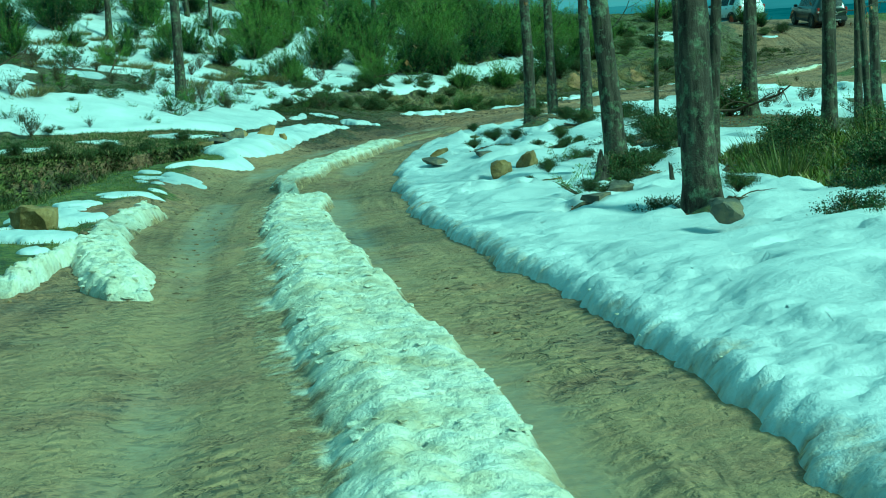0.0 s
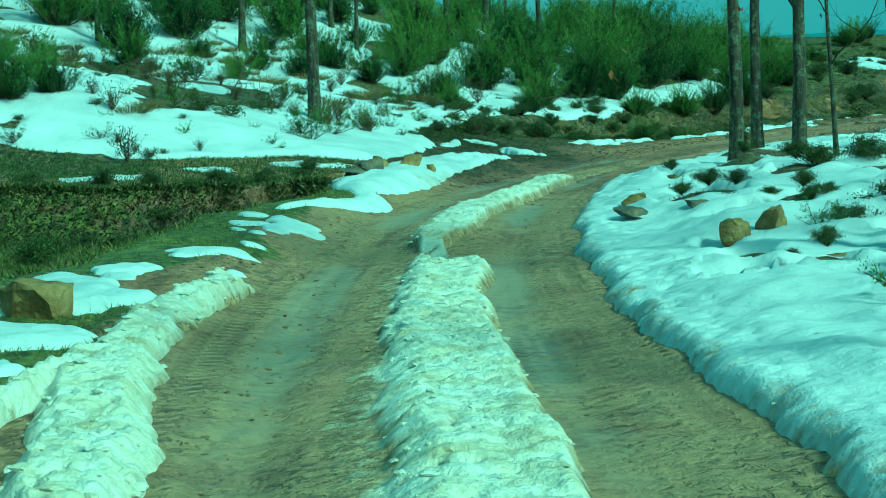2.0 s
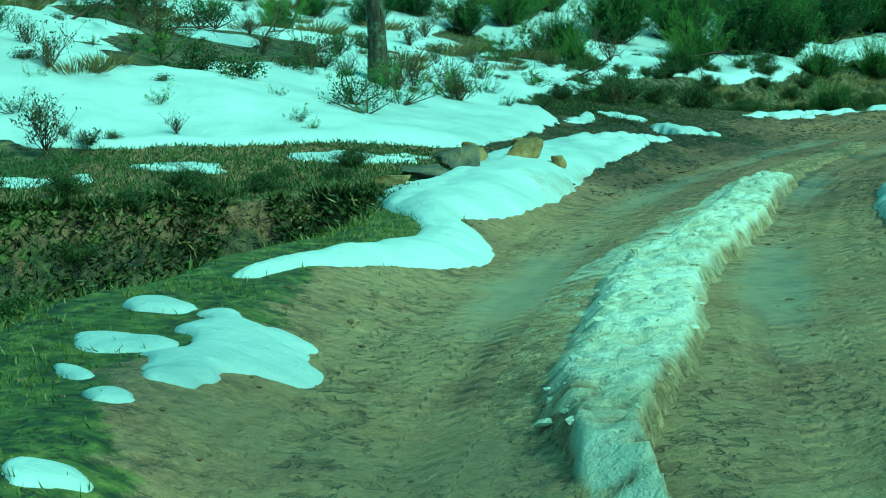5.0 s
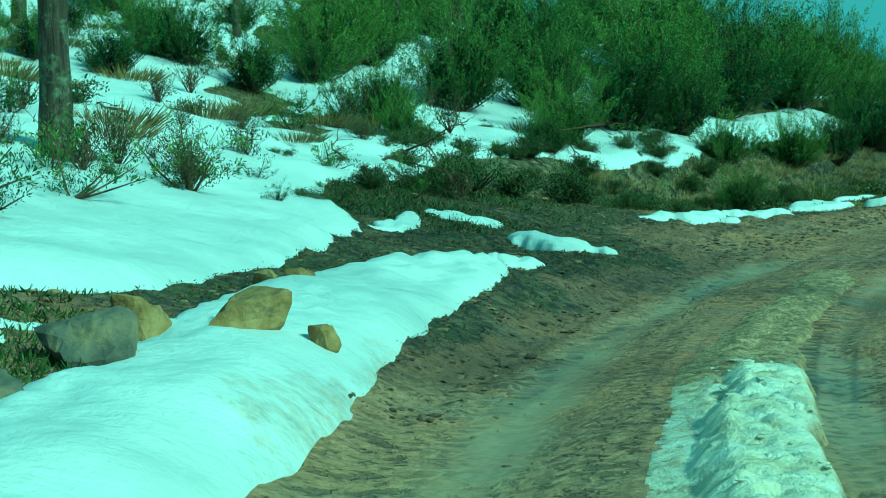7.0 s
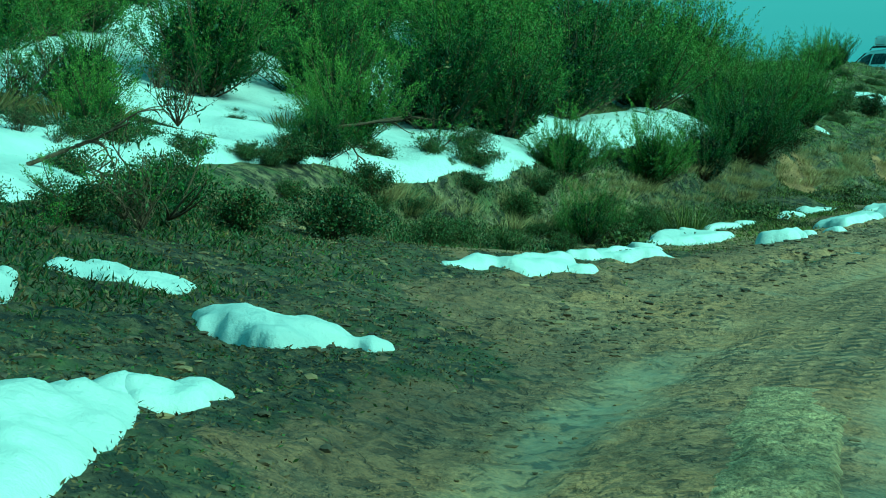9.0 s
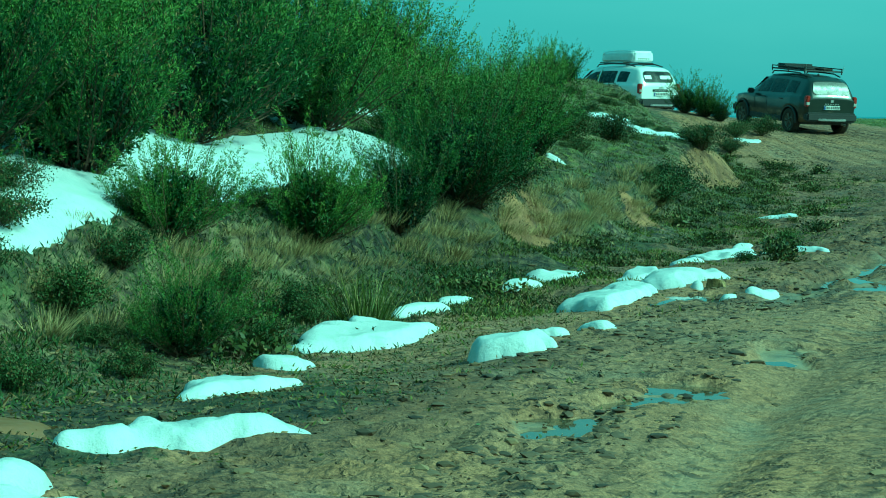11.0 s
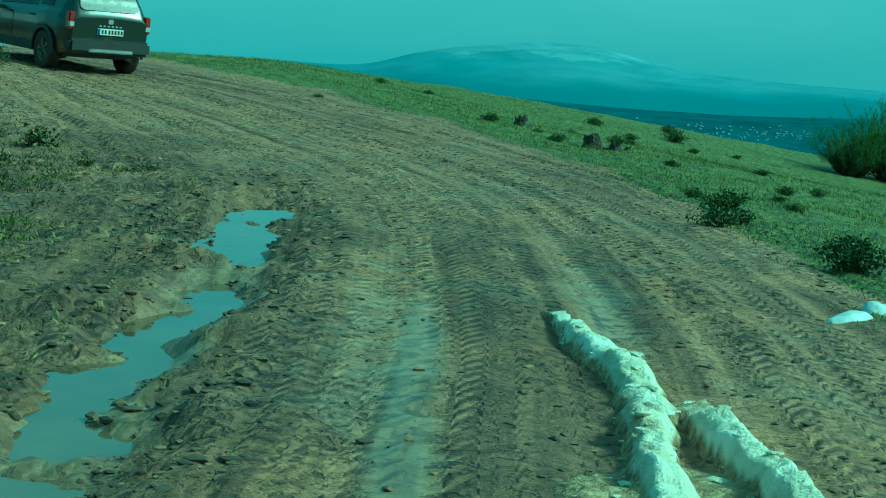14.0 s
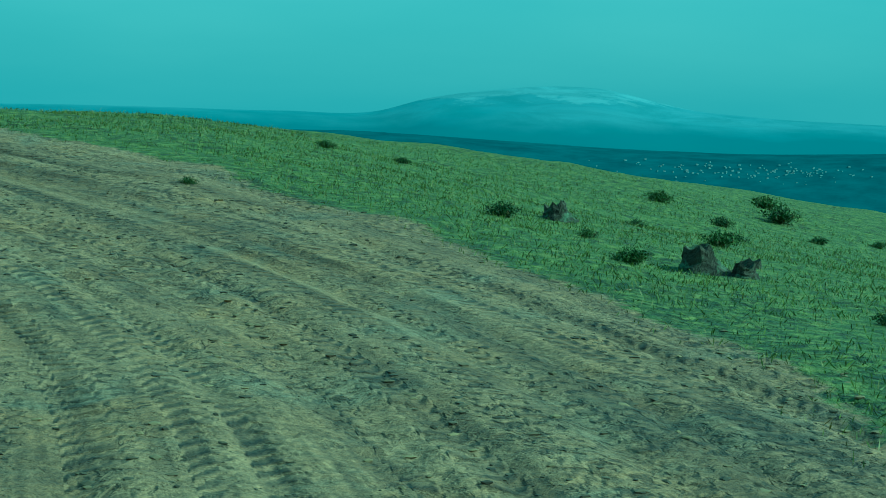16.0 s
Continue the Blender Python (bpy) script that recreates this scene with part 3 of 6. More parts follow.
def ridge_side(x, y):
    """Metres right of the snow ridge between the ruts, in half widths of its crest."""
    return (across(x, y) - curve(y, RIDGE_MID) + 0.07 * fbm(x, y, 0.5, 3, 2) + 0.05 * vnoise(x, y, 1.7, 4)) / curve(y, RIDGE_HALF)


def middle_ridge(x, y):
    s = ridge_side(x, y)
    notch = np.abs(y - 24.75 + 0.25 * s) - 0.22 - 0.75 * np.exp(-((s + 0.05) / 0.5) ** 2) * (y < 24.75) + 0.12 * vnoise(x, y, 0.3, 6)
    ends = np.minimum(notch / 0.4, (46.6 - y) * 0.2 + 0.15 * fbm(x, y, 0.7, 3, 4))
    crest = np.clip(np.minimum((1.0 - s) / 0.22, (s + 1.0) / 0.5), 0, 1) ** 0.7
    slump = 0.6 + 0.5 * vnoise(x, y, 2.7, 1)
    flank = np.clip(np.minimum((s + 2.0 + 0.7 * slump * step(25, 30, y)) / 1.2, (1.15 - s) / 0.3), 0, 1)
    tall = (0.075 - 0.055 * step(38.5, 40.5, y)) * (0.85 + 0.5 * fbm(x, y, 1.1, 2, 3)) * (1 - 0.3 * np.exp(-((s - 0.1) / 0.4) ** 2) * step(27, 25, y))
    crumbs = 0.062 * nodules(x, y, 0.14, 1) + 0.036 * nodules(x, y, 0.065, 2)
    t = (tall + crumbs * (1 - 0.6 * step(38.5, 40.5, y))) * crest + (0.014 + 0.014 * step(29, 32, y) + 0.022 * nodules(x, y, 0.08, 5)) * flank * (1 - crest) * (0.4 + 0.8 * slump) - 0.012
    return np.minimum(t, ends * 0.12)


def middle_dirt_shade(x, y, t):
    s = ridge_side(x, y)
    flank = step(-0.75, -1.2, s + 0.3 * fbm(x, y, 0.4, 3, 3))
    wall = step(0.72, 1.0, s) * 0.55
    # dirt in the gaps doubles as crevice shade put into the colour
    grit = 0.42 * (1 - nodules(x, y, 0.14, 1)) + 0.26 * (1 - nodules(x, y, 0.065, 2)) + 0.5 * np.maximum(fbm(x, y, 0.9, 3, 7), 0) - 0.12
    return 0.10 + 0.06 * step(29, 33, y) + (0.62 - 0.34 * step(29, 32, y)) * flank + wall + grit + 0.68 * step(38.0, 41.0, y + 1.2 * fbm(x, y, 0.8, 3, 1)) + 0.25 * step(24.2, 25.4, y) * step(29, 27, y)


def ridge_dirt_shade(x, y, t):
    # gaps between nodules hold dirt plus painted crevice shade
    return 0.08 + 0.36 * (1 - nodules(x, y, 0.13, 3)) + 0.35 * step(0.08, 0.02, t) + 0.6 * np.maximum(fbm(x, y, 1.1, 4, 7), -0.2)


def left_ridge(x, y):
    d = across(x, y)
    mid = curve(y, [(12.5, -1.15), (14, -1.35), (16, -1.6), (18, -1.72), (20, -1.6), (22, -1.4), (23.7, -1.27)])
    half = curve(y, [(12.5, 0.16), (13.4, 0.25), (16, 0.31), (18, 0.24), (20, 0.18), (22, 0.12), (23.8, 0.05)])
    m = heap(d, mid + 0.06 * vnoise(x, y, 0.9, 3), half * (1 + 0.35 * fbm(x, y, 0.5, 3, 2)))
    m = np.maximum(m, np.minimum(heap(d, curve(y, [(13, -2.2), (16.5, -1.85)]), 0.10 + 0.08 * fbm(x, y, 0.5, 3, 5)), np.minimum(y - 13.2, 16.6 - y)))
    m = np.minimum(m, np.minimum((y - 12.6) * 2, (21.8 - y) * 0.8) + 0.3 * vnoise(x, y, 0.4, 2))
    return np.where(m > 0, (0.035 + 0.07 * nodules(x, y, 0.13, 3) + 0.035 * nodules(x, y, 0.06, 4)) * np.clip(m / 0.45, 0, 1) ** 0.7 * (1 + 0.4 * vnoise(x, y, 0.7, 4)), m)


def far_ridge(x, y):
    d = across(x, y)
    mid = curve(y, [(57, 1.5), (62, 1.0), (66, 0.62), (67.2, 0.62), (68.8, 0.72), (69.8, 0.5), (70.5, 0.4)])
    half = curve(y, [(58, 0.12), (66, 0.16), (67.2, 0.14), (68.6, 0.17), (70.4, 0.06)])
    m = heap(d, mid + 0.05 * fbm(x, y, 0.35, 3, 3), half * (1 + 0.4 * fbm(x, y, 0.22, 3, 2)))
    m = np.minimum(m, np.minimum((y - 65.4) * 0.7, (70.6 - y) * 0.9) + 0.2 * vnoise(x, y, 0.5, 2))
    second = heap(d, curve(y, [(64, 1.3), (66, 1.2), (67, 1.1), (68.2, 0.96)]), 0.12 + 0.05 * fbm(x, y, 0.3, 3, 6))
    second = np.minimum(second, np.minimum((y - 65.2) * 0.8, (68.3 - y) * 1.5) + 0.2 * vnoise(x, y, 0.3, 5))
    apron = np.minimum(np.minimum((d - 0.12) / 0.3, (1.15 - d) / 0.2), np.minimum((y - 63.8) * 0.4, (68.0 - y) * 0.7)) + 0.6 * fbm(x, y, 0.4, 3, 1) - 0.4
    top = np.maximum(m, second)
    lump = 0.06 * nodules(x, y, 0.10, 2) * (0.6 + 0.6 * vnoise(x, y, 0.3, 1)) + 0.025 * nodules(x, y, 0.05, 6)
    high = np.where(top > 0, (0.06 + lump) * np.clip(top / 0.55, 0, 1) ** 0.8, -0.02)
    low = np.where(apron > 0, (0.006 + 0.5 * lump) * np.clip(apron / 0.4, 0, 1), -0.02)
    return np.maximum(high, low)


def far_dirt_shade(x, y, t):
    # mud, and crevice shade painted into the gaps between lumps
    return 0.20 + 0.36 * (1 - nodules(x, y, 0.10, 2)) + 0.62 * step(0.06, 0.03, t) + 0.35 * np.maximum(fbm(x, y, 0.5, 3, 7), -0.1) + 0.25 * step(67.0, 65.5, y)


tagged(snow_cover("snow_bank", -1.0, 22, 2, 62, 0.09, right_bank, SNOW, bank_dirt, lambda x, y: across(x, y) > 2.3), "thick white snow bank with dark melt hollows under trees", "snow", kind="stuff")
tagged(snow_cover("snow_bank_edge", -2.0, 4.6, 4, 50, 0.035, right_bank, SNOW, bank_dirt, lambda x, y: across(x, y) < 2.36), "crumbling muddy edge of the snow bank beside the track", "snow", kind="stuff")
tagged(snow_cover("snow_field", -40, 6, 34, 78, 0.14, hill_snow), "white snow lying in patches on the shrubby hillside", "snow", kind="stuff")
tagged(snow_cover("snow_spur", -7, -0.5, 29, 46, 0.05, spur_snow, SNOW, spur_dirt), "smooth white snow tongue over the ditch's edge, muddy below", "snow", kind="stuff")
tagged(snow_along("snow_ridge", -1.1, 0.9, 5, 47.5, 0.021, middle_ridge, SLUSH, middle_dirt_shade), "crumbly snow ridge with muddy flanks between the wheel ruts", "snow", kind="stuff")
tagged(snow_along("snow_ridge", -2.5, -0.8, 12, 24, 0.02, left_ridge, SLUSH, ridge_dirt_shade), "broken snow ridge beside the wheel rut", "snow", kind="stuff")
tagged(snow_along("snow_ridge", 0.0, 1.7, 59.5, 71, 0.02, far_ridge, SLUSH, far_dirt_shade), "lumpy dirty snow ridge beside the rut", "snow", kind="stuff")



def snow_patch(x, y, a, b, turn, thick=0.09, seed=0):
    thick *= 0.72 if y > 40 else 0.5
    a, b = a * 0.92, b * 0.86
    spot = [(x, y, a, b, turn)]
    if a > 0.7:
        spot += [(x + 0.5 * a * math.cos(radians(turn + 25)), y + 0.5 * a * math.sin(radians(turn + 25)), a * 0.6, b * 0.7, turn + 15)]
    r = a * 1.5 + 0.4
    ob = snow_cover("snow_patch", x - r, x + r, y - r, y + r, max(0.025, a * 0.035),
                    lambda p, q: puff(rim(spot, p, q, 0.75 * min(a, b * 1.6, 0.5), 0.45) * 0.9, thick * (1 + 0.3 * fbm(p, q, 0.5, 2, seed)), 0.35))
    return tagged(ob, "melting white snow patch on wet ground", "snow patch", group="snow patches beside the track")


STRIP_PATCHES = [(-0.41, 51.83, 0.84, 0.22, 40, 0.13), (0.62, 53.8, 0.75, 0.30, 38, 0.14), (1.05, 56.3, 0.8, 0.25, 60, 0.11), (1.55, 57.9, 0.26, 0.26, 40, 0.11), (2.35, 59.4, 1.0, 0.42, 52, 0.15), (3.15, 61.2, 0.4, 0.16, 38, 0.1), (3.63, 62.0, 0.34, 0.12, 40, 0.07), (3.0, 57.4, 0.34, 0.27, 30, 0.22),
                 (4.5, 63.1, 0.36, 0.14, 43, 0.08), (5.15, 63.95, 0.4, 0.22, 30, 0.11), (4.68, 60.81, 0.65, 0.42, 60, 0.17), (5.2, 61.64, 0.55, 0.28, 60, 0.12), (5.75, 63.1, 0.6, 0.28, 60, 0.12), (5.86, 62.11, 0.48, 0.4, 50, 0.16)]
DITCH_PATCHES = [(6.81, 64.51, 0.5, 0.28, 40, 0.09), (7.91, 66.74, 0.6, 0.42, 60, 0.12), (8.77, 68.04, 0.25, 0.12, 30, 0.06), (8.68, 66.25, 0.5, 0.2, -50, 0.09), (6.1, 60.75, 0.24, 0.14, 32, 0.09), (5.63, 60.35, 0.09, 0.07, 0, 0.06), (10.93, 72.1, 0.35, 0.25, 26, 0.06),
                 (3.52, 58.21, 0.15, 0.12, 0, 0.07), (3.91, 58.35, 0.15, 0.12, 10, 0.07), (-2.13, 47.26, 0.62, 0.36, 52, 0.14), (-2.47, 44.98, 0.35, 0.22, 50, 0.1), (-3.68, 46.37, 0.66, 0.25, 72, 0.07), (-3.19, 47.82, 0.57, 0.25, 50, 0.06)]
VERGE_PATCHES = [(-4.07, 27.17, 0.85, 0.31, 80, 0.08), (-4.63, 28.08, 0.2, 0.32, 40, 0.07), (-4.52, 27.09, 0.2, 0.28, 28, 0.06), (-4.25, 23.7, 0.5, 0.36, 40, 0.08), (-4.04, 24.82, 0.23, 0.10, 76, 0.06), (-4.55, 21.61, 0.36, 0.28, 75, 0.11), (-3.74, 22.42, 0.2, 0.08, 80, 0.07),
                 (-4.53, 26.41, 0.09, 0.2, 35, 0.05), (-4.21, 25.9, 0.12, 0.14, 63, 0.05), (-4.77, 20.8, 0.24, 0.6, 41, 0.1), (-4.40, 19.43, 0.95, 0.55, 66, 0.18), (-4.15, 17.68, 0.5, 0.5, 60, 0.18), (-3.95, 16.59, 0.2, 0.2, 63, 0.1), (-4.49, 21.32, 0.18, 0.4, 25, 0.06)]
HILL_PATCHES = [(-5.55, 37.7, 0.7, 0.36, 0, 0.09), (-5.0, 38.2, 0.3, 0.16, 20, 0.06), (-7, 36.6, 0.5, 0.3, 0, 0.05), (-8.4, 35.4, 0.9, 0.3, 20, 0.05), (10.9, 81.8, 1.9, 0.95, 60, 0.09), (11.4, 80.3, 2.3, 1.0, 62, 0.09), (17.49, 70.28, 0.2, 0.12, 20, 0.06), (17.9, 70.45, 0.2, 0.14, 20, 0.07),
                (16.25, 68.3, 0.3, 0.16, 30, 0.06), (17.1, 69.2, 0.2, 0.14, 30, 0.06), (16.8, 88.4, 0.4, 0.25, 20, 0.06), (7.06, 71.12, 0.2, 0.15, 25, 0.05)]
PATCHES = STRIP_PATCHES + DITCH_PATCHES + VERGE_PATCHES + HILL_PATCHES
for k, spot in enumerate(PATCHES):
    snow_patch(*spot, seed=k % 8)


def water_material():
    k = Nodes("muddy_water", 0.04)
    return k.done(k.ramp(k.noise(1.5, 3), (0.3, (0.06, 0.05, 0.03)), (0.7, (0.12, 0.10, 0.06))), k.ramp(k.noise(3, 3), (0.4, 0.02), (0.7, 0.10)), k.noise(6, 2), 0.08, 0.01)


WATER = water_material()


def pools(mask, least=40):
    """The separate wet areas of a grid, one mask each."""
    left = mask.copy()
    while left.any():
        one = np.zeros_like(left)
        one[tuple(np.argwhere(left)[0])] = True
        while True:
            wide = np.pad(one, 2)
            grown = sum(np.roll(np.roll(wide, a, 0), b, 1) for a in (-2, -1, 0, 1, 2) for b in (-2, -1, 0, 1, 2))[2:-2, 2:-2] > 0
            grown &= left
            if (grown == one).all():
                break
            one = grown
        left &= ~one
        if one.sum() >= least:
            yield one


def ditch_puddle(y0, y1, level, label):
    """Still water in the ditch wherever the land lies under the level."""
    dd, yy = np.meshgrid(np.arange(-3.0, -1.1, 0.035), np.arange(y0, y1, 0.04))
    xx = curve(yy, TRACK_X) + dd
    lv = curve(yy, TRACK_Z) + level
    for pool in pools(land(xx, yy) < lv + 0.015):
        tagged(sheet("puddle", xx, yy, lv, pool, WATER, []), label, "puddle", group="puddles on the track")


def hollow_puddle(x, y, label):
    """Level water in one of the shallow hollows of the track."""
    xx, yy = np.meshgrid(np.arange(x - 1.3, x + 1.3, 0.035), np.arange(y - 1.3, y + 1.3, 0.035))
    inside = rim(WET_SPOTS, xx, yy, 0.3, 0.7)
    bed = land(xx, yy)
    level = np.percentile(bed[inside > 0.1], 70)
    for pool in pools((bed < level + 0.004) & (inside > -0.05)):
        tagged(sheet("puddle", xx, yy, 0 * xx + level, pool, WATER, []), label, "puddle", group="puddles on the track")


ditch_puddle(60.5, 77.0, -0.162, "murky rainwater puddle in the muddy ditch")
# muddy brown, deepened in the colour for the bank's reflection
BROWN_WATER = plain("brown_water", (0.21, 0.115, 0.045), 0.42, 0.0, 0.3, 2.0)


def brown_puddle():
    xx, yy = np.meshgrid(np.arange(-2.2, 1.0, 0.05), np.arange(50.6, 55.4, 0.05))
    m = rim([(-0.6, 53.7, 1.0, 0.36, 62), (-1.06, 52.1, 0.6, 0.2, 60)], xx, yy, 0.3, 0.6)
    ob = sheet("puddle", xx, yy, land(xx, yy, False) + 0.05 * np.clip(m * 4, -1, 0.5), m > -0.25, BROWN_WATER, [])
    tagged(ob, "shallow brown muddy puddle beside the snow strip", "puddle", group="puddles on the track")


brown_puddle()
for wx, wy in ((3.2, 55.0), (5.5, 60.6), (7.5, 61.2)):
    hollow_puddle(wx, wy, "shallow muddy puddle on the track")


# ---- plants, stones ----
def mesh_of(name, verts, faces, material, smooth=False):
    me = bpy.data.meshes.new(name)
    me.from_pydata(np.asarray(verts, float).tolist(), [], [tuple(f) for f in np.asarray(faces).tolist()] if not isinstance(faces, list) else faces)
    if smooth:
        me.polygons.foreach_set("use_smooth", np.ones(len(me.polygons), bool))
    me.materials.append(material)
    return me


def part(name, me, parent, label="", m=None):
    ob = new(name, me)
    ob.parent = parent
    if m is not None:
        ob.matrix_basis = m
    return tagged(ob, label) if label else ob


def foliage_material(name, dark, light, dry=(0.16, 0.12, 0.05), dryness=0.06):
    k = Nodes(name, 0.55, spec=0.25)
    mixf = k.math("ADD", k.math("MULTIPLY", k.island(), 0.7), k.math("MULTIPLY", k.rand(), 0.45))
    col = k.ramp(mixf, (0.1, dark), (0.95, light))
    col = k.mix(k.ramp(k.island(), (1 - dryness, 0.0), (1 - dryness + 0.01, 1.0)), col, dry)
    col = k.mix(k.math("MULTIPLY", k.noise(1.6, 3), 0.5), col, dark)
    return k.done(col)


GREENLEAF = foliage_material("green_leaf", (0.018, 0.034, 0.008), (0.12, 0.15, 0.03))
SCRUB = foliage_material("scrub_leaf", (0.022, 0.030, 0.009), (0.14, 0.145, 0.034), (0.26, 0.20, 0.09), 0.12)


def heath_material():
    k = Nodes("heath_leaf", 0.55, spec=0.25)
    # random tone plus painted light: dark core, lighter tips and tops
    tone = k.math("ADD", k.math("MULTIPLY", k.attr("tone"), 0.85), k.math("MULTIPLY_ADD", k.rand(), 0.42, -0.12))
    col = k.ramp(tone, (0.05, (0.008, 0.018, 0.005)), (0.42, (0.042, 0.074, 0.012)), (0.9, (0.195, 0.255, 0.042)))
    col = k.mix(k.ramp(k.island(), (0.95, 0.0), (0.96, 1.0)), col, (0.17, 0.12, 0.05))
    return k.done(col)


HEATH = heath_material()
DARKLEAF = foliage_material("dark_leaf", (0.018, 0.032, 0.009), (0.09, 0.115, 0.028), (0.16, 0.10, 0.04), 0.12)
GRASSLEAF = foliage_material("grass_blade", (0.045, 0.056, 0.009), (0.19, 0.20, 0.030), (0.34, 0.28, 0.12), 0.16)
STRAW = foliage_material("dry_grass", (0.20, 0.15, 0.065), (0.52, 0.42, 0.20), (0.06, 0.08, 0.03), 0.12)
DEADLEAF = foliage_material("dead_oak_leaf", (0.10, 0.045, 0.015), (0.26, 0.13, 0.05))


def wood_material(name, dark, light, moss=0.0):
    k = Nodes(name, 0.9, spec=0.2)
    ridges = k.noise(16, 6, 0.65, stretch=(1, 1, 0.16), warp=0.4)
    col = k.ramp(ridges, (0.32, dark), (0.62, light))
    if moss:
        col = k.mix(k.ramp(k.noise(7, 6, 0.7), (0.5, 0.0), (0.64, moss)), col, k.ramp(k.noise(30, 3), (0.3, (0.10, 0.125, 0.065)), (0.7, (0.23, 0.26, 0.17))))
        col = k.mix(k.ramp(k.noise(2.4, 4), (0.58, 0.0), (0.7, moss * 0.7)), col, (0.05, 0.075, 0.02))
    return k.done(col, None, k.math("ADD", ridges, k.math("MULTIPLY", k.noise(60, 3), 0.3)), 0.9, 0.03)


BARK = wood_material("oak_bark", (0.012, 0.010, 0.008), (0.075, 0.063, 0.047), 0.75)
TWIG = wood_material("twig_bark", (0.03, 0.02, 0.014), (0.12, 0.085, 0.055))


def stone_material(name, a, b, c):
    k = Nodes(name, 0.85)
    col = k.ramp(k.noise(4, 6, 0.65), (0.3, a), (0.5, b), (0.7, c))
    col = k.mix(k.ramp(k.noise(11, 5, 0.7), (0.55, 0.0), (0.7, 0.6)), col, (0.05, 0.045, 0.03))
    return k.done(col, None, k.math("ADD", k.noise(9, 6, 0.6), k.math("MULTIPLY", k.voronoi(7), 0.5)), 0.8, 0.04)


YELLOW_STONE = stone_material("yellow_sandstone", (0.07, 0.044, 0.014), (0.20, 0.135, 0.044), (0.33, 0.245, 0.11))
GREY_STONE = stone_material("grey_stone", (0.045, 0.042, 0.034), (0.10, 0.092, 0.07), (0.22, 0.17, 0.09))


def tube(path, radii, sides=6, rough=0.0, rng=None):
    """Rings along a path, closed at the tip. Returns points and faces."""
    path, radii = np.asarray(path, float), np.asarray(radii, float)
    ahead = np.gradient(path, axis=0)
    ahead /= np.linalg.norm(ahead, axis=1)[:, None] + 1e-9
    side = np.cross(ahead, (0.31, 0.95, 0.05))
    side /= np.linalg.norm(side, axis=1)[:, None] + 1e-9
    up = np.cross(ahead, side)
    a = np.arange(sides) * 2 * np.pi / sides
    r = radii[:, None] * np.ones((1, sides))
    if rough:
        r = r * (1 + rough * (rng.rand(*r.shape) - 0.5)) * (1 + 0.5 * rough * np.sin(a * 3 + path[:, 2:3] * 2.1))
    v = path[:, None] + r[..., None] * (np.cos(a)[None, :, None] * side[:, None] + np.sin(a)[None, :, None] * up[:, None])
    n = len(path)
    i = np.arange(n - 1)[:, None] * sides
    j, k = np.arange(sides)[None], (np.arange(sides)[None] + 1) % sides
    f = np.stack([i + j, i + k, i + sides + k, i + sides + j], -1).reshape(-1, 4)
    return v.reshape(-1, 3), f


class Heap:
    """Gathers points and faces for one mesh."""

    def __init__(self):
        self.v, self.f, self.n = [], [], 0

    def add(self, v, f):
        self.v.append(np.asarray(v, float))
        self.f += [[k + self.n for k in face] for face in (f.tolist() if hasattr(f, "tolist") else f)]
        self.n += len(v)

    def blades(self, base, way, wide, length, width):
        """A pointed leaf from each base along way; wide: its sideways direction."""
        b, w = np.asarray(base), np.asarray(wide) * np.asarray(width)[:, None] * 0.5
        tip, midp = b + way * np.asarray(length)[:, None], b + way * (np.asarray(length) * 0.45)[:, None]
        n = len(b)
        v = np.stack([b, midp + w, tip, midp - w], 1).reshape(-1, 3)
        self.add(v, np.arange(4 * n).reshape(-1, 4))

    def mesh(self, name, material, smooth=False):
        return mesh_of(name, np.concatenate(self.v), self.f, material, smooth)


def unit(v):
    return v / (np.linalg.norm(v, axis=-1, keepdims=True) + 1e-9)


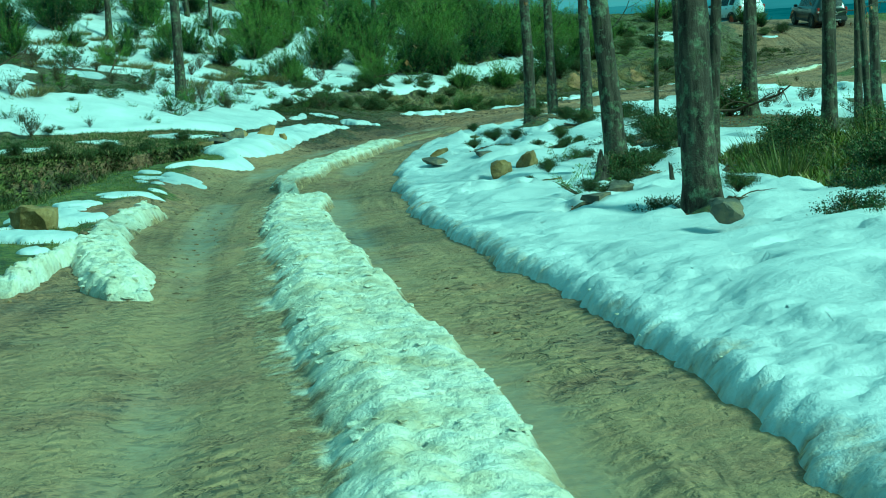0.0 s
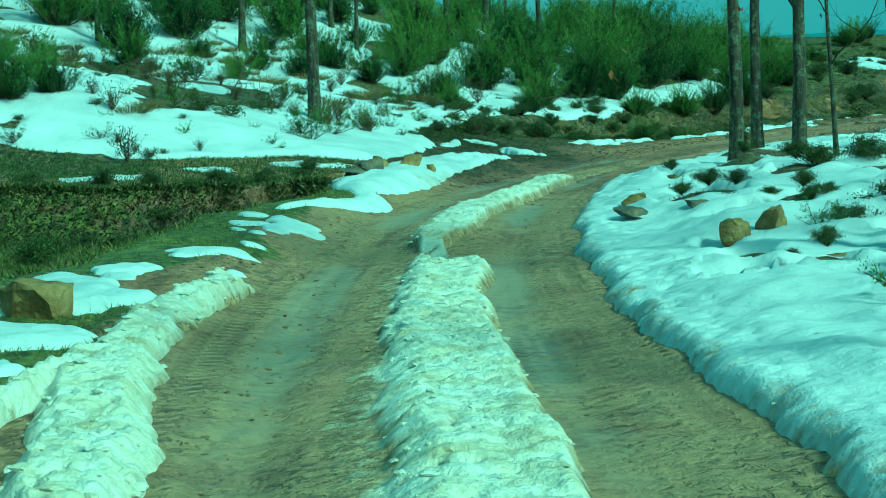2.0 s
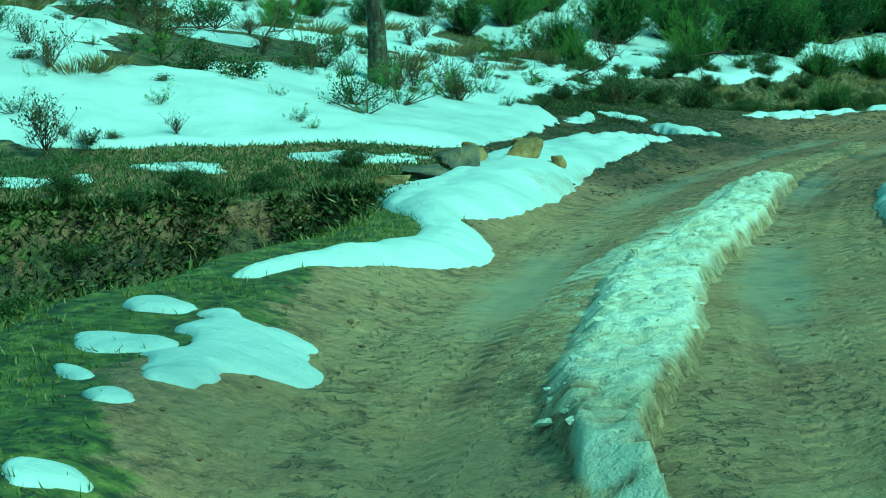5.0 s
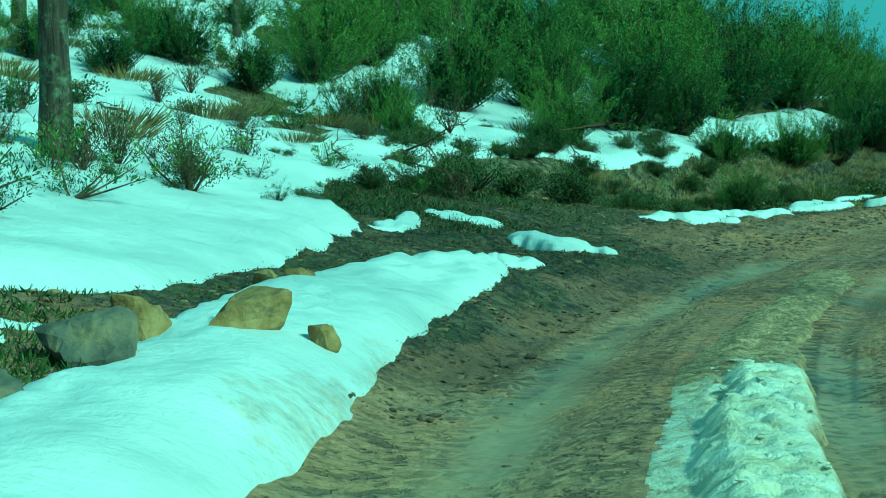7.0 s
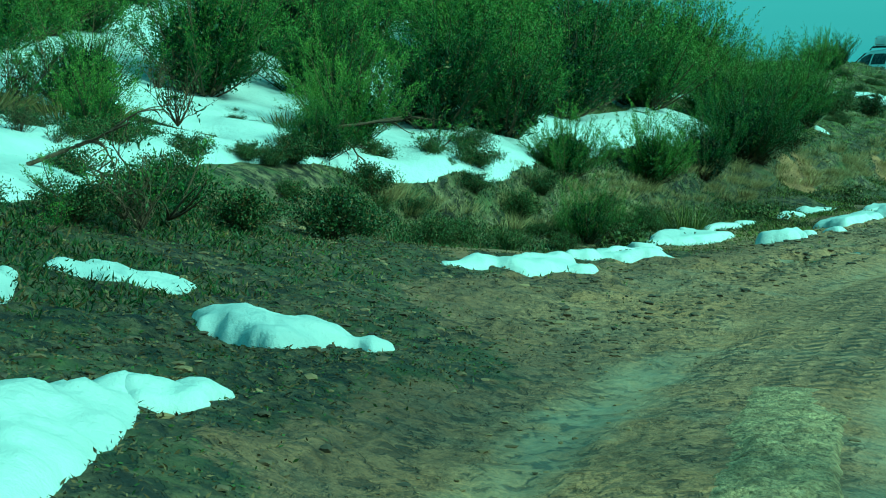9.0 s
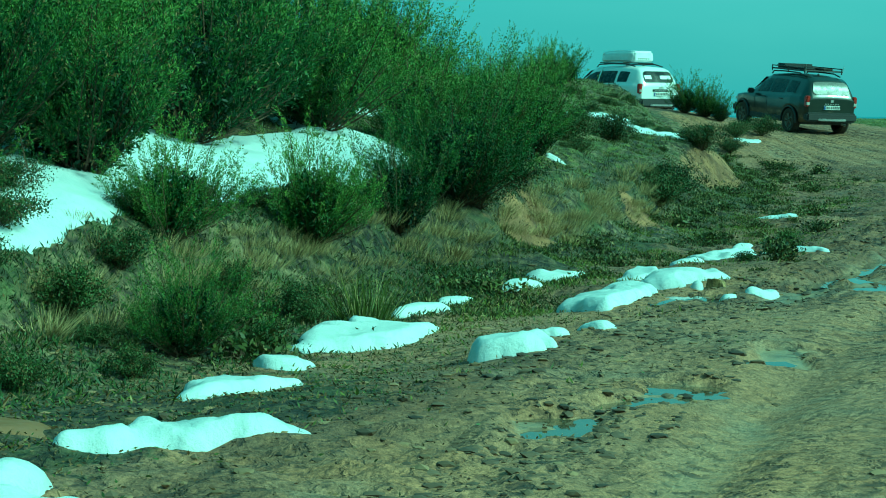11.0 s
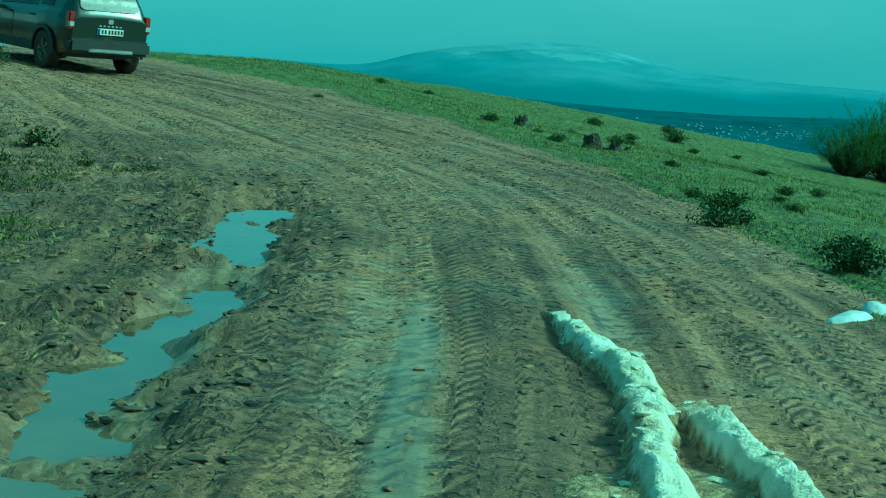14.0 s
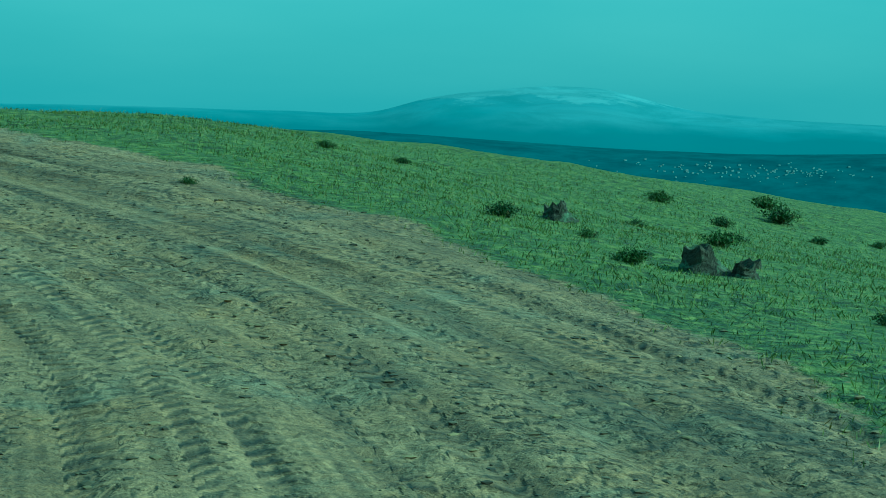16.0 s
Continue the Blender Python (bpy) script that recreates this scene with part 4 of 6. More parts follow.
def heath_meshes(seed, branches, plumes, needles, height=1.5, spread=0.75, leaf=0.034):
    """A bushy heath: branches that fan out, each with upright spikes of short needles. Returns stem and foliage meshes."""
    rng = np.random.RandomState(seed)
    wood, green, tones = Heap(), Heap(), []
    lobes = 1 + 0.35 * np.sin(np.arange(7) * 2.4 + seed)
    for s in range(branches):
        a, out = rng.rand() * 2 * np.pi, np.sqrt(rng.rand())
        lobe = lobes[int(a / 6.2832 * 7) % 7]
        h = height * (0.3 + 0.62 * rng.rand() ** 0.6) * (1.08 - 0.5 * out ** 2) * lobe ** 0.7
        reach = spread * out * lobe * 1.15
        t = np.linspace(0, 1, 6)
        bend = 0.2 * (rng.rand(2) - 0.5)
        p = np.stack([np.cos(a) * reach * t ** 0.75 + bend[0] * t * t, np.sin(a) * reach * t ** 0.75 + bend[1] * t * t, h * t], -1)
        if s % 2 == 0:
            wood.add(*tube(p, np.linspace(0.012, 0.004, 6), 3))
        outward = np.array([np.cos(a), np.sin(a), 0])
        for j in range(plumes):
            u = 1.0 if j == 0 else 0.18 + 0.82 * rng.rand()
            at = np.array([np.interp(u, t, p[:, c]) for c in range(3)])
            way = unit(outward * (0.25 + 0.5 * out) + (0, 0, 1.0) + rng.randn(3) * 0.28)
            length = height * (0.14 + 0.16 * rng.rand()) * (1.25 if j == 0 else 1.0)
            w = rng.rand(needles)
            n = needles
            off = rng.randn(n, 3)
            off = unit(off - (off @ way)[:, None] * way) * (0.034 * (1.15 - w) * (0.5 + 0.7 * rng.rand(n)))[:, None]
            base = at + way * (w * length)[:, None] + off
            lean = unit(way * 1.0 + unit(off) * 0.75 + rng.randn(n, 3) * 0.2)
            green.blades(base, lean, unit(np.cross(lean, rng.randn(n, 3))), leaf * (0.6 + 0.8 * rng.rand(n)), leaf * (0.2 + 0.16 * rng.rand(n)))
            # paler towards plume tips and shrub top, where light would fall
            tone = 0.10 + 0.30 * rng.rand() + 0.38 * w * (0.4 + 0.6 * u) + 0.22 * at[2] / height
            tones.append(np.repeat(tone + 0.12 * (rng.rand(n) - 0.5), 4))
    # core leaves, the shade inside the shrub put in as a dark tone
    n = 40 * branches
    way = unit(rng.randn(n, 3))
    inner = way * (spread * 0.62, spread * 0.62, height * 0.33) * rng.rand(n, 1) ** 0.5 + (0, 0, height * 0.34)
    lean = unit(rng.randn(n, 3) + (0, 0, 1))
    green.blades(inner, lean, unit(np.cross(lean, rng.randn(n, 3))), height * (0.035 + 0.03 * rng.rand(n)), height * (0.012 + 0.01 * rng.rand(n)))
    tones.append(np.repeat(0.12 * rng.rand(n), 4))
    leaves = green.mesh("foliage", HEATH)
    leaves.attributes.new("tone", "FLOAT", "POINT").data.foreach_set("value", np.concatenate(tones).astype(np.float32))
    return wood.mesh("stem", TWIG), leaves


def mound_meshes(seed, count, height=0.5, spread=0.6, leaf=0.045, twigs=30, material=None):
    """A low spreading bush with small broad leaves."""
    rng = np.random.RandomState(seed)
    wood, green = Heap(), Heap()
    tips = []
    for _ in range(twigs):
        a, out, h = rng.rand() * 6.283, spread * (0.2 + 0.8 * rng.rand()), height * (0.5 + 0.6 * rng.rand())
        t = np.linspace(0, 1, 5)
        p = np.stack([np.cos(a) * out * t + 0.04 * rng.randn() * t, np.sin(a) * out * t + 0.04 * rng.randn() * t, h * np.sin(t * 1.7) * (1 - 0.35 * (out / spread) ** 2)], -1)
        wood.add(*tube(p, np.linspace(0.008, 0.002, 5), 3))
        tips.append(p)
    tips = np.array(tips)
    k, u = rng.randint(0, twigs, count), 0.25 + 0.75 * rng.rand(count)
    at = np.stack([[np.interp(b, np.linspace(0, 1, 5), tips[a][:, c]) for a, b in zip(k, u)] for c in range(3)], -1)
    at = at + rng.randn(count, 3) * (0.06, 0.06, 0.045)
    at[:, 2] = np.maximum(at[:, 2], 0.01)
    way = unit(rng.randn(count, 3) + (0, 0, 0.6))
    green.blades(at, way, unit(np.cross(way, rng.randn(count, 3))), leaf * (0.6 + 0.8 * rng.rand(count)), leaf * 0.5 * (0.6 + 0.8 * rng.rand(count)))
    return wood.mesh("stem", TWIG), green.mesh("foliage", material or DARKLEAF)


def twiggy_meshes(seed, stems=34, height=0.8, spread=0.6):
    """A nearly bare bush: forked brown twigs with few leaves."""
    rng = np.random.RandomState(seed)
    wood, green = Heap(), Heap()
    for _ in range(stems):
        a, out, h = rng.rand() * 6.283, spread * rng.rand(), height * (0.4 + 0.7 * rng.rand())
        t = np.linspace(0, 1, 6)
        p = np.stack([np.cos(a) * out * t, np.sin(a) * out * t, h * t], -1) + np.cumsum(rng.randn(6, 3) * 0.02, 0) * t[:, None]
        wood.add(*tube(p, np.linspace(0.007, 0.002, 6), 3))
        for _ in range(4):
            b = p[rng.randint(2, 5)]
            q = b + np.linspace(0, 1, 4)[:, None] * (unit(rng.randn(3) + (0, 0, 1.2)) * (0.12 + 0.2 * rng.rand()))
            wood.add(*tube(q, np.linspace(0.004, 0.0015, 4), 3))
            n = 5
            at = q[rng.randint(1, 4, n)] + rng.randn(n, 3) * 0.02
            way = unit(rng.randn(n, 3) + (0, 0, 0.8))
            green.blades(at, way, unit(np.cross(way, rng.randn(n, 3))), 0.03 + 0.03 * rng.rand(n), 0.012 + 0.01 * rng.rand(n))
    return wood.mesh("stem", TWIG), green.mesh("foliage", DARKLEAF)


def tuft_mesh(seed, blades=90, height=0.5, spread=0.18, width=0.012, material=None):
    """Upright grass or rush blades from one root."""
    rng = np.random.RandomState(seed)
    h = Heap()
    a, out = rng.rand(blades) * 6.283, spread * np.sqrt(rng.rand(blades))
    base = np.stack([np.cos(a) * out, np.sin(a) * out, -0.02 + 0 * a], -1)
    way = unit(np.stack([np.cos(a) * out * 2.2, np.sin(a) * out * 2.2, 0.6 + 0 * a], -1) + rng.randn(blades, 3) * 0.12)
    h.blades(base, way, unit(np.cross(way, rng.randn(blades, 3))), height * (0.45 + 0.6 * rng.rand(blades)), width * (0.6 + 0.8 * rng.rand(blades)))
    return h.mesh("blades", material or GRASSLEAF)


def plant(name, meshes, x, y, size, turn, label, category, group, sink=0.03):
    root = new(name, meshes[0] if len(meshes) == 1 else None)
    root.matrix_basis = Matrix.LocRotScale((x, y, float(land(x, y)) - sink), Euler((0, 0, turn)), (size,) * 3)
    for me in meshes if len(meshes) > 1 else ():
        part(me.name.split(".")[0], me, root)
    return tagged(root, label, category, group=group)


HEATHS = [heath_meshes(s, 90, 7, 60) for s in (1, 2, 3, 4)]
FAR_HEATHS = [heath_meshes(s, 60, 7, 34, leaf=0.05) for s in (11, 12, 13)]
MOUNDS = [mound_meshes(s, 6000, leaf=0.034, twigs=44) for s in (21, 22)]
TWIGGY = [twiggy_meshes(s) for s in (31, 32)]

TALL = [(4.3, 65.2, 0.95), (6.6, 70.9, 0.9), (0.2, 61.6, 1.15), (-0.8, 60.9, 1.2), (1.7, 66.0, 1.35), (4.1, 70.6, 1.35), (4.4, 68.2, 0.95), (2.3, 62.2, 0.72), (0.9, 60.5, 0.62), (5.7, 69.6, 1.0), (7.3, 75.8, 0.7),
        (6.3, 73.4, 0.8), (3.0, 67.2, 1.25), (-2.2, 60.0, 1.15), (-1.9, 57.8, 0.8), (-0.2, 63.8, 1.4), (2.2, 69.0, 1.5), (4.6, 73.4, 1.2), (-3.6, 58.8, 1.2), (-3.0, 62.6, 1.5), (0.0, 67.0, 1.6),
        (3.4, 63.9, 0.7), (-4.6, 55.8, 0.75), (-2.2, 56.4, 0.5), (0.9, 58.2, 0.5), (8.3, 78.6, 0.45), (6.2, 77.4, 0.8), (1.0, 72.0, 1.5), (-5.8, 59.4, 1.1), (-6.0, 63.0, 1.3), (-8.2, 57.0, 0.8), (-11.4, 39.4, 0.8), (-10.9, 40.4, 0.6), (-12.4, 40.2, 0.9)]
rng = np.random.RandomState(7)
for k, (x, y, size) in enumerate(TALL):
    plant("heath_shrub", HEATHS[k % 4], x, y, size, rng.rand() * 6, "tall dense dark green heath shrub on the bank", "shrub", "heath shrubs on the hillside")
SLOPE = [(-9.5, 54.6, 0.63), (-8.4, 54.7, 0.63), (-7.8, 57.0, 0.74), (-6.7, 56.8, 0.73), (-5.9, 58.0, 0.76), (-5.3, 60.5, 0.89), (-5.0, 63.2, 0.74), (-3.4, 63.4, 0.97), (-2.3, 61.9, 0.86), (-0.2, 63.0, 1.11), (1.3, 64.5, 1.16), (-1.8, 66.0, 1.04), (-8.8, 58.3, 0.59), (-9.8, 57.5, 0.51), (-7.6, 60.8, 0.63), (-6.5, 61.8, 0.65)]
for k, (x, y, size) in enumerate(SLOPE):
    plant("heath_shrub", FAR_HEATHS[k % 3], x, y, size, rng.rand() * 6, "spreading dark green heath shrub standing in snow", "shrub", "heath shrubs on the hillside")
made = [(x, y) for x, y, _ in TALL + SLOPE]
tries = 0
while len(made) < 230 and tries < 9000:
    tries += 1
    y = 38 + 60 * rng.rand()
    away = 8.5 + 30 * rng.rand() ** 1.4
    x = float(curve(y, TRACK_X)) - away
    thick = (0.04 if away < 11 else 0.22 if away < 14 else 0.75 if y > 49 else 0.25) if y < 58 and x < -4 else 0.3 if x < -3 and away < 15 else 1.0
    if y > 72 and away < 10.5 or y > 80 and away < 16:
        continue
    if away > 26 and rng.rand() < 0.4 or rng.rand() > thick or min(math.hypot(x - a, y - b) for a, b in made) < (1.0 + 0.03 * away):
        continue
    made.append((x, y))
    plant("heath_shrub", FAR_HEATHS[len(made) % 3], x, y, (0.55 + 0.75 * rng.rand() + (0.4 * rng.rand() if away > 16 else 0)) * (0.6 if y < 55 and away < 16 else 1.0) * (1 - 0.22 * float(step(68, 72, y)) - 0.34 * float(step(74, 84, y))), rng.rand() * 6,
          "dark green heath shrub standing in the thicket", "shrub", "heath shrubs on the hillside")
for x, y, size in ((16.45, 90.5, 0.62), (15.95, 90.7, 0.64), (16.8, 90.3, 0.46), (11.6, 88.0, 0.7), (10.9, 87.0, 0.75), (12.2, 89.0, 0.55), (40.6, 94.0, 0.75), (41.6, 94.6, 1.0), (42.8, 94.8, 1.15), (43.6, 94.2, 1.1)):
    plant("heath_shrub", HEATHS[1], x, y, size, x, "round dark green heath shrub on open grass", "shrub", "single shrubs on the hilltop")

BANK_BUSHES = [(-4, 51.3, 0.9), (-3.4, 50.5, 1), (-2.6, 50.8, 1.1), (-2, 52.2, 1.2), (-1.7, 53.6, 0.9), (-1, 54.8, 0.8),
               (-0.2, 56.2, 0.7), (0.5, 57.2, 0.6), (-3.4, 52.4, 0.9), (-1.9, 54.4, 0.9), (-0.9, 56, 0.9), (1.5, 58.6, 0.7),
               (0.3, 58, 0.5), (-4.1, 48.4, 0.8), (-3.6, 49.3, 0.9), (-5.2, 48.8, 0.5), (-4.5, 46.2, 0.6), (2, 60, 0.6),
               (8.9, 71.8, 1), (9.6, 73.2, 1.1), (11.6, 77.4, 1), (12.2, 79, 0.8), (16.6, 88.6, 0.9), (17.6, 89.4, 1),
               (15.6, 86.4, 0.8), (8, 74, 1), (6.7, 71.4, 0.9), (5.4, 67, 1), (4.6, 65.4, 0.9), (9.4, 76, 1)]
CREST_BUSHES = [(-6.6, 35.2, 0.5), (-7.6, 34.6, 0.5), (-9.4, 34, 0.55), (-8.4, 34.8, 0.5), (-5.4, 37, 0.45), (3.2, 25, 0.8),
                (4, 28, 1), (5.2, 31.5, 1.1), (2.6, 31.4, 0.7), (3.6, 33.6, 0.9), (1.9, 15.2, 0.5), (2, 19.6, 0.7),
                (4.4, 17.6, 0.7), (2.3, 21.8, 0.6), (2, 24.4, 0.6), (2.5, 25, 0.7), (1, 27.7, 0.4), (2.9, 19.7, 0.5),
                (1.8, 15.6, 0.4), (3.3, 26.6, 0.7), (1.6, 16.7, 0.35), (1.95, 26.8, 0.4), (6.2, 24.6, 0.9), (5.2, 21, 0.8),
                (4.6, 23.6, 0.7), (4.2, 16.2, 0.9), (5, 18.2, 1), (4, 19.8, 0.8), (5.6, 16.6, 0.9), (4.4, 21.6, 0.9)]
OAK_BUSHES = [(3.6, 14.6, 0.7), (5.8, 20.4, 1), (3, 12.6, 0.6), (-6.4, 33.6, 0.5), (-7.4, 32.8, 0.6), (-5.6, 33.9, 0.4),
              (-8.4, 32, 0.6), (-7, 31, 0.7), (-6, 31.6, 0.5), (-8, 30, 0.8), (-6.8, 28.6, 0.6)]
LOW = BANK_BUSHES + CREST_BUSHES + OAK_BUSHES
LOW += [(-4.2 + 0.55 * k + 0.25 * math.sin(k * 2.3) - 0.5 * row, 52.6 + 0.72 * k + 0.3 * math.cos(k * 3.7) + 0.4 * row, 0.85 + 0.2 * math.sin(k * 1.7)) for k in range(12) for row in (0, 1)]
LOW = [(x, y, size * (0.68 if 45 < y < 61 else 1.0)) for x, y, size in LOW]
for k, (x, y, size) in enumerate(LOW):
    plant("low_bush", MOUNDS[k % 2], x, y, size, rng.rand() * 6, "low dark bush with small brownish green leaves", "bush", "low bushes along the banks")
# bushes added to darken hollows of bare soil and grass
THAWED = [(0.9, 28.6, 0.42), (1.25, 28.9, 0.36), (0.55, 28.3, 0.3), (1.85, 27.0, 0.36), (3.2, 27.0, 0.6), (3.1, 25.4, 0.6), (3.4, 24.4, 0.5), (2.25, 19.7, 0.4), (2.45, 20.3, 0.36), (1.25, 20.4, 0.3), (1.35, 16.1, 0.24), (1.75, 16.7, 0.3),
          (2.45, 14.5, 0.34), (0.66, 33.2, 0.3), (2.3, 31.6, 0.5), (2.2, 39.6, 0.5), (2.0, 36.4, 0.4), (1.05, 21.0, 0.22), (2.75, 22.0, 0.4), (2.95, 23.2, 0.45), (1.55, 27.6, 0.28), (2.2, 27.4, 0.3)]
for k, (x, y, size) in enumerate(THAWED):
    plant("low_bush", MOUNDS[k % 2], x, y, size, rng.rand() * 6, "flattened dark bush added over a thawed hollow of snow", "bush", "low bushes along the banks", sink=-0.07)
LEDGE = [(-5.4, 36.2), (-5.9, 35.4), (-6.3, 35.0), (-6.9, 34.4), (-7.3, 34.0), (-7.9, 33.5), (-8.3, 33.1), (-8.9, 32.7), (-9.6, 32.6), (-6.0, 36.3), (-6.7, 35.6), (-7.6, 34.9), (-8.6, 34.0), (-10.3, 32.2)]
for k, (x, y) in enumerate(LEDGE):
    plant("low_bush", MOUNDS[k % 2], x, y, 0.34 + 0.16 * rng.rand(), rng.rand() * 6, "low green bush on the edge of the earth wall", "bush", "low bushes along the banks", sink=0.08)
for k in range(150):
    y = 55 + 34 * rng.rand()
    x = float(curve(y, TRACK_X)) - 7.2 - 5.0 * rng.rand()
    plant("low_bush", MOUNDS[k % 2], x, y, 0.22 + 0.4 * rng.rand() ** 2, rng.rand() * 6, "small dark bush clinging to the cut bank", "bush", "low bushes along the banks", sink=0.06)
BARE = [(-6.0, 45.0, 1.0), (-5.5, 45.6, 1.1), (-5.3, 44.6, 0.9), (-6.9, 44.4, 0.7), (-9.2, 48.1, 0.7), (-8.3, 45.3, 0.8), (-7.6, 47.6, 0.9), (-10.6, 46.6, 0.8), (-11.4, 50.2, 1.0), (-5.8, 50.4, 0.7), (-4.6, 52.6, 0.7),
        (-12.5, 47.2, 0.9), (-9.6, 43.2, 0.6), (-13.4, 50.3, 0.9), (-7.2, 52.2, 0.9), (8.4, 44.0, 0.9), (10.2, 48.0, 1.0), (12.0, 45.0, 0.9), (7.6, 40.6, 0.8), (14.5, 50, 1.1), (9.5, 54, 1.0), (6.0, 47.5, 0.8), (16, 56, 1.0)]
BARE = [(x, y, size * 0.68) for x, y, size in BARE]
for k, (x, y, size) in enumerate(BARE):
    plant("twiggy_bush", TWIGGY[k % 2], x, y, size, rng.rand() * 6, "nearly bare brown bush of thin forked twigs", "bush", "bare bushes in the snow", sink=-0.04)
SAGE = [mound_meshes(41, 1500, 0.28, 0.4, 0.05, 22, GREENLEAF)]
DOTS = [(21.9, 76.6, 1.3), (20.6, 75.2, 1.2), (21.2, 75.6, 1.0), (27.4, 89.8, 1.0), (26.6, 86.5, 0.9), (19.7, 72.5, 1.5), (20.3, 73.1, 1.2), (30.2, 89.6, 1.1), (31.6, 91.0, 0.8), (30.4, 91.4, 0.7), (33.6, 93.6, 0.9), (36.5, 95.6, 1.6), (37.6, 97.2, 1.4), (34.2, 95.8, 1.1), (28.6, 83.6, 0.7),
        (26.6, 83.4, 0.7), (22.6, 78.0, 0.7), (23.4, 77.2, 0.6), (26.2, 80.4, 0.8), (27.4, 81.0, 0.7), (24.8, 79.0, 0.6), (28.5, 96.0, 0.7), (29.5, 95.6, 0.6), (35.1, 93.2, 0.8), (36.9, 93.8, 0.7), (24.2, 90.6, 0.5), (32.4, 87.6, 0.7), (27.8, 88.8, 0.6),
        (-4.6, 47.4, 0.6), (7.6, 64.9, 0.7), (9.2, 67.4, 0.8), (10.0, 69.4, 0.9), (11.2, 72.6, 0.8)]
for k, (x, y, size) in enumerate(DOTS):
    plant("low_bush", SAGE[0], x, y, size * 0.55, rng.rand() * 6, "small dark green cushion bush in short grass", "bush", "cushion bushes on the field")

WEEDS = [mound_meshes(s_, 420, 0.13, 0.30, 0.05, 14, SCRUB) for s_ in (45, 46)]
for k in range(130):
    y = 57 + 32 * rng.rand()
    x = float(curve(y, TRACK_X)) - 2.6 - 4.2 * rng.rand() ** 0.7
    if float(vnoise(x, y, 1.6, 5)) < -0.1 or float(y) < 63 and float(curve(y, TRACK_X)) - x < 5.2:
        continue
    plant("weed_clump", WEEDS[k % 2], x, y, 0.5 + 0.8 * rng.rand() ** 2, rng.rand() * 6, "low leafy green weed clump on churned soil", "weed", "weeds beside the ditch")

SPRIGS = [heath_meshes(s, 12, 5, 14, 0.42, 0.4, 0.036) for s in (81, 82)] + [twiggy_meshes(83, 16, 0.4, 0.35), mound_meshes(84, 900, 0.25, 0.35, 0.035, 16)]
count = 0
while count < 210:
    y = 36.5 + 25 * rng.rand()
    away = 4.6 + 13 * rng.rand() ** 1.2
    x = float(curve(y, TRACK_X)) - away
    if y > 51 and away < 7.5:
        continue
    if fbm(np.array(x), np.array(y), 4.0, 2, 3) < -0.1 and rng.rand() < 0.75:
        continue
    plant("sprig", SPRIGS[(0, 1, 0, 2, 3)[count % 5]], x, y, 0.35 + 1.0 * rng.rand() ** 2, rng.rand() * 6, "small dark sprig poking through the snow", "shrub", "sprigs in the snow", sink=-0.05)
    count += 1
for k in range(46):
    y = 12 + 48 * rng.rand()
    x = float(curve(y, TRACK_X)) + 2.6 + 9 * rng.rand()
    plant("sprig", SPRIGS[(3, 2, 1)[k % 3]], x, y, 0.3 + 0.6 * rng.rand() ** 2, rng.rand() * 6, "small dark sprig poking through the snow", "shrub", "sprigs in the snow", sink=-0.10)

TUSSOCKS = [tuft_mesh(s_, 420, 0.34, 0.42, 0.012, foliage_material("tussock_blade", (0.05, 0.05, 0.014), (0.26, 0.20, 0.07), (0.36, 0.27, 0.12), 0.15)) for s_ in (55, 56)]
count = 0
while count < 70:
    y = 39 + 20 * rng.rand()
    away = 6.0 + 14 * rng.rand()
    x = float(curve(y, TRACK_X)) - away
    if y > 52 and away < 8 or float(hill_snow(np.array(x), np.array(y))) <= 0:
        continue
    plant("grass_tussock", [TUSSOCKS[count % 2]], x, y, 0.45 + 0.75 * rng.rand() ** 1.5, rng.rand() * 6, "drooping olive brown grass tussock bent down in snow", "grass tuft", "tussocks in the snow", sink=-0.05)
    count += 1

RUSH = tuft_mesh(51, 230, 0.62, 0.17, 0.007)
DRY = tuft_mesh(52, 170, 0.34, 0.26, 0.007, STRAW)
plant("rush_tuft", [RUSH], 2.5, 60.4, 1.0, 0, "upright green rush tuft at the foot of the bank", "grass tuft", "")
for k in range(200):
    y = 56.5 + 16.5 * rng.rand() ** 0.9
    x = float(curve(y, TRACK_X)) - 7.1
    x += float(scallop(x, y)) - 0.16 * rng.randn()
    plant("dry_grass_tuft", [DRY], x, y, 0.35 + 0.4 * rng.rand(), rng.rand() * 6, "straw-coloured dry grass tuft on the cut bank", "grass tuft", "dry grass on the bank")
for x, y in ((3.4, 17.4), (3.9, 18.6), (4.4, 17.0), (4.8, 19.4), (5.3, 20.6), (3.7, 20.2), (5.6, 22.4), (4.9, 22.8), (6.0, 24.0)):
    plant("grass_tuft", [RUSH], x, y, 0.7 + 0.3 * rng.rand(), rng.rand() * 6, "tall green grass tuft on a snowy bank", "grass tuft", "grass tufts among trees")


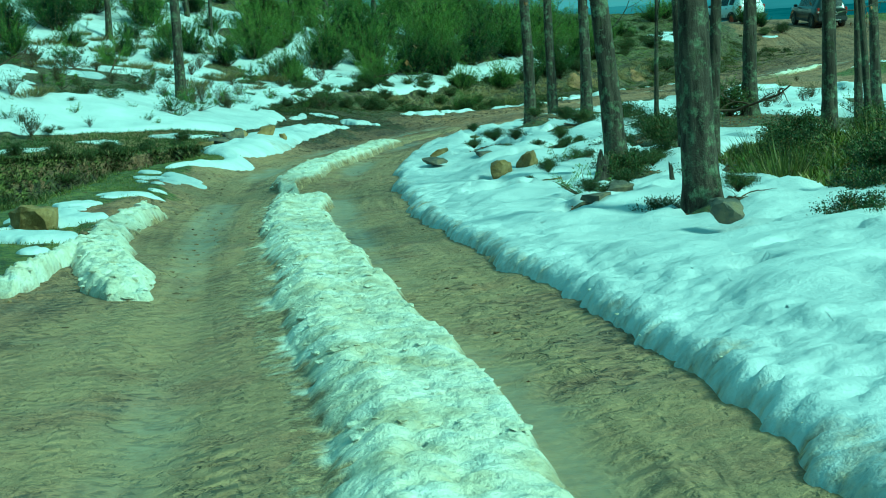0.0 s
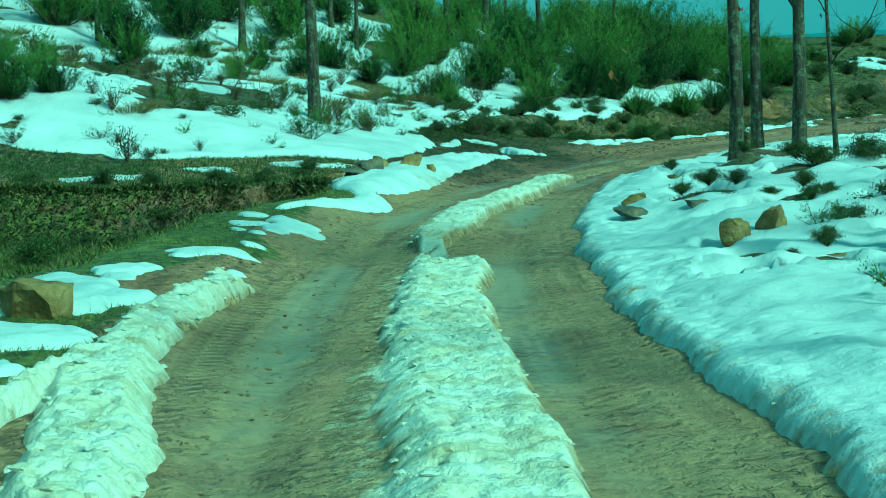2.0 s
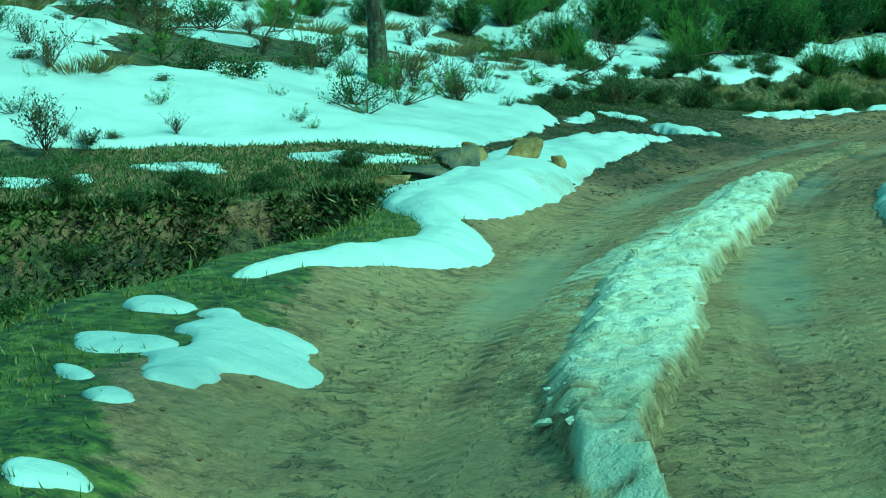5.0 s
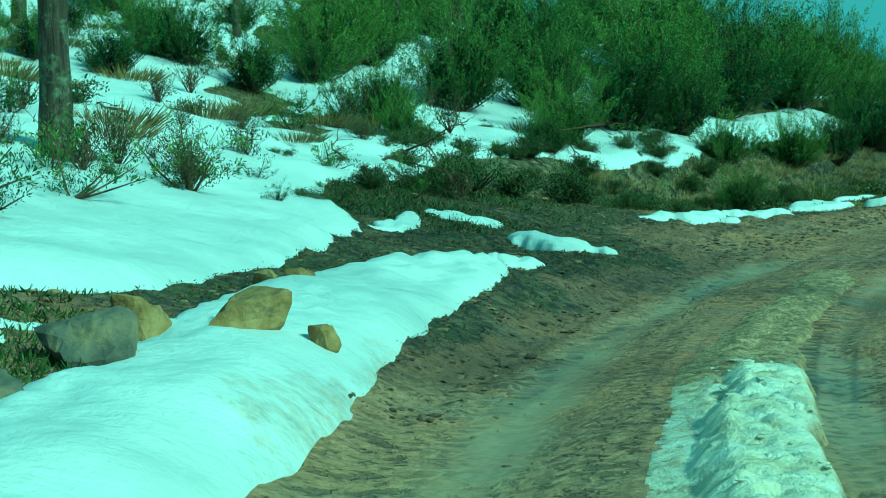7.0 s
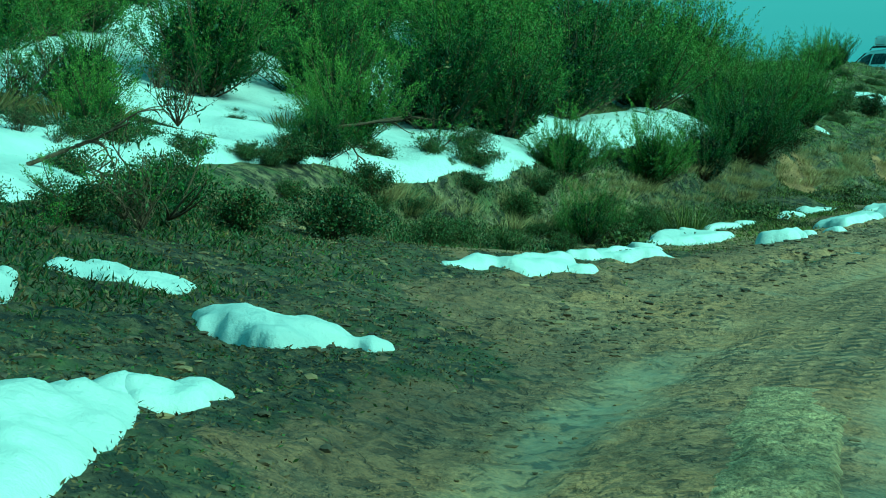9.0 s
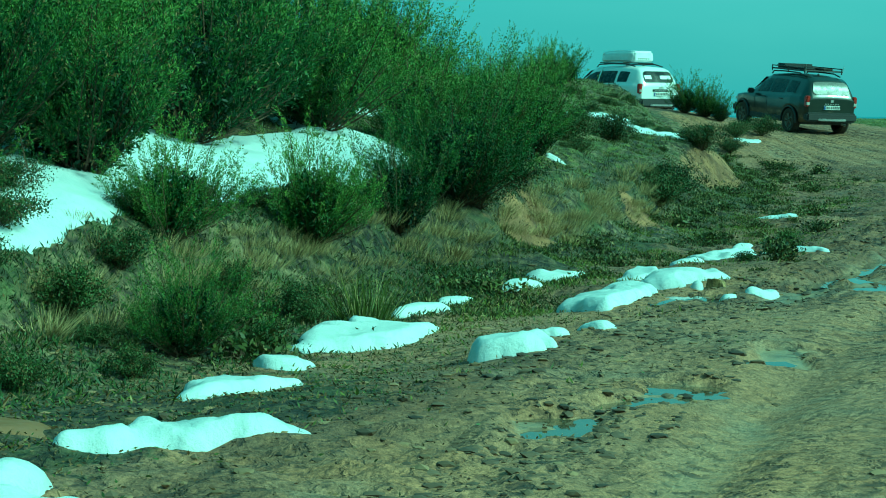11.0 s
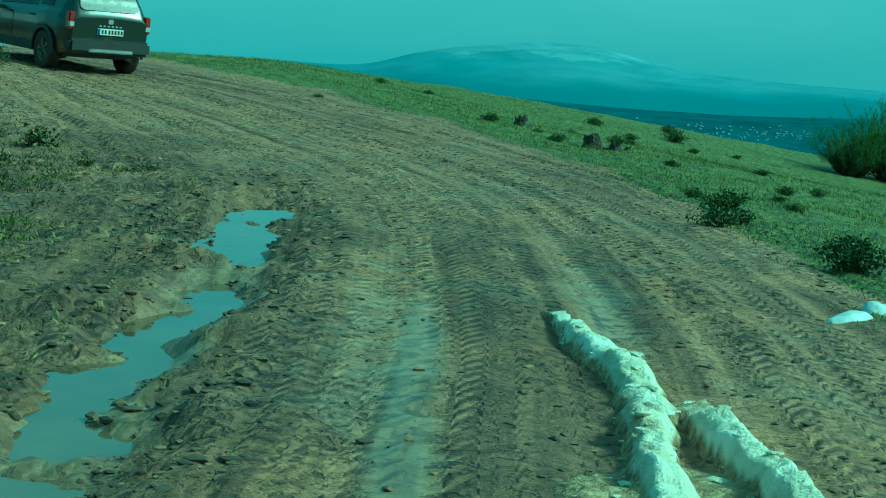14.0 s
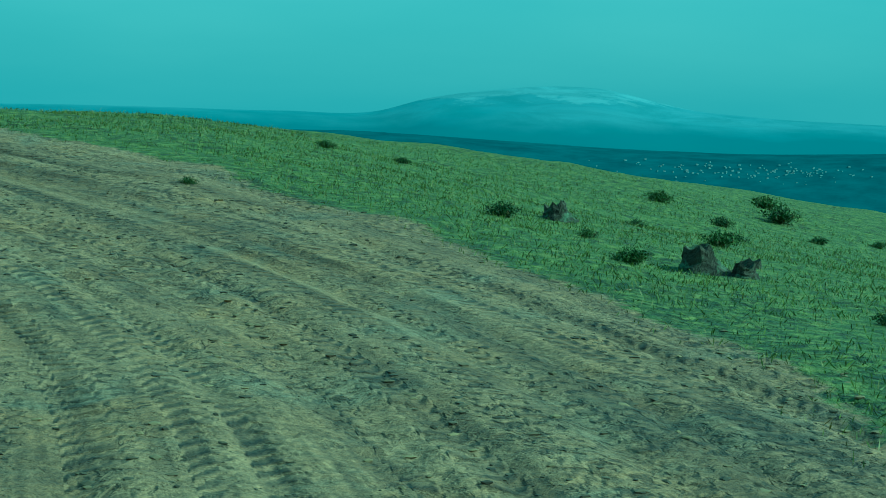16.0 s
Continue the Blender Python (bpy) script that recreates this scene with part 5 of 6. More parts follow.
def stone(x, y, w, d, h, turn, material, label, seed, lift=0.0):
    """A broken rock: a blunt block, chipped by planes."""
    rng = np.random.RandomState(seed)
    bm = bmesh.new()
    bmesh.ops.create_icosphere(bm, subdivisions=3, radius=1)
    planes = [(unit(rng.randn(3) * (1, 1, 0.7)), 0.42 + 0.2 * rng.rand()) for _ in range(9)] + [(unit(np.array([0.2 * rng.randn(), 0.2 * rng.randn(), 1.0])), 0.5)]
    for v in bm.verts:
        p = np.array(v.co)
        p = np.sign(p) * np.abs(p) ** 0.8
        for n, r in planes:
            over = p @ n - r
            if over > 0:
                p = p - n * over * 0.94
        p = p + 0.10 * np.array(noise.noise_vector(Vector(p * 2.4 + seed))) + 0.05 * np.array(noise.noise_vector(Vector(p * 6 + seed))) + 0.02 * np.array(noise.noise_vector(Vector(p * 15 + seed)))
        v.co = Vector((p[0] * w * 0.8, p[1] * d * 0.8, p[2] * h * 0.8))
    me = bpy.data.meshes.new("rock")
    bm.to_mesh(me)
    bm.free()
    me.materials.append(material)
    ob = new("rock", me)
    ob.matrix_basis = pose(x, y, float(land(x, y)) + h * 0.32 + lift, 0, 0, turn)
    return tagged(ob, label, "rock", group="loose rocks beside the track")


SPUR_ROCKS = [(-3.83, 38.6, 0.36, 0.3, 0.26, 20, 0, 0.09), (-3.45, 38.7, 0.16, 0.14, 0.14, 40, 0, 0.07), (-4.31, 38.36, 0.24, 0.2, 0.28, 70, 0, 0.03), (-4.47, 37.7, 0.38, 0.3, 0.24, 10, 1, 0.03), (-4.55, 36.4, 0.5, 0.35, 0.16, 0, 1, 0.02), (-4.1, 41, 0.14, 0.12, 0.1, 0, 0, 0.07),
              (-3.9, 41.3, 0.16, 0.12, 0.12, 30, 0, 0.07), (-3.75, 41.1, 0.1, 0.08, 0.06, 60, 0, 0.09), (-4.75, 35.5, 0.3, 0.2, 0.14, 0, 0, 0.02), (0.82, 23.6, 0.2, 0.17, 0.24, 0, 0, 0.1), (1.2, 23.8, 0.28, 0.22, 0.3, 50, 0, 0.1)]
BANK_ROCKS = [(0, 28.8, 0.22, 0.18, 0.14, 20, 0, 0.13), (-0.05, 27.2, 0.34, 0.26, 0.1, 0, 1, 0.12), (0.7, 27.2, 0.26, 0.2, 0.16, 10, 1, 0.05), (1.45, 20.9, 0.42, 0.3, 0.14, 20, 0, 0.05), (2.15, 13.3, 0.3, 0.2, 0.17, 15, 1, 0.16), (-4.5, 18.9, 0.42, 0.34, 0.32, 0, 0, 0),
              (6, 61.5, 0.16, 0.14, 0.15, 0, 0, -0.03), (1.4, 15.9, 0.24, 0.2, 0.12, 40, 1, 0.1), (1.69, 16.5, 0.26, 0.18, 0.12, 0, 1, 0.12), (2.0, 15.9, 0.2, 0.14, 0.09, 0, 1, 0.12)]
STONES = SPUR_ROCKS + BANK_ROCKS
for k, (x, y, w, d, h, turn, grey, lift) in enumerate(STONES):
    stone(x, y, w, d, h, turn, GREY_STONE if grey else YELLOW_STONE, "grey brown weathered rock half bedded in snow" if grey else "angular yellow ochre sandstone rock in snow", 100 + k, lift)


def tree(name, x, y, height, radius, lean, seed, limbs=7, label="", group="", leaves=120, fork=None):
    """A bare oak: a rough trunk, forked limbs and a few dead leaves."""
    rng = np.random.RandomState(seed)
    root = new(name)
    root.matrix_basis = pose(x, y, float(land(x, y)) - 0.08)
    trunk, crown, dead = Heap(), Heap(), Heap()
    n = 64
    t = np.linspace(0, 1, n)
    sway = 0.10 * radius / 0.12 * np.stack([np.sin(t * 5 + seed), np.cos(t * 4.3 + seed * 2), 0 * t], -1) * t[:, None]
    p = np.stack([lean[0] * t * height, lean[1] * t * height, t * height], -1) + sway
    r = radius * (1 - 0.72 * t) * (1 + 0.55 * np.exp(-t * height / 0.22))
    trunk.add(*tube(p, r, 18, 0.10, rng))
    ends = []

    def limb(start, way, length, rad, depth):
        m = 7
        q = [start]
        for _ in range(m - 1):
            way = unit(way + rng.randn(3) * 0.22 + (0, 0, 0.06))
            q.append(q[-1] + way * length / (m - 1))
        crown.add(*tube(q, np.linspace(rad, rad * 0.35, m), 5 if depth < 2 else 3, 0.1, rng))
        if depth < 3:
            for _ in range(3 if depth < 2 else 2):
                k = rng.randint(2, m)
                limb(q[k], unit(way + rng.randn(3) * 0.75), length * (0.45 + 0.25 * rng.rand()), rad * (1 - k / m * 0.6) * 0.55, depth + 1)
        else:
            ends.extend(q[2:])

    for k in range(limbs):
        u = 0.34 + 0.62 * (k + rng.rand()) / limbs
        a = rng.rand() * 6.283
        start = p[int(u * (n - 1))]
        limb(start, unit(np.array([np.cos(a), np.sin(a), 0.55 + 0.5 * rng.rand()])), height * (0.32 + 0.14 * rng.rand()) * (1.15 - 0.5 * u), r[int(u * (n - 1))] * 0.5, 0)
    if fork:
        limb(p[int(fork * n)], unit(np.array([0.28, 0.05, 1.0])), height * 0.6, radius * 0.55, 0)
    ends = np.array(ends)
    at = ends[rng.randint(0, len(ends), leaves)] + rng.randn(leaves, 3) * 0.03
    way = unit(rng.randn(leaves, 3) + (0, 0, -0.8))
    dead.blades(at, way, unit(np.cross(way, rng.randn(leaves, 3))), 0.07 + 0.05 * rng.rand(leaves), 0.035 + 0.025 * rng.rand(leaves))
    part("trunk", trunk.mesh("trunk", BARK, True), root)
    part("branches", crown.mesh("branches", BARK, True), root)
    part("dead_leaves", dead.mesh("dead_leaves", DEADLEAF), root, "few withered brown oak leaves")
    return tagged(root, label or "bare oak with rough lichen-spotted bark", "tree", group=group)


OAKS = [(2.22, 14.9, 7.0, 0.155, (-0.015, 0), 5, 7), (2.24, 22.1, 7.5, 0.145, (-0.05, 0), 3, 7), (3.15, 22.3, 6.5, 0.10, (-0.03, 0), 18, 6), (3.5, 22.6, 6.5, 0.09, (0.05, 0), 19, 6), (1.98, 37.6, 8.0, 0.13, (0.0, 0), 8, 6), (2.8, 42.5, 8.0, 0.13, (0.0, 0), 4, 6), (3.55, 42.0, 8.0, 0.15, (0.03, 0), 9, 6),
        (5.6, 31.5, 7.0, 0.14, (0.02, 0), 12, 6), (5.75, 25.8, 7.0, 0.12, (0.0, 0), 13, 6), (5.5, 22.4, 6.0, 0.05, (-0.04, 0), 14, 6), (6.4, 26.8, 6.0, 0.07, (0.03, 0), 15, 6), (9.0, 36.0, 7.0, 0.12, (0, 0), 16, 6), (11.5, 44, 7.0, 0.12, (0, 0), 17, 6)]
for x, y, h, r, lean, seed, limbs in OAKS:
    tree("oak_tree", x, y, h, r, lean, seed, limbs, group="oaks beside the track")
SLIM = [(3.3, 34.8, 4.5, 0.045, (-0.04, 0), 21), (3.45, 27.9, 4.5, 0.04, (0.05, 0), 22), (7.4, 33, 4.5, 0.05, (0.04, 0), 23)]
for x, y, h, r, lean, seed in SLIM:
    tree("sapling", x, y, h, r, lean, seed, 5, "slender bare young oak with a few brown leaves", "saplings beside the track", 90)
tree("oak_tree", -6.45, 44.7, 8.0, 0.145, (-0.015, 0), 31, 7, "straight dark oak trunk on the snowy slope", "oaks on the hillside")
for k, (x, y, r) in enumerate(((-10.4, 57.0, 0.11), (-16.0, 62, 0.13), (-12.5, 66, 0.12), (-5.2, 66.0, 0.10), (-4.0, 67.0, 0.12), (-2.2, 68.0, 0.10), (-20, 56, 0.12), (-14, 56, 0.09), (-9, 70, 0.12), (-24, 64, 0.13), (-7.5, 60, 0.07), (-8.6, 62.5, 0.09), (-3.2, 64.2, 0.06), (-11.8, 61, 0.07), (-17.5, 58, 0.1), (-6.6, 68, 0.1), (0.4, 70.5, 0.08), (-13.6, 53.5, 0.08), (-18.5, 51.5, 0.1))):
    tree("oak_tree", x, y, 7.0, r, (0.02 * (-1) ** k, 0), 40 + k, 6, "dark bare oak among the shrubs", "oaks on the hillside", 60)


# ---- vehicles ----
def paint_material(name, color, rough=0.28, dust=0.6):
    """Car paint with dried mud thrown up from the wheels."""
    k = Nodes(name, rough)
    k.b.inputs["Coat Weight"].default_value = 0.4
    splash = k.math("ADD", k.math("MULTIPLY", k.height(), -1.25), k.math("MULTIPLY_ADD", k.noise(4, 6, 0.7), 1.3, 0.35))
    dirt = k.ramp(splash, (0.25, 0.0), (0.6, dust))
    film = k.math("MULTIPLY", k.noise(9, 5), 0.07)
    col = k.mix(film, color, (0.20, 0.15, 0.09))
    col = k.mix(dirt, col, k.ramp(k.noise(14, 4), (0.3, (0.14, 0.10, 0.055)), (0.7, (0.30, 0.22, 0.12))))
    return k.done(col, k.mix(dirt, (rough,) * 3, (0.8, 0.8, 0.8)))


def glass_material():
    k = Nodes("tinted_glass", 0.2, spec=0.22)
    col = k.mix(k.ramp(k.noise(3, 5), (0.45, 0.0), (0.75, 0.35)), (0.012, 0.016, 0.018), (0.16, 0.15, 0.12))
    return k.done(col, k.ramp(k.noise(6, 4), (0.4, 0.22), (0.8, 0.42)))


BLACK_PAINT = paint_material("dark_green_paint", (0.006, 0.012, 0.011))
WHITE_PAINT = paint_material("white_paint", (0.72, 0.74, 0.74), 0.3, 0.75)
GLASS = glass_material()
PLASTIC = plain("dark_plastic", (0.025, 0.026, 0.027), 0.6)
RUBBER = plain("muddy_rubber", (0.055, 0.043, 0.03), 0.9, vary=0.6, scale=18)
ALLOY = plain("muddy_rim", (0.20, 0.17, 0.13), 0.55, 0.4, 0.4)
RED_RIM = plain("rust_red_rim", (0.42, 0.09, 0.04), 0.6, 0.0, 0.4)
RED_LAMP = plain("red_lamp", (0.22, 0.016, 0.012), 0.3)
CLEAR_LAMP = plain("clear_lamp", (0.45, 0.45, 0.43), 0.3)
SILVER = plain("silver_trim", (0.5, 0.5, 0.5), 0.35, 0.6)
PLATE_WHITE = plain("plate_white", (0.7, 0.7, 0.68), 0.5)
BLUE = plain("plate_blue", (0.02, 0.06, 0.3), 0.5)
BOX_WHITE = plain("box_white", (0.74, 0.76, 0.77), 0.35, vary=0.12, scale=5)

ROOF = [(-2.13, 1.00), (-2.08, 1.10), (-1.98, 1.32), (-1.86, 1.50), (-1.70, 1.585), (-1.2, 1.625), (-0.4, 1.635), (0.25, 1.60), (0.50, 1.50), (0.80, 1.26), (1.06, 1.06), (1.20, 1.01), (1.70, 0.955), (2.0, 0.88), (2.12, 0.80), (2.17, 0.70)]
BELT = [(-2.13, 0.96), (-1.8, 1.04), (-1.0, 1.03), (0.6, 0.985), (1.2, 0.95), (1.8, 0.89), (2.05, 0.82), (2.17, 0.66)]
WIDE = [(-2.13, 0.74), (-2.02, 0.82), (-1.8, 0.87), (-1.34, 0.905), (-0.5, 0.885), (0.6, 0.885), (1.33, 0.905), (1.75, 0.85), (2.0, 0.74), (2.17, 0.56)]
AXLES = (1.33, -1.34)
REAR_Z = (1.12, 1.125, 1.14, 1.17, 1.22, 1.3, 1.37, 1.42, 1.445, 1.458, 1.463)


def lerp_table(x, table):
    xs, ys = np.array(table).T
    return np.interp(x, xs, ys)


def car_section(x):
    """Right half of the body at x: points from the sill up to the roof's middle."""
    top, belt, w = lerp_table(x, ROOF), lerp_table(x, BELT), lerp_table(x, WIDE)
    low = 0.32 + 0.10 * max(0, (abs(x) - 1.75) / 0.4)
    for a in AXLES:
        if abs(x - a) < 0.385:
            low = max(low, 0.34 + math.sqrt(0.385**2 - (x - a) ** 2))
    belt = min(belt, top - 0.03)
    cabin = min(1.0, max(0.0, (top - belt) / 0.55))
    edge = (w - 0.10) * (1 - cabin) + 0.60 * cabin
    pts = []
    for t in np.linspace(0, 1, 6):
        z = low + (belt - low) * t
        pts.append((w * (1 - 0.035 * abs(z - 0.78) / 0.4) - 0.03 * (t == 0), z))
    rise = min(0.03, (top - belt) * 0.3)
    shoulder = (w - 0.045 - 0.02 * cabin, belt + rise)
    pts.append(shoulder)
    eave = (edge, top - 0.075 * cabin - 0.012)
    for t in (0.25, 0.5, 0.75, 1.0):
        pts.append((shoulder[0] + (eave[0] - shoulder[0]) * t + 0.02 * cabin * math.sin(math.pi * t), shoulder[1] + (eave[1] - shoulder[1]) * t))
    pts += [(edge - 0.05, top - 0.02 * cabin - 0.004), (edge * 0.6, top + 0.004), (edge * 0.3, top + 0.012), (0.0, top + 0.014)]
    return pts


def car_body_mesh(material):
    xs = np.concatenate([np.linspace(-2.13, -1.72, 12), np.linspace(-1.70, 1.72, 84), np.linspace(1.74, 2.17, 12)])
    rows = []
    for x in xs:
        half = car_section(x)
        rows.append([(x, -y, z) for y, z in half] + [(x, y, z) for y, z in half[-2::-1]])
    v = np.array(rows)
    n, m = v.shape[:2]
    at = np.arange(n * m).reshape(n, m)
    faces = np.stack([at[:-1, :-1], at[1:, :-1], at[1:, 1:], at[:-1, 1:]], -1).reshape(-1, 4).tolist()
    faces += [at[0].tolist()[::1], at[-1].tolist()[::-1]]
    faces += [[at[i, 0], at[i, m - 1], at[i + 1, m - 1], at[i + 1, 0]] for i in range(n - 1)]
    me = mesh_of("body", v.reshape(-1, 3), [tuple(int(k) for k in f) for f in faces], material, True)
    me.polygons[len(me.polygons) - (n - 1) - 2].use_smooth = False
    me.polygons[len(me.polygons) - (n - 1) - 1].use_smooth = False
    return me


def box_mesh(name, size, at, material, bevel=0.02, taper=None):
    bm = bmesh.new()
    bmesh.ops.create_cube(bm, size=1)
    for v in bm.verts:
        v.co = Vector([c * s for c, s in zip(v.co, size)])
        if taper and v.co.z > 0:
            v.co.x *= taper[0]
            v.co.y *= taper[1]
        v.co += Vector(at)
    bmesh.ops.bevel(bm, geom=bm.edges[:], offset=bevel, segments=2, affect="EDGES")
    me = bpy.data.meshes.new(name)
    bm.to_mesh(me)
    bm.free()
    me.materials.append(material)
    return me


def side_glass(x0, x1, side, low=0.10, high=0.86, slant=0.0):
    """A pane that follows the cabin's side."""
    v = []
    for t in np.linspace(0, 1, 9):
        for u in np.linspace(low, high, 7):
            x = x0 + (x1 - x0) * t + slant * (u - low) * (1 if slant > 0 else 1) * (t if slant < 0 else t)
            p = car_section(x)
            a, b = p[6], p[10]
            v.append((x, side * (a[0] + (b[0] - a[0]) * u + 0.02 * math.sin(math.pi * u) + 0.006), a[1] + (b[1] - a[1]) * u))
    at = np.arange(63).reshape(9, 7)
    f = np.stack([at[:-1, :-1], at[1:, :-1], at[1:, 1:], at[:-1, 1:]], -1).reshape(-1, 4)
    return mesh_of("window", v, f if side < 0 else f[:, ::-1], GLASS, True)


def end_glass(name, zs, xs, half, lift):
    """A pane across the car: rear window or windscreen."""
    v = []
    for z, x in zip(zs, xs):
        for t in np.linspace(-1, 1, 9):
            v.append((x + lift[0], t * half(z) , z + lift[1]))
    at = np.arange(len(zs) * 9).reshape(len(zs), 9)
    f = np.stack([at[:-1, :-1], at[:-1, 1:], at[1:, 1:], at[1:, :-1]], -1).reshape(-1, 4)
    return mesh_of(name, v, f, GLASS, True)


def lathe(profile, sides, name, material, axis_y=True):
    v, n = [], len(profile)
    for k in range(sides):
        a = 2 * math.pi * k / sides
        v += [(r * math.cos(a), y, r * math.sin(a)) for r, y in profile]
    f = []
    for k in range(sides):
        for j in range(n - 1):
            a, b = k * n + j, ((k + 1) % sides) * n + j
            f.append((a, a + 1, b + 1, b))
    return mesh_of(name, v, f, material, True)


def tyre_mesh():
    bm_profile = [(0.215, -0.10), (0.30, -0.112), (0.335, -0.10), (0.345, -0.06), (0.345, 0.06), (0.335, 0.10), (0.30, 0.112), (0.215, 0.10)]
    me = lathe(bm_profile, 40, "tyre", RUBBER)
    v = [p for p in me.vertices]
    for p in v:
        r = math.hypot(p.co.x, p.co.z)
        if r > 0.34:
            k = 1 + 0.016 * (1 if int((math.atan2(p.co.z, p.co.x) + 7) * 40 / 6.2832) % 2 else -1)
            p.co.x *= k
            p.co.z *= k
    return me


def rim_mesh(material, side):
    h = Heap()
    for k in range(5):
        a = k * 2 * math.pi / 5
        for spread_ in (-0.16, 0.16):
            c, s = math.cos(a + spread_), math.sin(a + spread_)
            c0, s0 = math.cos(a), math.sin(a)
            h.add(*tube([(0.04 * c0, side * 0.075, 0.04 * s0), (0.12 * c0, side * 0.08, 0.12 * s0), (0.212 * c, side * 0.07, 0.212 * s)], [0.026, 0.02, 0.018], 6))
    me = lathe([(0.001, 0.07 * side), (0.05, 0.085 * side), (0.055, 0.05 * side), (0.12, 0.02 * side), (0.195, 0.03 * side), (0.20, 0.085 * side), (0.222, 0.095 * side), (0.222, -0.09 * side)], 32, "rim_dish", material)
    vs = [tuple(p.co) for p in me.vertices]
    h.add(vs, [list(p.vertices) for p in me.polygons])
    return h.mesh("rim", material, True)


def sport_utility(name, paint, x, y, turn, label, rims, tilt=(0, 0)):
    root = new(name)
    root.matrix_basis = pose(x, y, float(land(x, y)) - 0.03, tilt[0], tilt[1], turn)
    part("body", car_body_mesh(paint), root)
    part("underbody", box_mesh("underbody", (3.7, 1.5, 0.3), (0, 0, 0.42), PLASTIC), root, "black underside")
    for side in (-1, 1):
        part("side_window", side_glass(0.02, 0.62, side, slant=0.0), root)
        part("side_window", side_glass(-0.86, -0.06, side), root)
        part("quarter_window", side_glass(-1.46, -0.98, side, 0.16, 0.84), root)
        part("mirror", box_mesh("mirror", (0.12, 0.2, 0.15), (0.72, side * 0.99, 1.06), PLASTIC, 0.03), root)
        part("sill", box_mesh("sill", (1.85, 0.05, 0.14), (0, side * 0.86, 0.37), PLASTIC, 0.015), root, "black plastic sill")
        for k, dx in enumerate((0.12, -0.82)):
            part("door_handle", box_mesh("door_handle", (0.2, 0.03, 0.035), (dx, side * 0.892, 0.93), PLASTIC, 0.01), root)
        for dx in (0.66, -0.04, -0.92):
            part("door_seam", box_mesh("door_seam", (0.008, 0.006, 0.5), (dx, side * 0.883, 0.70), PLASTIC, 0.002), root)
        part("roof_rail", mesh_of("roof_rail", *[np.array(q).tolist() if n_ == 0 else q.tolist() for n_, q in enumerate(tube([(0.3, side * 0.56, 1.60), (0.2, side * 0.56, 1.68), (-0.4, side * 0.565, 1.70), (-1.2, side * 0.56, 1.69), (-1.55, side * 0.55, 1.62)], [0.02] * 5, 8))], PLASTIC, True), root)
        lamp = part("tail_lamp", box_mesh("tail_lamp", (0.15, 0.13, 0.32), (-2.05, side * 0.755, 0.93), RED_LAMP, 0.025), root, "red and white tail lamp")
        part("reverse_lamp", box_mesh("reverse_lamp", (0.156, 0.12, 0.12), (-2.053, side * 0.757, 0.87), CLEAR_LAMP, 0.02), lamp)
        part("head_lamp", box_mesh("head_lamp", (0.3, 0.3, 0.15), (1.93, side * 0.60, 0.77), CLEAR_LAMP, 0.04), root)
        for axle in AXLES:
            arch = [(axle + 0.40 * math.cos(a), side * 0.905, 0.34 + 0.40 * math.sin(a)) for a in np.linspace(-0.1, math.pi + 0.1, 15)]
            va, fa = tube(arch, [0.03] * 15, 6)
            part("wheel_arch", mesh_of("wheel_arch", va, fa, PLASTIC, True), root, "black plastic wheel arch")
            wheel = part("wheel", lathe([(0.001, -0.02), (0.2, -0.02), (0.2, 0.02), (0.001, 0.02)], 20, "wheel", PLASTIC), root, m=pose(axle, side * 0.80, 0.345))
            part("tyre", tyre_mesh(), wheel, "muddy black tyre")
            part("rim", rim_mesh(rims, side), wheel)
    part("rear_window", end_glass("rear_window", REAR_Z, lerp_table(REAR_Z, [(z, x) for x, z in ROOF[:6]]), lambda z: (0.60 - 0.16 * (z - 1.1)) * (1 - 0.16 * abs((z - 1.29) / 0.17) ** 6), (-0.014, 0.012)), root)
    zs = (1.47, 1.38, 1.26, 1.16, 1.09)
    part("windscreen", end_glass("windscreen", zs, np.interp(zs, [1.06, 1.26, 1.50], [1.06, 0.80, 0.50]), lambda z: 0.60 + 0.25 * (1.5 - z), (0.012, 0.016)), root)
    part("rear_bumper", box_mesh("rear_bumper", (0.26, 1.62, 0.26), (-2.08, 0, 0.50), PLASTIC, 0.05), root, "dark plastic rear bumper")
    part("skid_plate", box_mesh("skid_plate", (0.06, 0.9, 0.07), (-2.2, 0, 0.43), SILVER, 0.02), root, "dull silver skid plate")
    part("front_bumper", box_mesh("front_bumper", (0.3, 1.5, 0.26), (2.06, 0, 0.50), PLASTIC, 0.05), root)
    part("grille", box_mesh("grille", (0.08, 0.9, 0.16), (2.14, 0, 0.72), PLASTIC, 0.02), root)
    part("tailgate_trim", box_mesh("tailgate_trim", (0.03, 0.62, 0.075), (-2.135, 0, 0.885), PLASTIC if paint is WHITE_PAINT else SILVER, 0.012), root) if paint is WHITE_PAINT else None
    plate = part("number_plate", box_mesh("number_plate", (0.02, 0.52, 0.115), (-2.14, 0, 0.77), PLATE_WHITE, 0.004), root, "white number plate with dark marks")
    part("plate_band", box_mesh("plate_band", (0.006, 0.045, 0.105), (-2.152, 0.232, 0.77), BLUE, 0.001), plate)
    for k in range(7):
        part("mark", box_mesh("mark", (0.005, 0.034, 0.07), (-2.152, 0.16 - k * 0.062 - (0.012 if k > 1 else 0), 0.77), PLASTIC, 0.001), plate)
    badge = box_mesh("badge", (0.012, 0.10, 0.085), (-2.135, 0, 0.955), SILVER, 0.015)
    part("badge", badge, root, "silver shield badge")
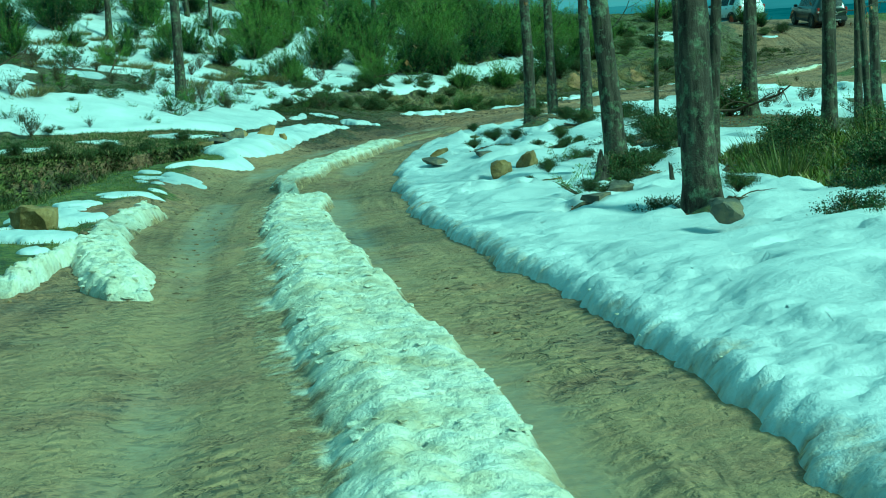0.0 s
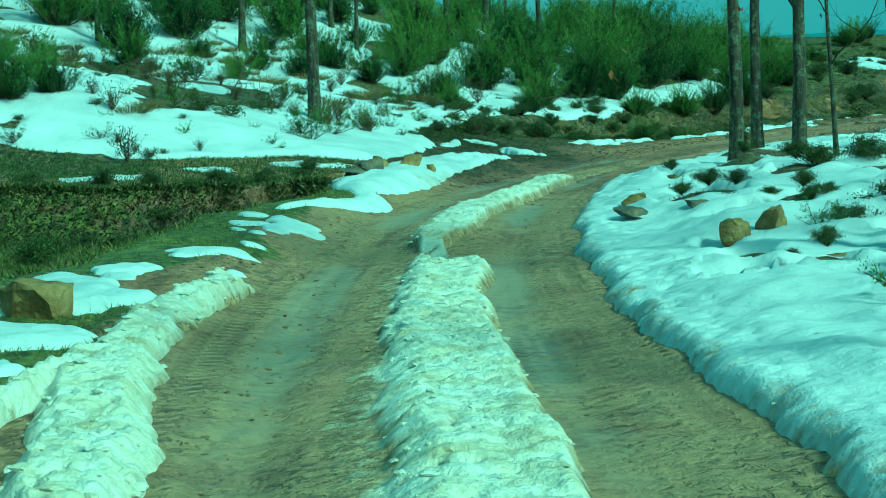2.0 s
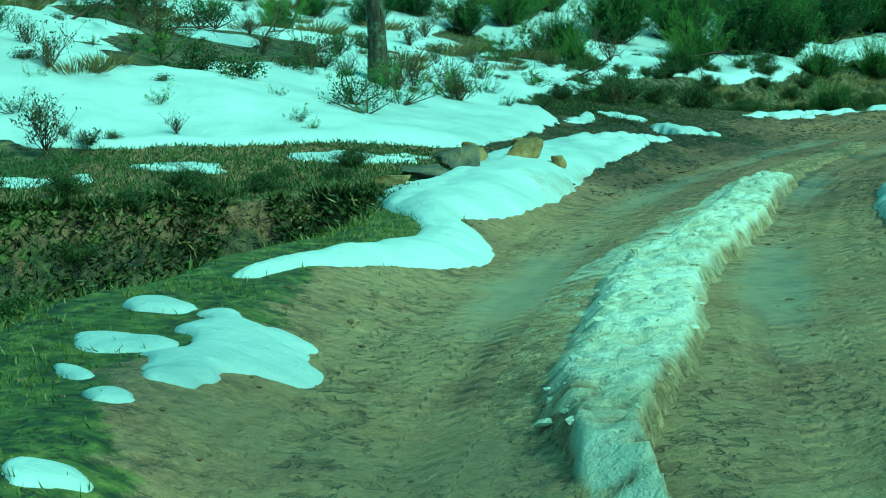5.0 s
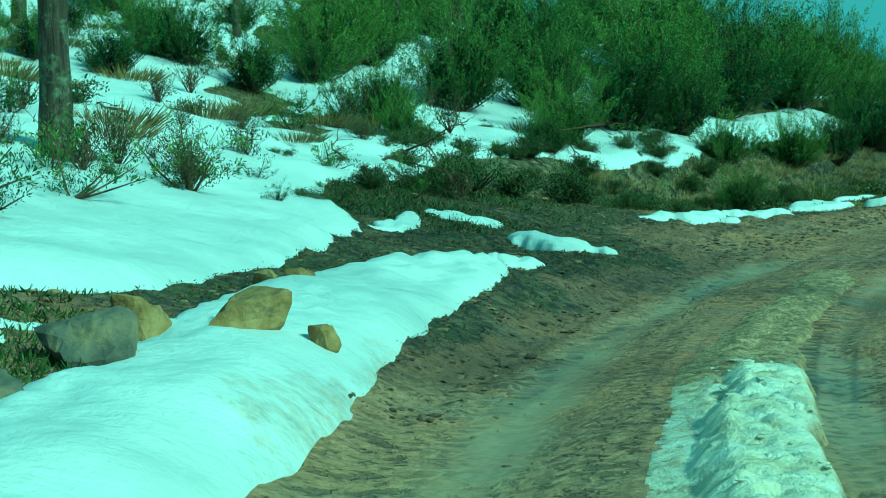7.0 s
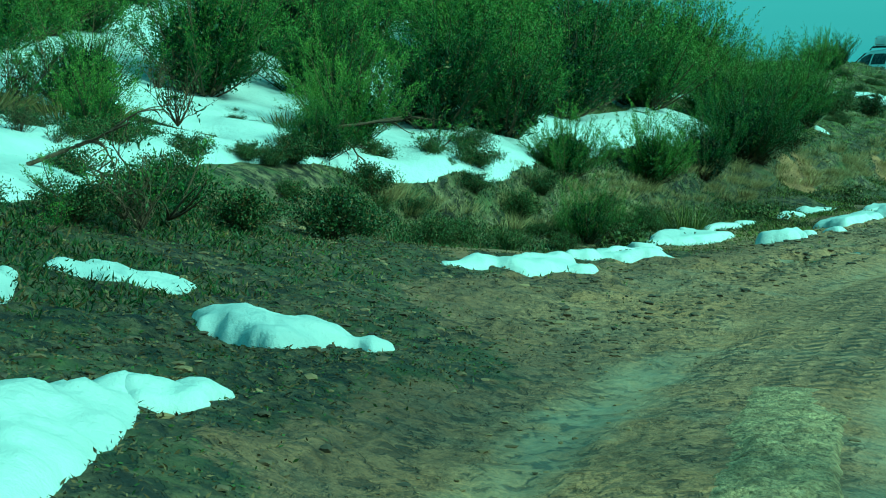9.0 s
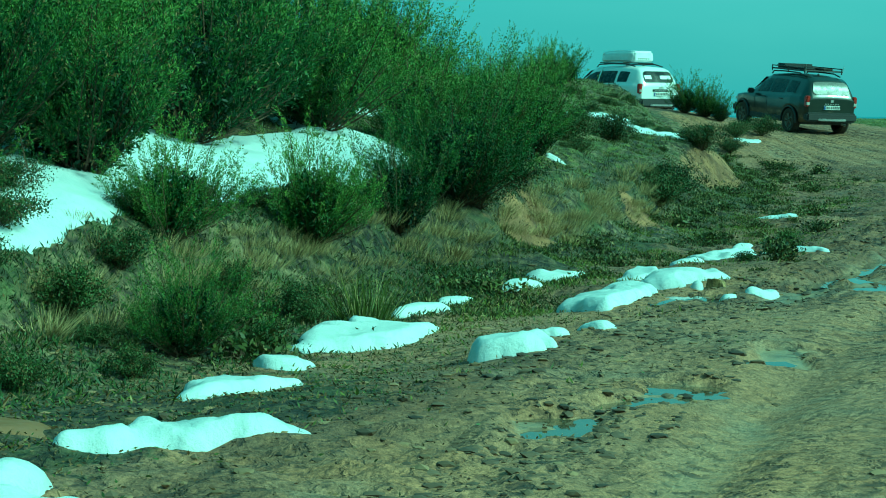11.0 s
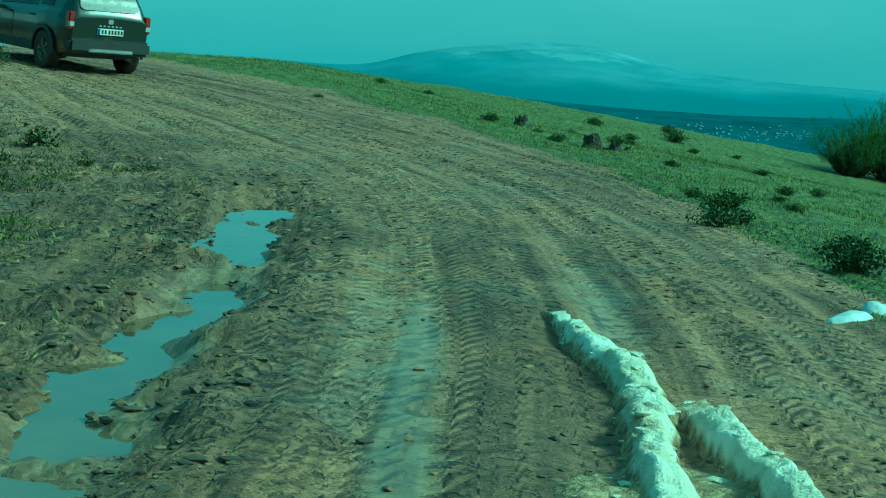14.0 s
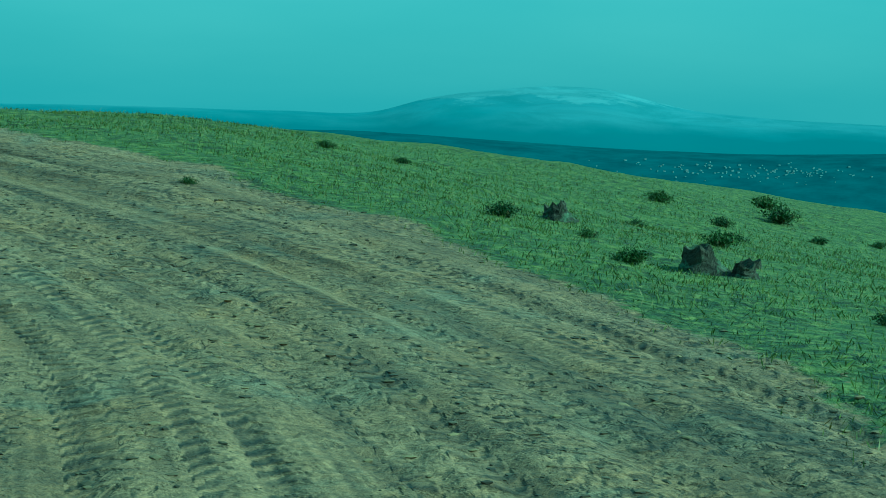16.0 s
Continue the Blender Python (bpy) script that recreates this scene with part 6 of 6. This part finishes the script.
    for k in range(6):
        part("lettering_bar", box_mesh("lettering_bar", (0.008, 0.045, 0.03), (-2.137 if paint is not WHITE_PAINT else -2.153, 0.2 - k * 0.08, 0.885 if paint is WHITE_PAINT else 0.87), SILVER, 0.002), root)
    va, fa = tube([(-2.0, -0.45, 0.30), (-2.2, -0.45, 0.29)], [0.03, 0.03], 10)
    part("exhaust_pipe", mesh_of("exhaust_pipe", va, fa, SILVER, True), root)
    part("shark_aerial", box_mesh("shark_aerial", (0.12, 0.04, 0.06), (-1.3, 0, 1.665), PLASTIC, 0.012, (0.5, 0.6)), root)
    return tagged(root, label, "car", group="cars of the convoy")


dark_car = sport_utility("sport_utility_car", BLACK_PAINT, 20.6, 94.6, 98, "muddy dark sport utility car with a loaded roof rack", ALLOY, (0.5, -4.2))
rack = new("rack")
rack.parent = dark_car
tagged(rack, "black roof rack with strapped gear")
rk = Heap()
for yy_ in np.linspace(-0.6, 0.6, 2):
    rk.add(*tube([(-1.55, yy_, 1.76), (0.25, yy_, 1.76)], [0.022, 0.022], 6))
    rk.add(*tube([(-1.55, yy_, 1.84), (0.25, yy_, 1.84)], [0.015, 0.015], 6))
for xx_ in np.linspace(-1.55, 0.25, 9):
    rk.add(*tube([(xx_, -0.62, 1.76), (xx_, 0.62, 1.76)], [0.018, 0.018], 6))
for xx_ in (-1.55, -0.65, 0.25):
    for yy_ in (-0.6, 0.6):
        rk.add(*tube([(xx_, yy_, 1.68), (xx_, yy_, 1.86)], [0.018, 0.018], 6))
rack_me = rk.mesh("rack_frame", PLASTIC, True)
part("rack_frame", rack_me, dark_car, "black tubular rack")
bpy.data.objects.remove(rack)
part("roof_tent_roll", box_mesh("roof_tent_roll", (0.5, 1.0, 0.14), (0.0, 0, 1.84), PLASTIC, 0.05), dark_car, "dark strapped bundle")
part("recovery_board", box_mesh("recovery_board", (1.15, 0.32, 0.05), (-0.75, -0.3, 1.81), RUBBER, 0.015), dark_car, "muddy recovery board")
part("recovery_board", box_mesh("recovery_board", (1.15, 0.32, 0.05), (-0.75, 0.28, 1.81), PLASTIC, 0.015), dark_car)
for side in (-1, 1):
    part("aerial", mesh_of("aerial", *tube([(-1.6, side * 0.6, 1.74), (-1.62, side * 0.62, 1.95)], [0.008, 0.005], 5), SILVER), dark_car)

white_car = sport_utility("sport_utility_car", WHITE_PAINT, 17.0, 100.2, 112, "white sport utility car with a white roof box beyond the crest", RED_RIM, (-0.8, -1.0))
bm = bmesh.new()
bmesh.ops.create_cube(bm, size=1)
bmesh.ops.subdivide_edges(bm, edges=bm.edges[:], cuts=5, use_grid_fill=True)
for v in bm.verts:
    p = v.co * 2
    nose = 1 - 0.22 * max(0, p.x) ** 3
    v.co = Vector((p.x * 0.85, p.y * 0.42 * nose * (1 - 0.10 * max(0, p.z)), 1.94 + p.z * 0.18 * (1 - 0.35 * max(0, p.x) ** 2 * (p.z > 0) - 0.12 * max(0, -p.x) ** 3 * (p.z > 0)))) + Vector((-0.45, 0, 0))
bmesh.ops.bevel(bm, geom=[e for e in bm.edges if e.calc_face_angle(0) > 0.9], offset=0.05, segments=3, affect="EDGES")
box_me = bpy.data.meshes.new("roof_box")
bm.to_mesh(box_me)
bm.free()
box_me.polygons.foreach_set("use_smooth", np.ones(len(box_me.polygons), bool))
box_me.materials.append(BOX_WHITE)
rbox = part("roof_box", box_me, white_car, "white plastic roof box")
for k in range(6):
    part("lettering_bar", box_mesh("lettering_bar", (0.006, 0.05, 0.035), (-1.30, 0.2 - k * 0.08, 1.86), PLASTIC, 0.002), rbox)
for xx_ in (-1.05, 0.1):
    part("cross_bar", box_mesh("cross_bar", (0.08, 1.2, 0.035), (xx_, 0, 1.73), PLASTIC, 0.012), white_car)
for k, (ya, yb, za, zb) in enumerate(((0.28, 0.55, 1.15, 1.40), (-0.5, -0.08, 1.2, 1.36))):
    sticker = box_mesh("window_sticker", (0.004, yb - ya, 0.12), (0, 0, 0), BOX_WHITE, 0.001)
    part("window_sticker", sticker, white_car, "white sticker", pose(-2.065 + 0.05, (ya + yb) / 2, 1.29, 0, 25, 0))


# ---- distance ----
def far_material():
    k = Nodes("far_mountain", 1.0, spec=0.0)
    big = k.noise(0.0016, 6, 0.6)
    snowy = k.ramp(k.math("ADD", k.math("MULTIPLY", k.height(), 0.006), k.noise(0.006, 6, 0.7, stretch=(1, 1, 4))), (0.92, 0.0), (1.12, 0.34))
    # aerial haze is painted into the bluish base colours
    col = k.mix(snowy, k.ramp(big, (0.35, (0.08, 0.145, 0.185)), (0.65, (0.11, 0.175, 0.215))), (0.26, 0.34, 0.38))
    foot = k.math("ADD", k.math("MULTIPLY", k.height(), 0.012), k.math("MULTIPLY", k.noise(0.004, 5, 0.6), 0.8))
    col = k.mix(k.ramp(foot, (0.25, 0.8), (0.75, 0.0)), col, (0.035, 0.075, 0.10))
    # a faint blue glow adds to the painted haze
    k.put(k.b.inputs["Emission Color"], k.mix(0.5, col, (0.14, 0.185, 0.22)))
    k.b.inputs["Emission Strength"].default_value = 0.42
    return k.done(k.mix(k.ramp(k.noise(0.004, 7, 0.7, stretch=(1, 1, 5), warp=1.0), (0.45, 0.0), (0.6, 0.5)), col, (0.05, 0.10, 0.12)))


def woods_material():
    k = Nodes("far_woods", 1.0, spec=0.0)
    # dark woods, tinted blue and faintly glowing to stand in for haze
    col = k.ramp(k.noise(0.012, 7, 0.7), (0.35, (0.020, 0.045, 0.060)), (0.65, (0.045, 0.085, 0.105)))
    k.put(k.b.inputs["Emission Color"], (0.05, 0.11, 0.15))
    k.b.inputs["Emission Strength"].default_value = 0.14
    return k.done(col)


def far_range(name, dist, depth, profile, base, seed, label, rough, material):
    """A range of hills on an arc round the hilltop. profile: bearing right of +y in degrees, and rise in degrees."""
    az = np.radians(np.linspace(-30, 95, 420))
    rows = np.linspace(0, 1, 16)
    a, t = np.meshgrid(az, rows)
    top = dist * np.tan(np.radians(curve(np.degrees(az), profile)))[None] - base
    r = dist - depth * 0.5 + depth * t
    x, y = 17 + r * np.sin(a), 74 + r * np.cos(a)
    z = base + top * np.sin(np.clip(t * 1.0, 0, 1) * math.pi / 2) ** 0.9 * (1 + rough * (1 - t) * fbm(x, y, 500, 4, seed)) + rough * 14 * fbm(x, y, 180, 3, seed + 1)
    ob = sheet(name, x, y, z, np.ones(x.shape, bool), material, [])
    return tagged(ob, label, "mountain", kind="structure")


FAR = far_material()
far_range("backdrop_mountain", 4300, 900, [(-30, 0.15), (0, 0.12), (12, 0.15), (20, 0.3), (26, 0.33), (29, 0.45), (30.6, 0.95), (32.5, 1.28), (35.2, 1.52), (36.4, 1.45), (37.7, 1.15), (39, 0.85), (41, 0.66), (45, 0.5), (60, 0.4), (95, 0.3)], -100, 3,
          "blue mountain with painted haze and faint snow streaks", 0.10, FAR)
HILLS = [(-30, -0.3), (0, -0.3), (15, -0.3), (24, -0.3), (30, -0.35), (36, -0.6), (41, -0.66), (46, -0.45), (52, -0.3), (60, -0.2), (95, -0.2)]
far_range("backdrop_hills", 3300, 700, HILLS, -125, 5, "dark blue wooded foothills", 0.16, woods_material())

# white walls and tiled roofs, greyed and blued in colour for haze
HAZED_WALL = plain("far_plaster", (0.24, 0.29, 0.31), 0.9)
HAZED_ROOF = plain("far_roof", (0.10, 0.11, 0.115), 0.9)
rng = np.random.RandomState(5)
town = Heap()
roofs = Heap()
for k in range(210):
    az_, up_ = radians((42.5, 47.5, 39.5)[k % 3] + (1.0, 0.8, 1.3)[k % 3] * rng.randn()), 0.42 + 0.07 * rng.randn()
    r_ = 2950 + 700 * up_
    hx, hy = 17 + r_ * math.sin(az_), 74 + r_ * math.cos(az_)
    rise_ = math.tan(radians(float(curve(math.degrees(az_), HILLS)))) * 3300 + 125
    hz, w_, h_ = -125 + rise_ * math.sin(up_ * math.pi / 2) ** 0.9 + 2, 1.3 + 2.0 * rng.rand() ** 2, 1.2 + 1.2 * rng.rand()
    v = [(hx + a * w_, hy + b * w_ * 0.7, hz + c * h_) for c in (0, 1) for a, b in ((-1, -1), (1, -1), (1, 1), (-1, 1))]
    town.add(v, [(0, 1, 5, 4), (1, 2, 6, 5), (2, 3, 7, 6), (3, 0, 4, 7)])
    ridge = [(hx - w_, hy, hz + h_ * 1.35), (hx + w_, hy, hz + h_ * 1.35)]
    vv = v[4:] + ridge
    roofs.add(vv, [(0, 1, 5, 4), (2, 3, 4, 5)])
    town.add([v[4], v[7], ridge[0], v[5], v[6], ridge[1]], [(0, 1, 2), (3, 4, 5)])
tagged(new("far_village_houses", town.mesh("far_village_houses", HAZED_WALL)), "tiny white houses, haze-blue in colour, across the far valley", "village", kind="stuff")
tagged(new("far_village_roofs", roofs.mesh("far_village_roofs", HAZED_ROOF)), "tiny roofs greyed by painted haze in the far valley", "village", kind="stuff")


# ---- dead wood ----
def dead_branch(x, y, length, turn, seed, label="forked dead branch lying on the snow", lift=0.12):
    rng = np.random.RandomState(seed)
    root = new("dead_branch")

    def grow(p, way, length, r, depth):
        q = [p]
        for _ in range(5):
            way = unit(way + rng.randn(3) * (0.25, 0.25, 0.12))
            q.append(q[-1] + way * length / 5)
        part("twig" if depth else "stem", mesh_of("twig", *tube(q, np.linspace(r, r * 0.4, 6), 5, 0.1, rng), TWIG, True), root)
        if depth < 2:
            for k in (2, 3, 4):
                grow(q[k], unit(way + rng.randn(3) * (0.8, 0.8, 0.5)), length * 0.5, r * 0.55, depth + 1)

    grow(np.zeros(3), unit(np.array([math.cos(radians(turn)), math.sin(radians(turn)), 0.25])), length, 0.022 * length, 0)
    root.matrix_basis = pose(x, y, float(land(x, y)) + lift)
    return tagged(root, label, "branch", group="dead branches on the ground")



for k, (x, y, length, turn) in enumerate(((-4.6, 50.2, 0.8, 100), (-4.2, 50.8, 0.9, 10), (-2.6, 56.6, 1.3, 20), (-8.6, 46.4, 1.0, 70), (-9.8, 45.2, 0.8, 20), (-6.9, 49.2, 0.9, 160), (-11, 44.6, 1.1, 40), (4.9, 30.6, 1.5, -15), (2.4, 14.2, 0.4, 80), (-3.2, 52.0, 0.9, 200))):
    dead_branch(x, y, length, turn, 200 + k)


def stump(x, y, r, h, seed, label, lift=0.0):
    """A short broken trunk with a splintered top."""
    rng = np.random.RandomState(seed)
    n, m = 14, 9
    v, f = [], []
    jag = rng.rand(n)
    for j in range(m):
        t = j / (m - 1)
        for k in range(n):
            a = 2 * math.pi * k / n
            rr = r * (1 - 0.35 * t) * (1 + 0.5 * math.exp(-t * 6)) * (1 + 0.2 * (rng.rand() - 0.5))
            v.append((rr * math.cos(a), rr * math.sin(a), h * t * (0.7 + 0.35 * jag[k] if j > 3 else 1.0)))
    for j in range(m - 1):
        for k in range(n):
            f.append((j * n + k, j * n + (k + 1) % n, (j + 1) * n + (k + 1) % n, (j + 1) * n + k))
    v.append((0, 0, h * 0.5))
    f += [((m - 1) * n + k, (m - 1) * n + (k + 1) % n, m * n) for k in range(n)]
    ob = new("tree_stump", mesh_of("tree_stump", v, f, BARK))
    ob.matrix_basis = pose(x, y, float(land(x, y)) - 0.05 + lift, 8, 6, seed * 40)
    return tagged(ob, label, "stump", group="stumps")


stump(1.78, 19.4, 0.09, 0.40, 3, "charred black splintered stump standing in snow", 0.12)
stump(2.35, 17.8, 0.03, 0.30, 4, "thin black broken stem in snow", 0.12)
stump(28.4, 90.2, 0.17, 0.26, 5, "dark broken stump on green grass")
stump(27.3, 86.4, 0.2, 0.30, 6, "grey weathered stump on green grass")
stump(27.55, 86.1, 0.13, 0.2, 7, "grey weathered stump on green grass")
stump(28.8, 87.4, 0.08, 0.14, 8, "small dark stump on green grass")


# ---- loose stuff on the ground ----
def scatter(count, y0, y1, d0, d1, seed, chance=None):
    rng = np.random.RandomState(seed)
    y = y0 + (y1 - y0) * rng.rand(count)
    d = d0 + (d1 - d0) * rng.rand(count)
    x = curve(y, TRACK_X) + d
    if chance is not None:
        keep = rng.rand(count) < chance(x, y, d)
        x, y, d = x[keep], y[keep], d[keep]
    return x, y, land(x, y), rng


def grass_cover(name, count, y0, y1, d0, d1, seed, label, tall, material, chance=None, flat=0.0):
    x, y, z, rng = scatter(count, y0, y1, d0, d1, seed, chance)
    n = len(x)
    h = Heap()
    way = unit(rng.randn(n, 3) * (0.5, 0.5, 0.2) * (1 + flat) + (0, 0, 0.8 * (1 - flat)))
    h.blades(np.stack([x, y, z - 0.005 + 0.012 * flat], -1), way, unit(np.cross(way, rng.randn(n, 3))), tall * (0.5 + rng.rand(n)), tall * (0.14 + 0.3 * flat) * (0.6 + 0.8 * rng.rand(n)))
    return tagged(new(name, h.mesh(name, material)), label, "grass", kind="stuff")


grass_cover("field_grass", 170000, 66, 101, 2.2, 22, 61, "short wet green grass on the hilltop", 0.055, GRASSLEAF, lambda x, y, d: grassy(x, y) * (0.35 + 0.65 * (fbm(x, y, 1.5, 3, 2) > -0.15)) * step(24, 6, d))
grass_cover("verge_grass", 100000, 17, 37, -8, -1.6, 62, "short green grass on the wet verge", 0.042, GRASSLEAF, lambda x, y, d: grassy(x, y) * (0.12 + 0.88 * (fbm(x, y, 0.8, 4, 4) > 0.05)))
grass_cover("bank_grass", 150000, 56, 92, -14, -6.3, 63, "rough olive scrub and grass on the bank", 0.06, SCRUB, lambda x, y, d: (0.35 + 0.65 * (fbm(x, y, 0.9, 3, 6) > -0.1)) * (hill_snow(x, y) < 0) * (1 - 0.85 * bare(x, y)), 0.1)
grass_cover("leaf_litter", 160000, 35, 63, -6.8, -1.5, 64, "wet brown leaf litter on the bank", 0.026, foliage_material("litter_leaf", (0.04, 0.028, 0.012), (0.25, 0.175, 0.08), (0.08, 0.11, 0.025), 0.25), lambda x, y, d: littered(x, y) * 0.9 + 0.05, 0.75)
grass_cover("tree_litter", 26000, 12, 50, 2.0, 9, 65, "brown oak leaves under the trees", 0.04, DEADLEAF, lambda x, y, d: 0.15 + 0.85 * (rim(HOLES, x, y, 0.6, 0.9) > -0.25), 0.75)
grass_cover("ground_cover", 170000, 39, 64, -9.0, -3.4, 67, "dark green creeping ground cover with dead stems", 0.055, DARKLEAF, lambda x, y, d: np.clip(step(4.6, 6.6, -d + 2.2 * step(53, 48, y)) * (hill_snow(x, y) < 0) * (fbm(x, y, 1.6, 3, 5) > -0.16) * step(9, 7, -d), 0, 1), 0.2)
grass_cover("ground_cover", 60000, 46, 64, -8.5, -2.0, 68, "olive grass and straw between the bushes", 0.045, GRASSLEAF, lambda x, y, d: 0.25 * (fbm(x, y, 1.2, 3, 1) > 0.1) * (hill_snow(x, y) < 0) * step(1.8, 4.4, -d), 0.3)
grass_cover("ledge_cover", 42000, 33.5, 39.0, -9.0, -2.4, 69, "dark green creeping plants over the earth wall", 0.06, GREENLEAF, lambda x, y, d: ((wall_line(x, y) < 0.05) + 0.45 * (wall_line(x, y) < 0.6)) * (hill_snow(x, y) < 0) * (fbm(x, y, 1.4, 3, 2) > -0.35) * step(2.3, 3.0, -d), 0.1)
grass_cover("gully_weeds", 110000, 21, 35.4, -10.5, -2.0, 70, "dark green weeds on the slope of the washed-out gully", 0.085, SCRUB, lambda x, y, d: (gully(x, y) > 0.04) * (0.35 + 0.65 * (fbm(x, y, 1.1, 3, 4) > -0.2)), 0.1)
grass_cover("mound_grass", 40000, 11, 28, 3.6, 10.5, 79, "long olive grass on the heathy mound under the oaks", 0.13, GRASSLEAF, lambda x, y, d: (rim(HOLES[:1], x, y, 0.5, 0.8) > 0.02) * (fbm(x, y, 0.9, 3, 2) > -0.3), 0.1)
grass_cover("wall_weeds", 190000, 31.5, 36.0, -9.5, -2.4, 80, "dark weeds hanging down the earth wall", 0.10, SCRUB, lambda x, y, d: (np.abs(wall_line(x, y) - 0.12) < 0.3) * (fbm(x, y, 0.8, 3, 6) > -0.22), 0.35)
grass_cover("ditch_weeds", 110000, 59, 84, -6.8, -2.5, 66, "trampled green weeds beside the wet ditch", 0.05, GRASSLEAF, lambda x, y, d: (fbm(x, y, 1.0, 4, 3) > 0.10) * (0.12 + 0.88 * step(3.3, 5.2, -d)), 0.15)
grass_cover("bank_weeds", 110000, 61, 86, -7.4, -3.4, 81, "dark matted weeds at the foot of the bank", 0.055, SCRUB, lambda x, y, d: (fbm(x, y, 0.8, 4, 8) > 0.0) * step(3.4, 5.4, -d) * (1 - 0.9 * bare(x, y)), 0.25)

CLOD_MATERIAL = Nodes("clod", 0.8)
CLOD = CLOD_MATERIAL.done(CLOD_MATERIAL.ramp(CLOD_MATERIAL.island(), (0.0, (0.07, 0.048, 0.025)), (1.0, (0.26, 0.18, 0.09))))


def lumps(name, count, y0, y1, d0, d1, size, material, label, seed, chance=None, top=None, flat=0.45):
    """Small irregular lumps, four-sided double pyramids."""
    x, y, z, rng = scatter(count, y0, y1, d0, d1, seed, chance)
    if top is not None:
        z = z + np.maximum(top(x, y), 0)
    n = len(x)
    s = size * (0.3 + rng.rand(n) ** 3 * 1.5)
    bm = bmesh.new()
    bmesh.ops.create_icosphere(bm, subdivisions=1, radius=1)
    ring = np.array([tuple(p.co) for p in bm.verts])
    f = np.array([[p.index for p in q.verts] for q in bm.faces])
    bm.free()
    v = ring[None] * s[:, None, None] * (0.7 + 0.6 * rng.rand(n, len(ring), 1)) * (0.6 + 0.8 * rng.rand(n, 1, 3)) * (1.25, 1.25, flat)
    v = v + np.stack([x, y, z + s * 0.15 * flat], -1)[:, None]
    faces = (np.arange(n)[:, None, None] * len(ring) + f[None]).reshape(-1, 3)
    me = mesh_of(name, v.reshape(-1, 3), faces.tolist(), material, False)
    return tagged(new(name, me), label, "clods", kind="stuff")


lumps("mud_clods", 26000, 8, 92, -5.5, 4.5, 0.015, CLOD, "small brown mud clods on the track", 71, lambda x, y, d: 0.1 + 0.9 * ((vnoise(wobbled(d, y), y * 0.05, 0.42, 6) + 0.5 * vnoise(x, y, 1.3, 4)) > 0.15))
lumps("verge_clods", 5000, 36, 84, -7.0, -1.6, 0.022, CLOD, "wet earth clods on the verge", 72, lambda x, y, d: 0.2 + 0.8 * (fbm(x, y, 1.1, 3, 5) > 0.1))
lumps("snow_crumbs", 1100, 12, 24, -2.5, -0.9, 0.024, SLUSH, "loose crumbs of snow beside the rut", 74, lambda x, y, d: (left_ridge(x, y) > 0.0) * 0.9, left_ridge)
lumps("snow_crumbs", 400, 65, 70, 0.1, 1.7, 0.02, SLUSH, "loose lumps of dirty snow", 75, lambda x, y, d: (far_ridge(x, y) > 0.02) * 0.9, far_ridge)
lumps("snow_crumbs", 3000, 6, 40, -0.6, 0.9, 0.02, SLUSH, "broken crumbs of snow on the ridge between the ruts", 73, lambda x, y, d: (middle_ridge(x, y) > 0.045) * 0.8, middle_ridge)
lumps("snow_crumbs", 2500, 4, 48, 1.2, 2.0, 0.009, SLUSH, "crumbs of muddy snow along the bank's edge", 76, lambda x, y, d: 0.3 * (np.abs(right_bank(x, y) - 0.05) < 0.04), right_bank)
DARK_MATERIAL = Nodes("dark_clod", 0.7)
DARK_CLOD = DARK_MATERIAL.done(DARK_MATERIAL.ramp(DARK_MATERIAL.island(), (0.0, (0.035, 0.024, 0.014)), (1.0, (0.13, 0.09, 0.05))))
lumps("churned_mud", 12000, 38, 80, -3.2, -1.1, 0.021, DARK_CLOD, "dark wet churned mud beside the track", 77, lambda x, y, d: 0.15 + 0.85 * (fbm(x, y, 0.9, 4, 6) > 0.0))
lumps("churned_mud", 18000, 60, 96, -4.5, 4.0, 0.014, DARK_CLOD, "dark crumbs of mud in the tyre tracks", 78, lambda x, y, d: 0.1 + 0.9 * (vnoise(d, 0 * d, 0.35, 2) > 0.2))
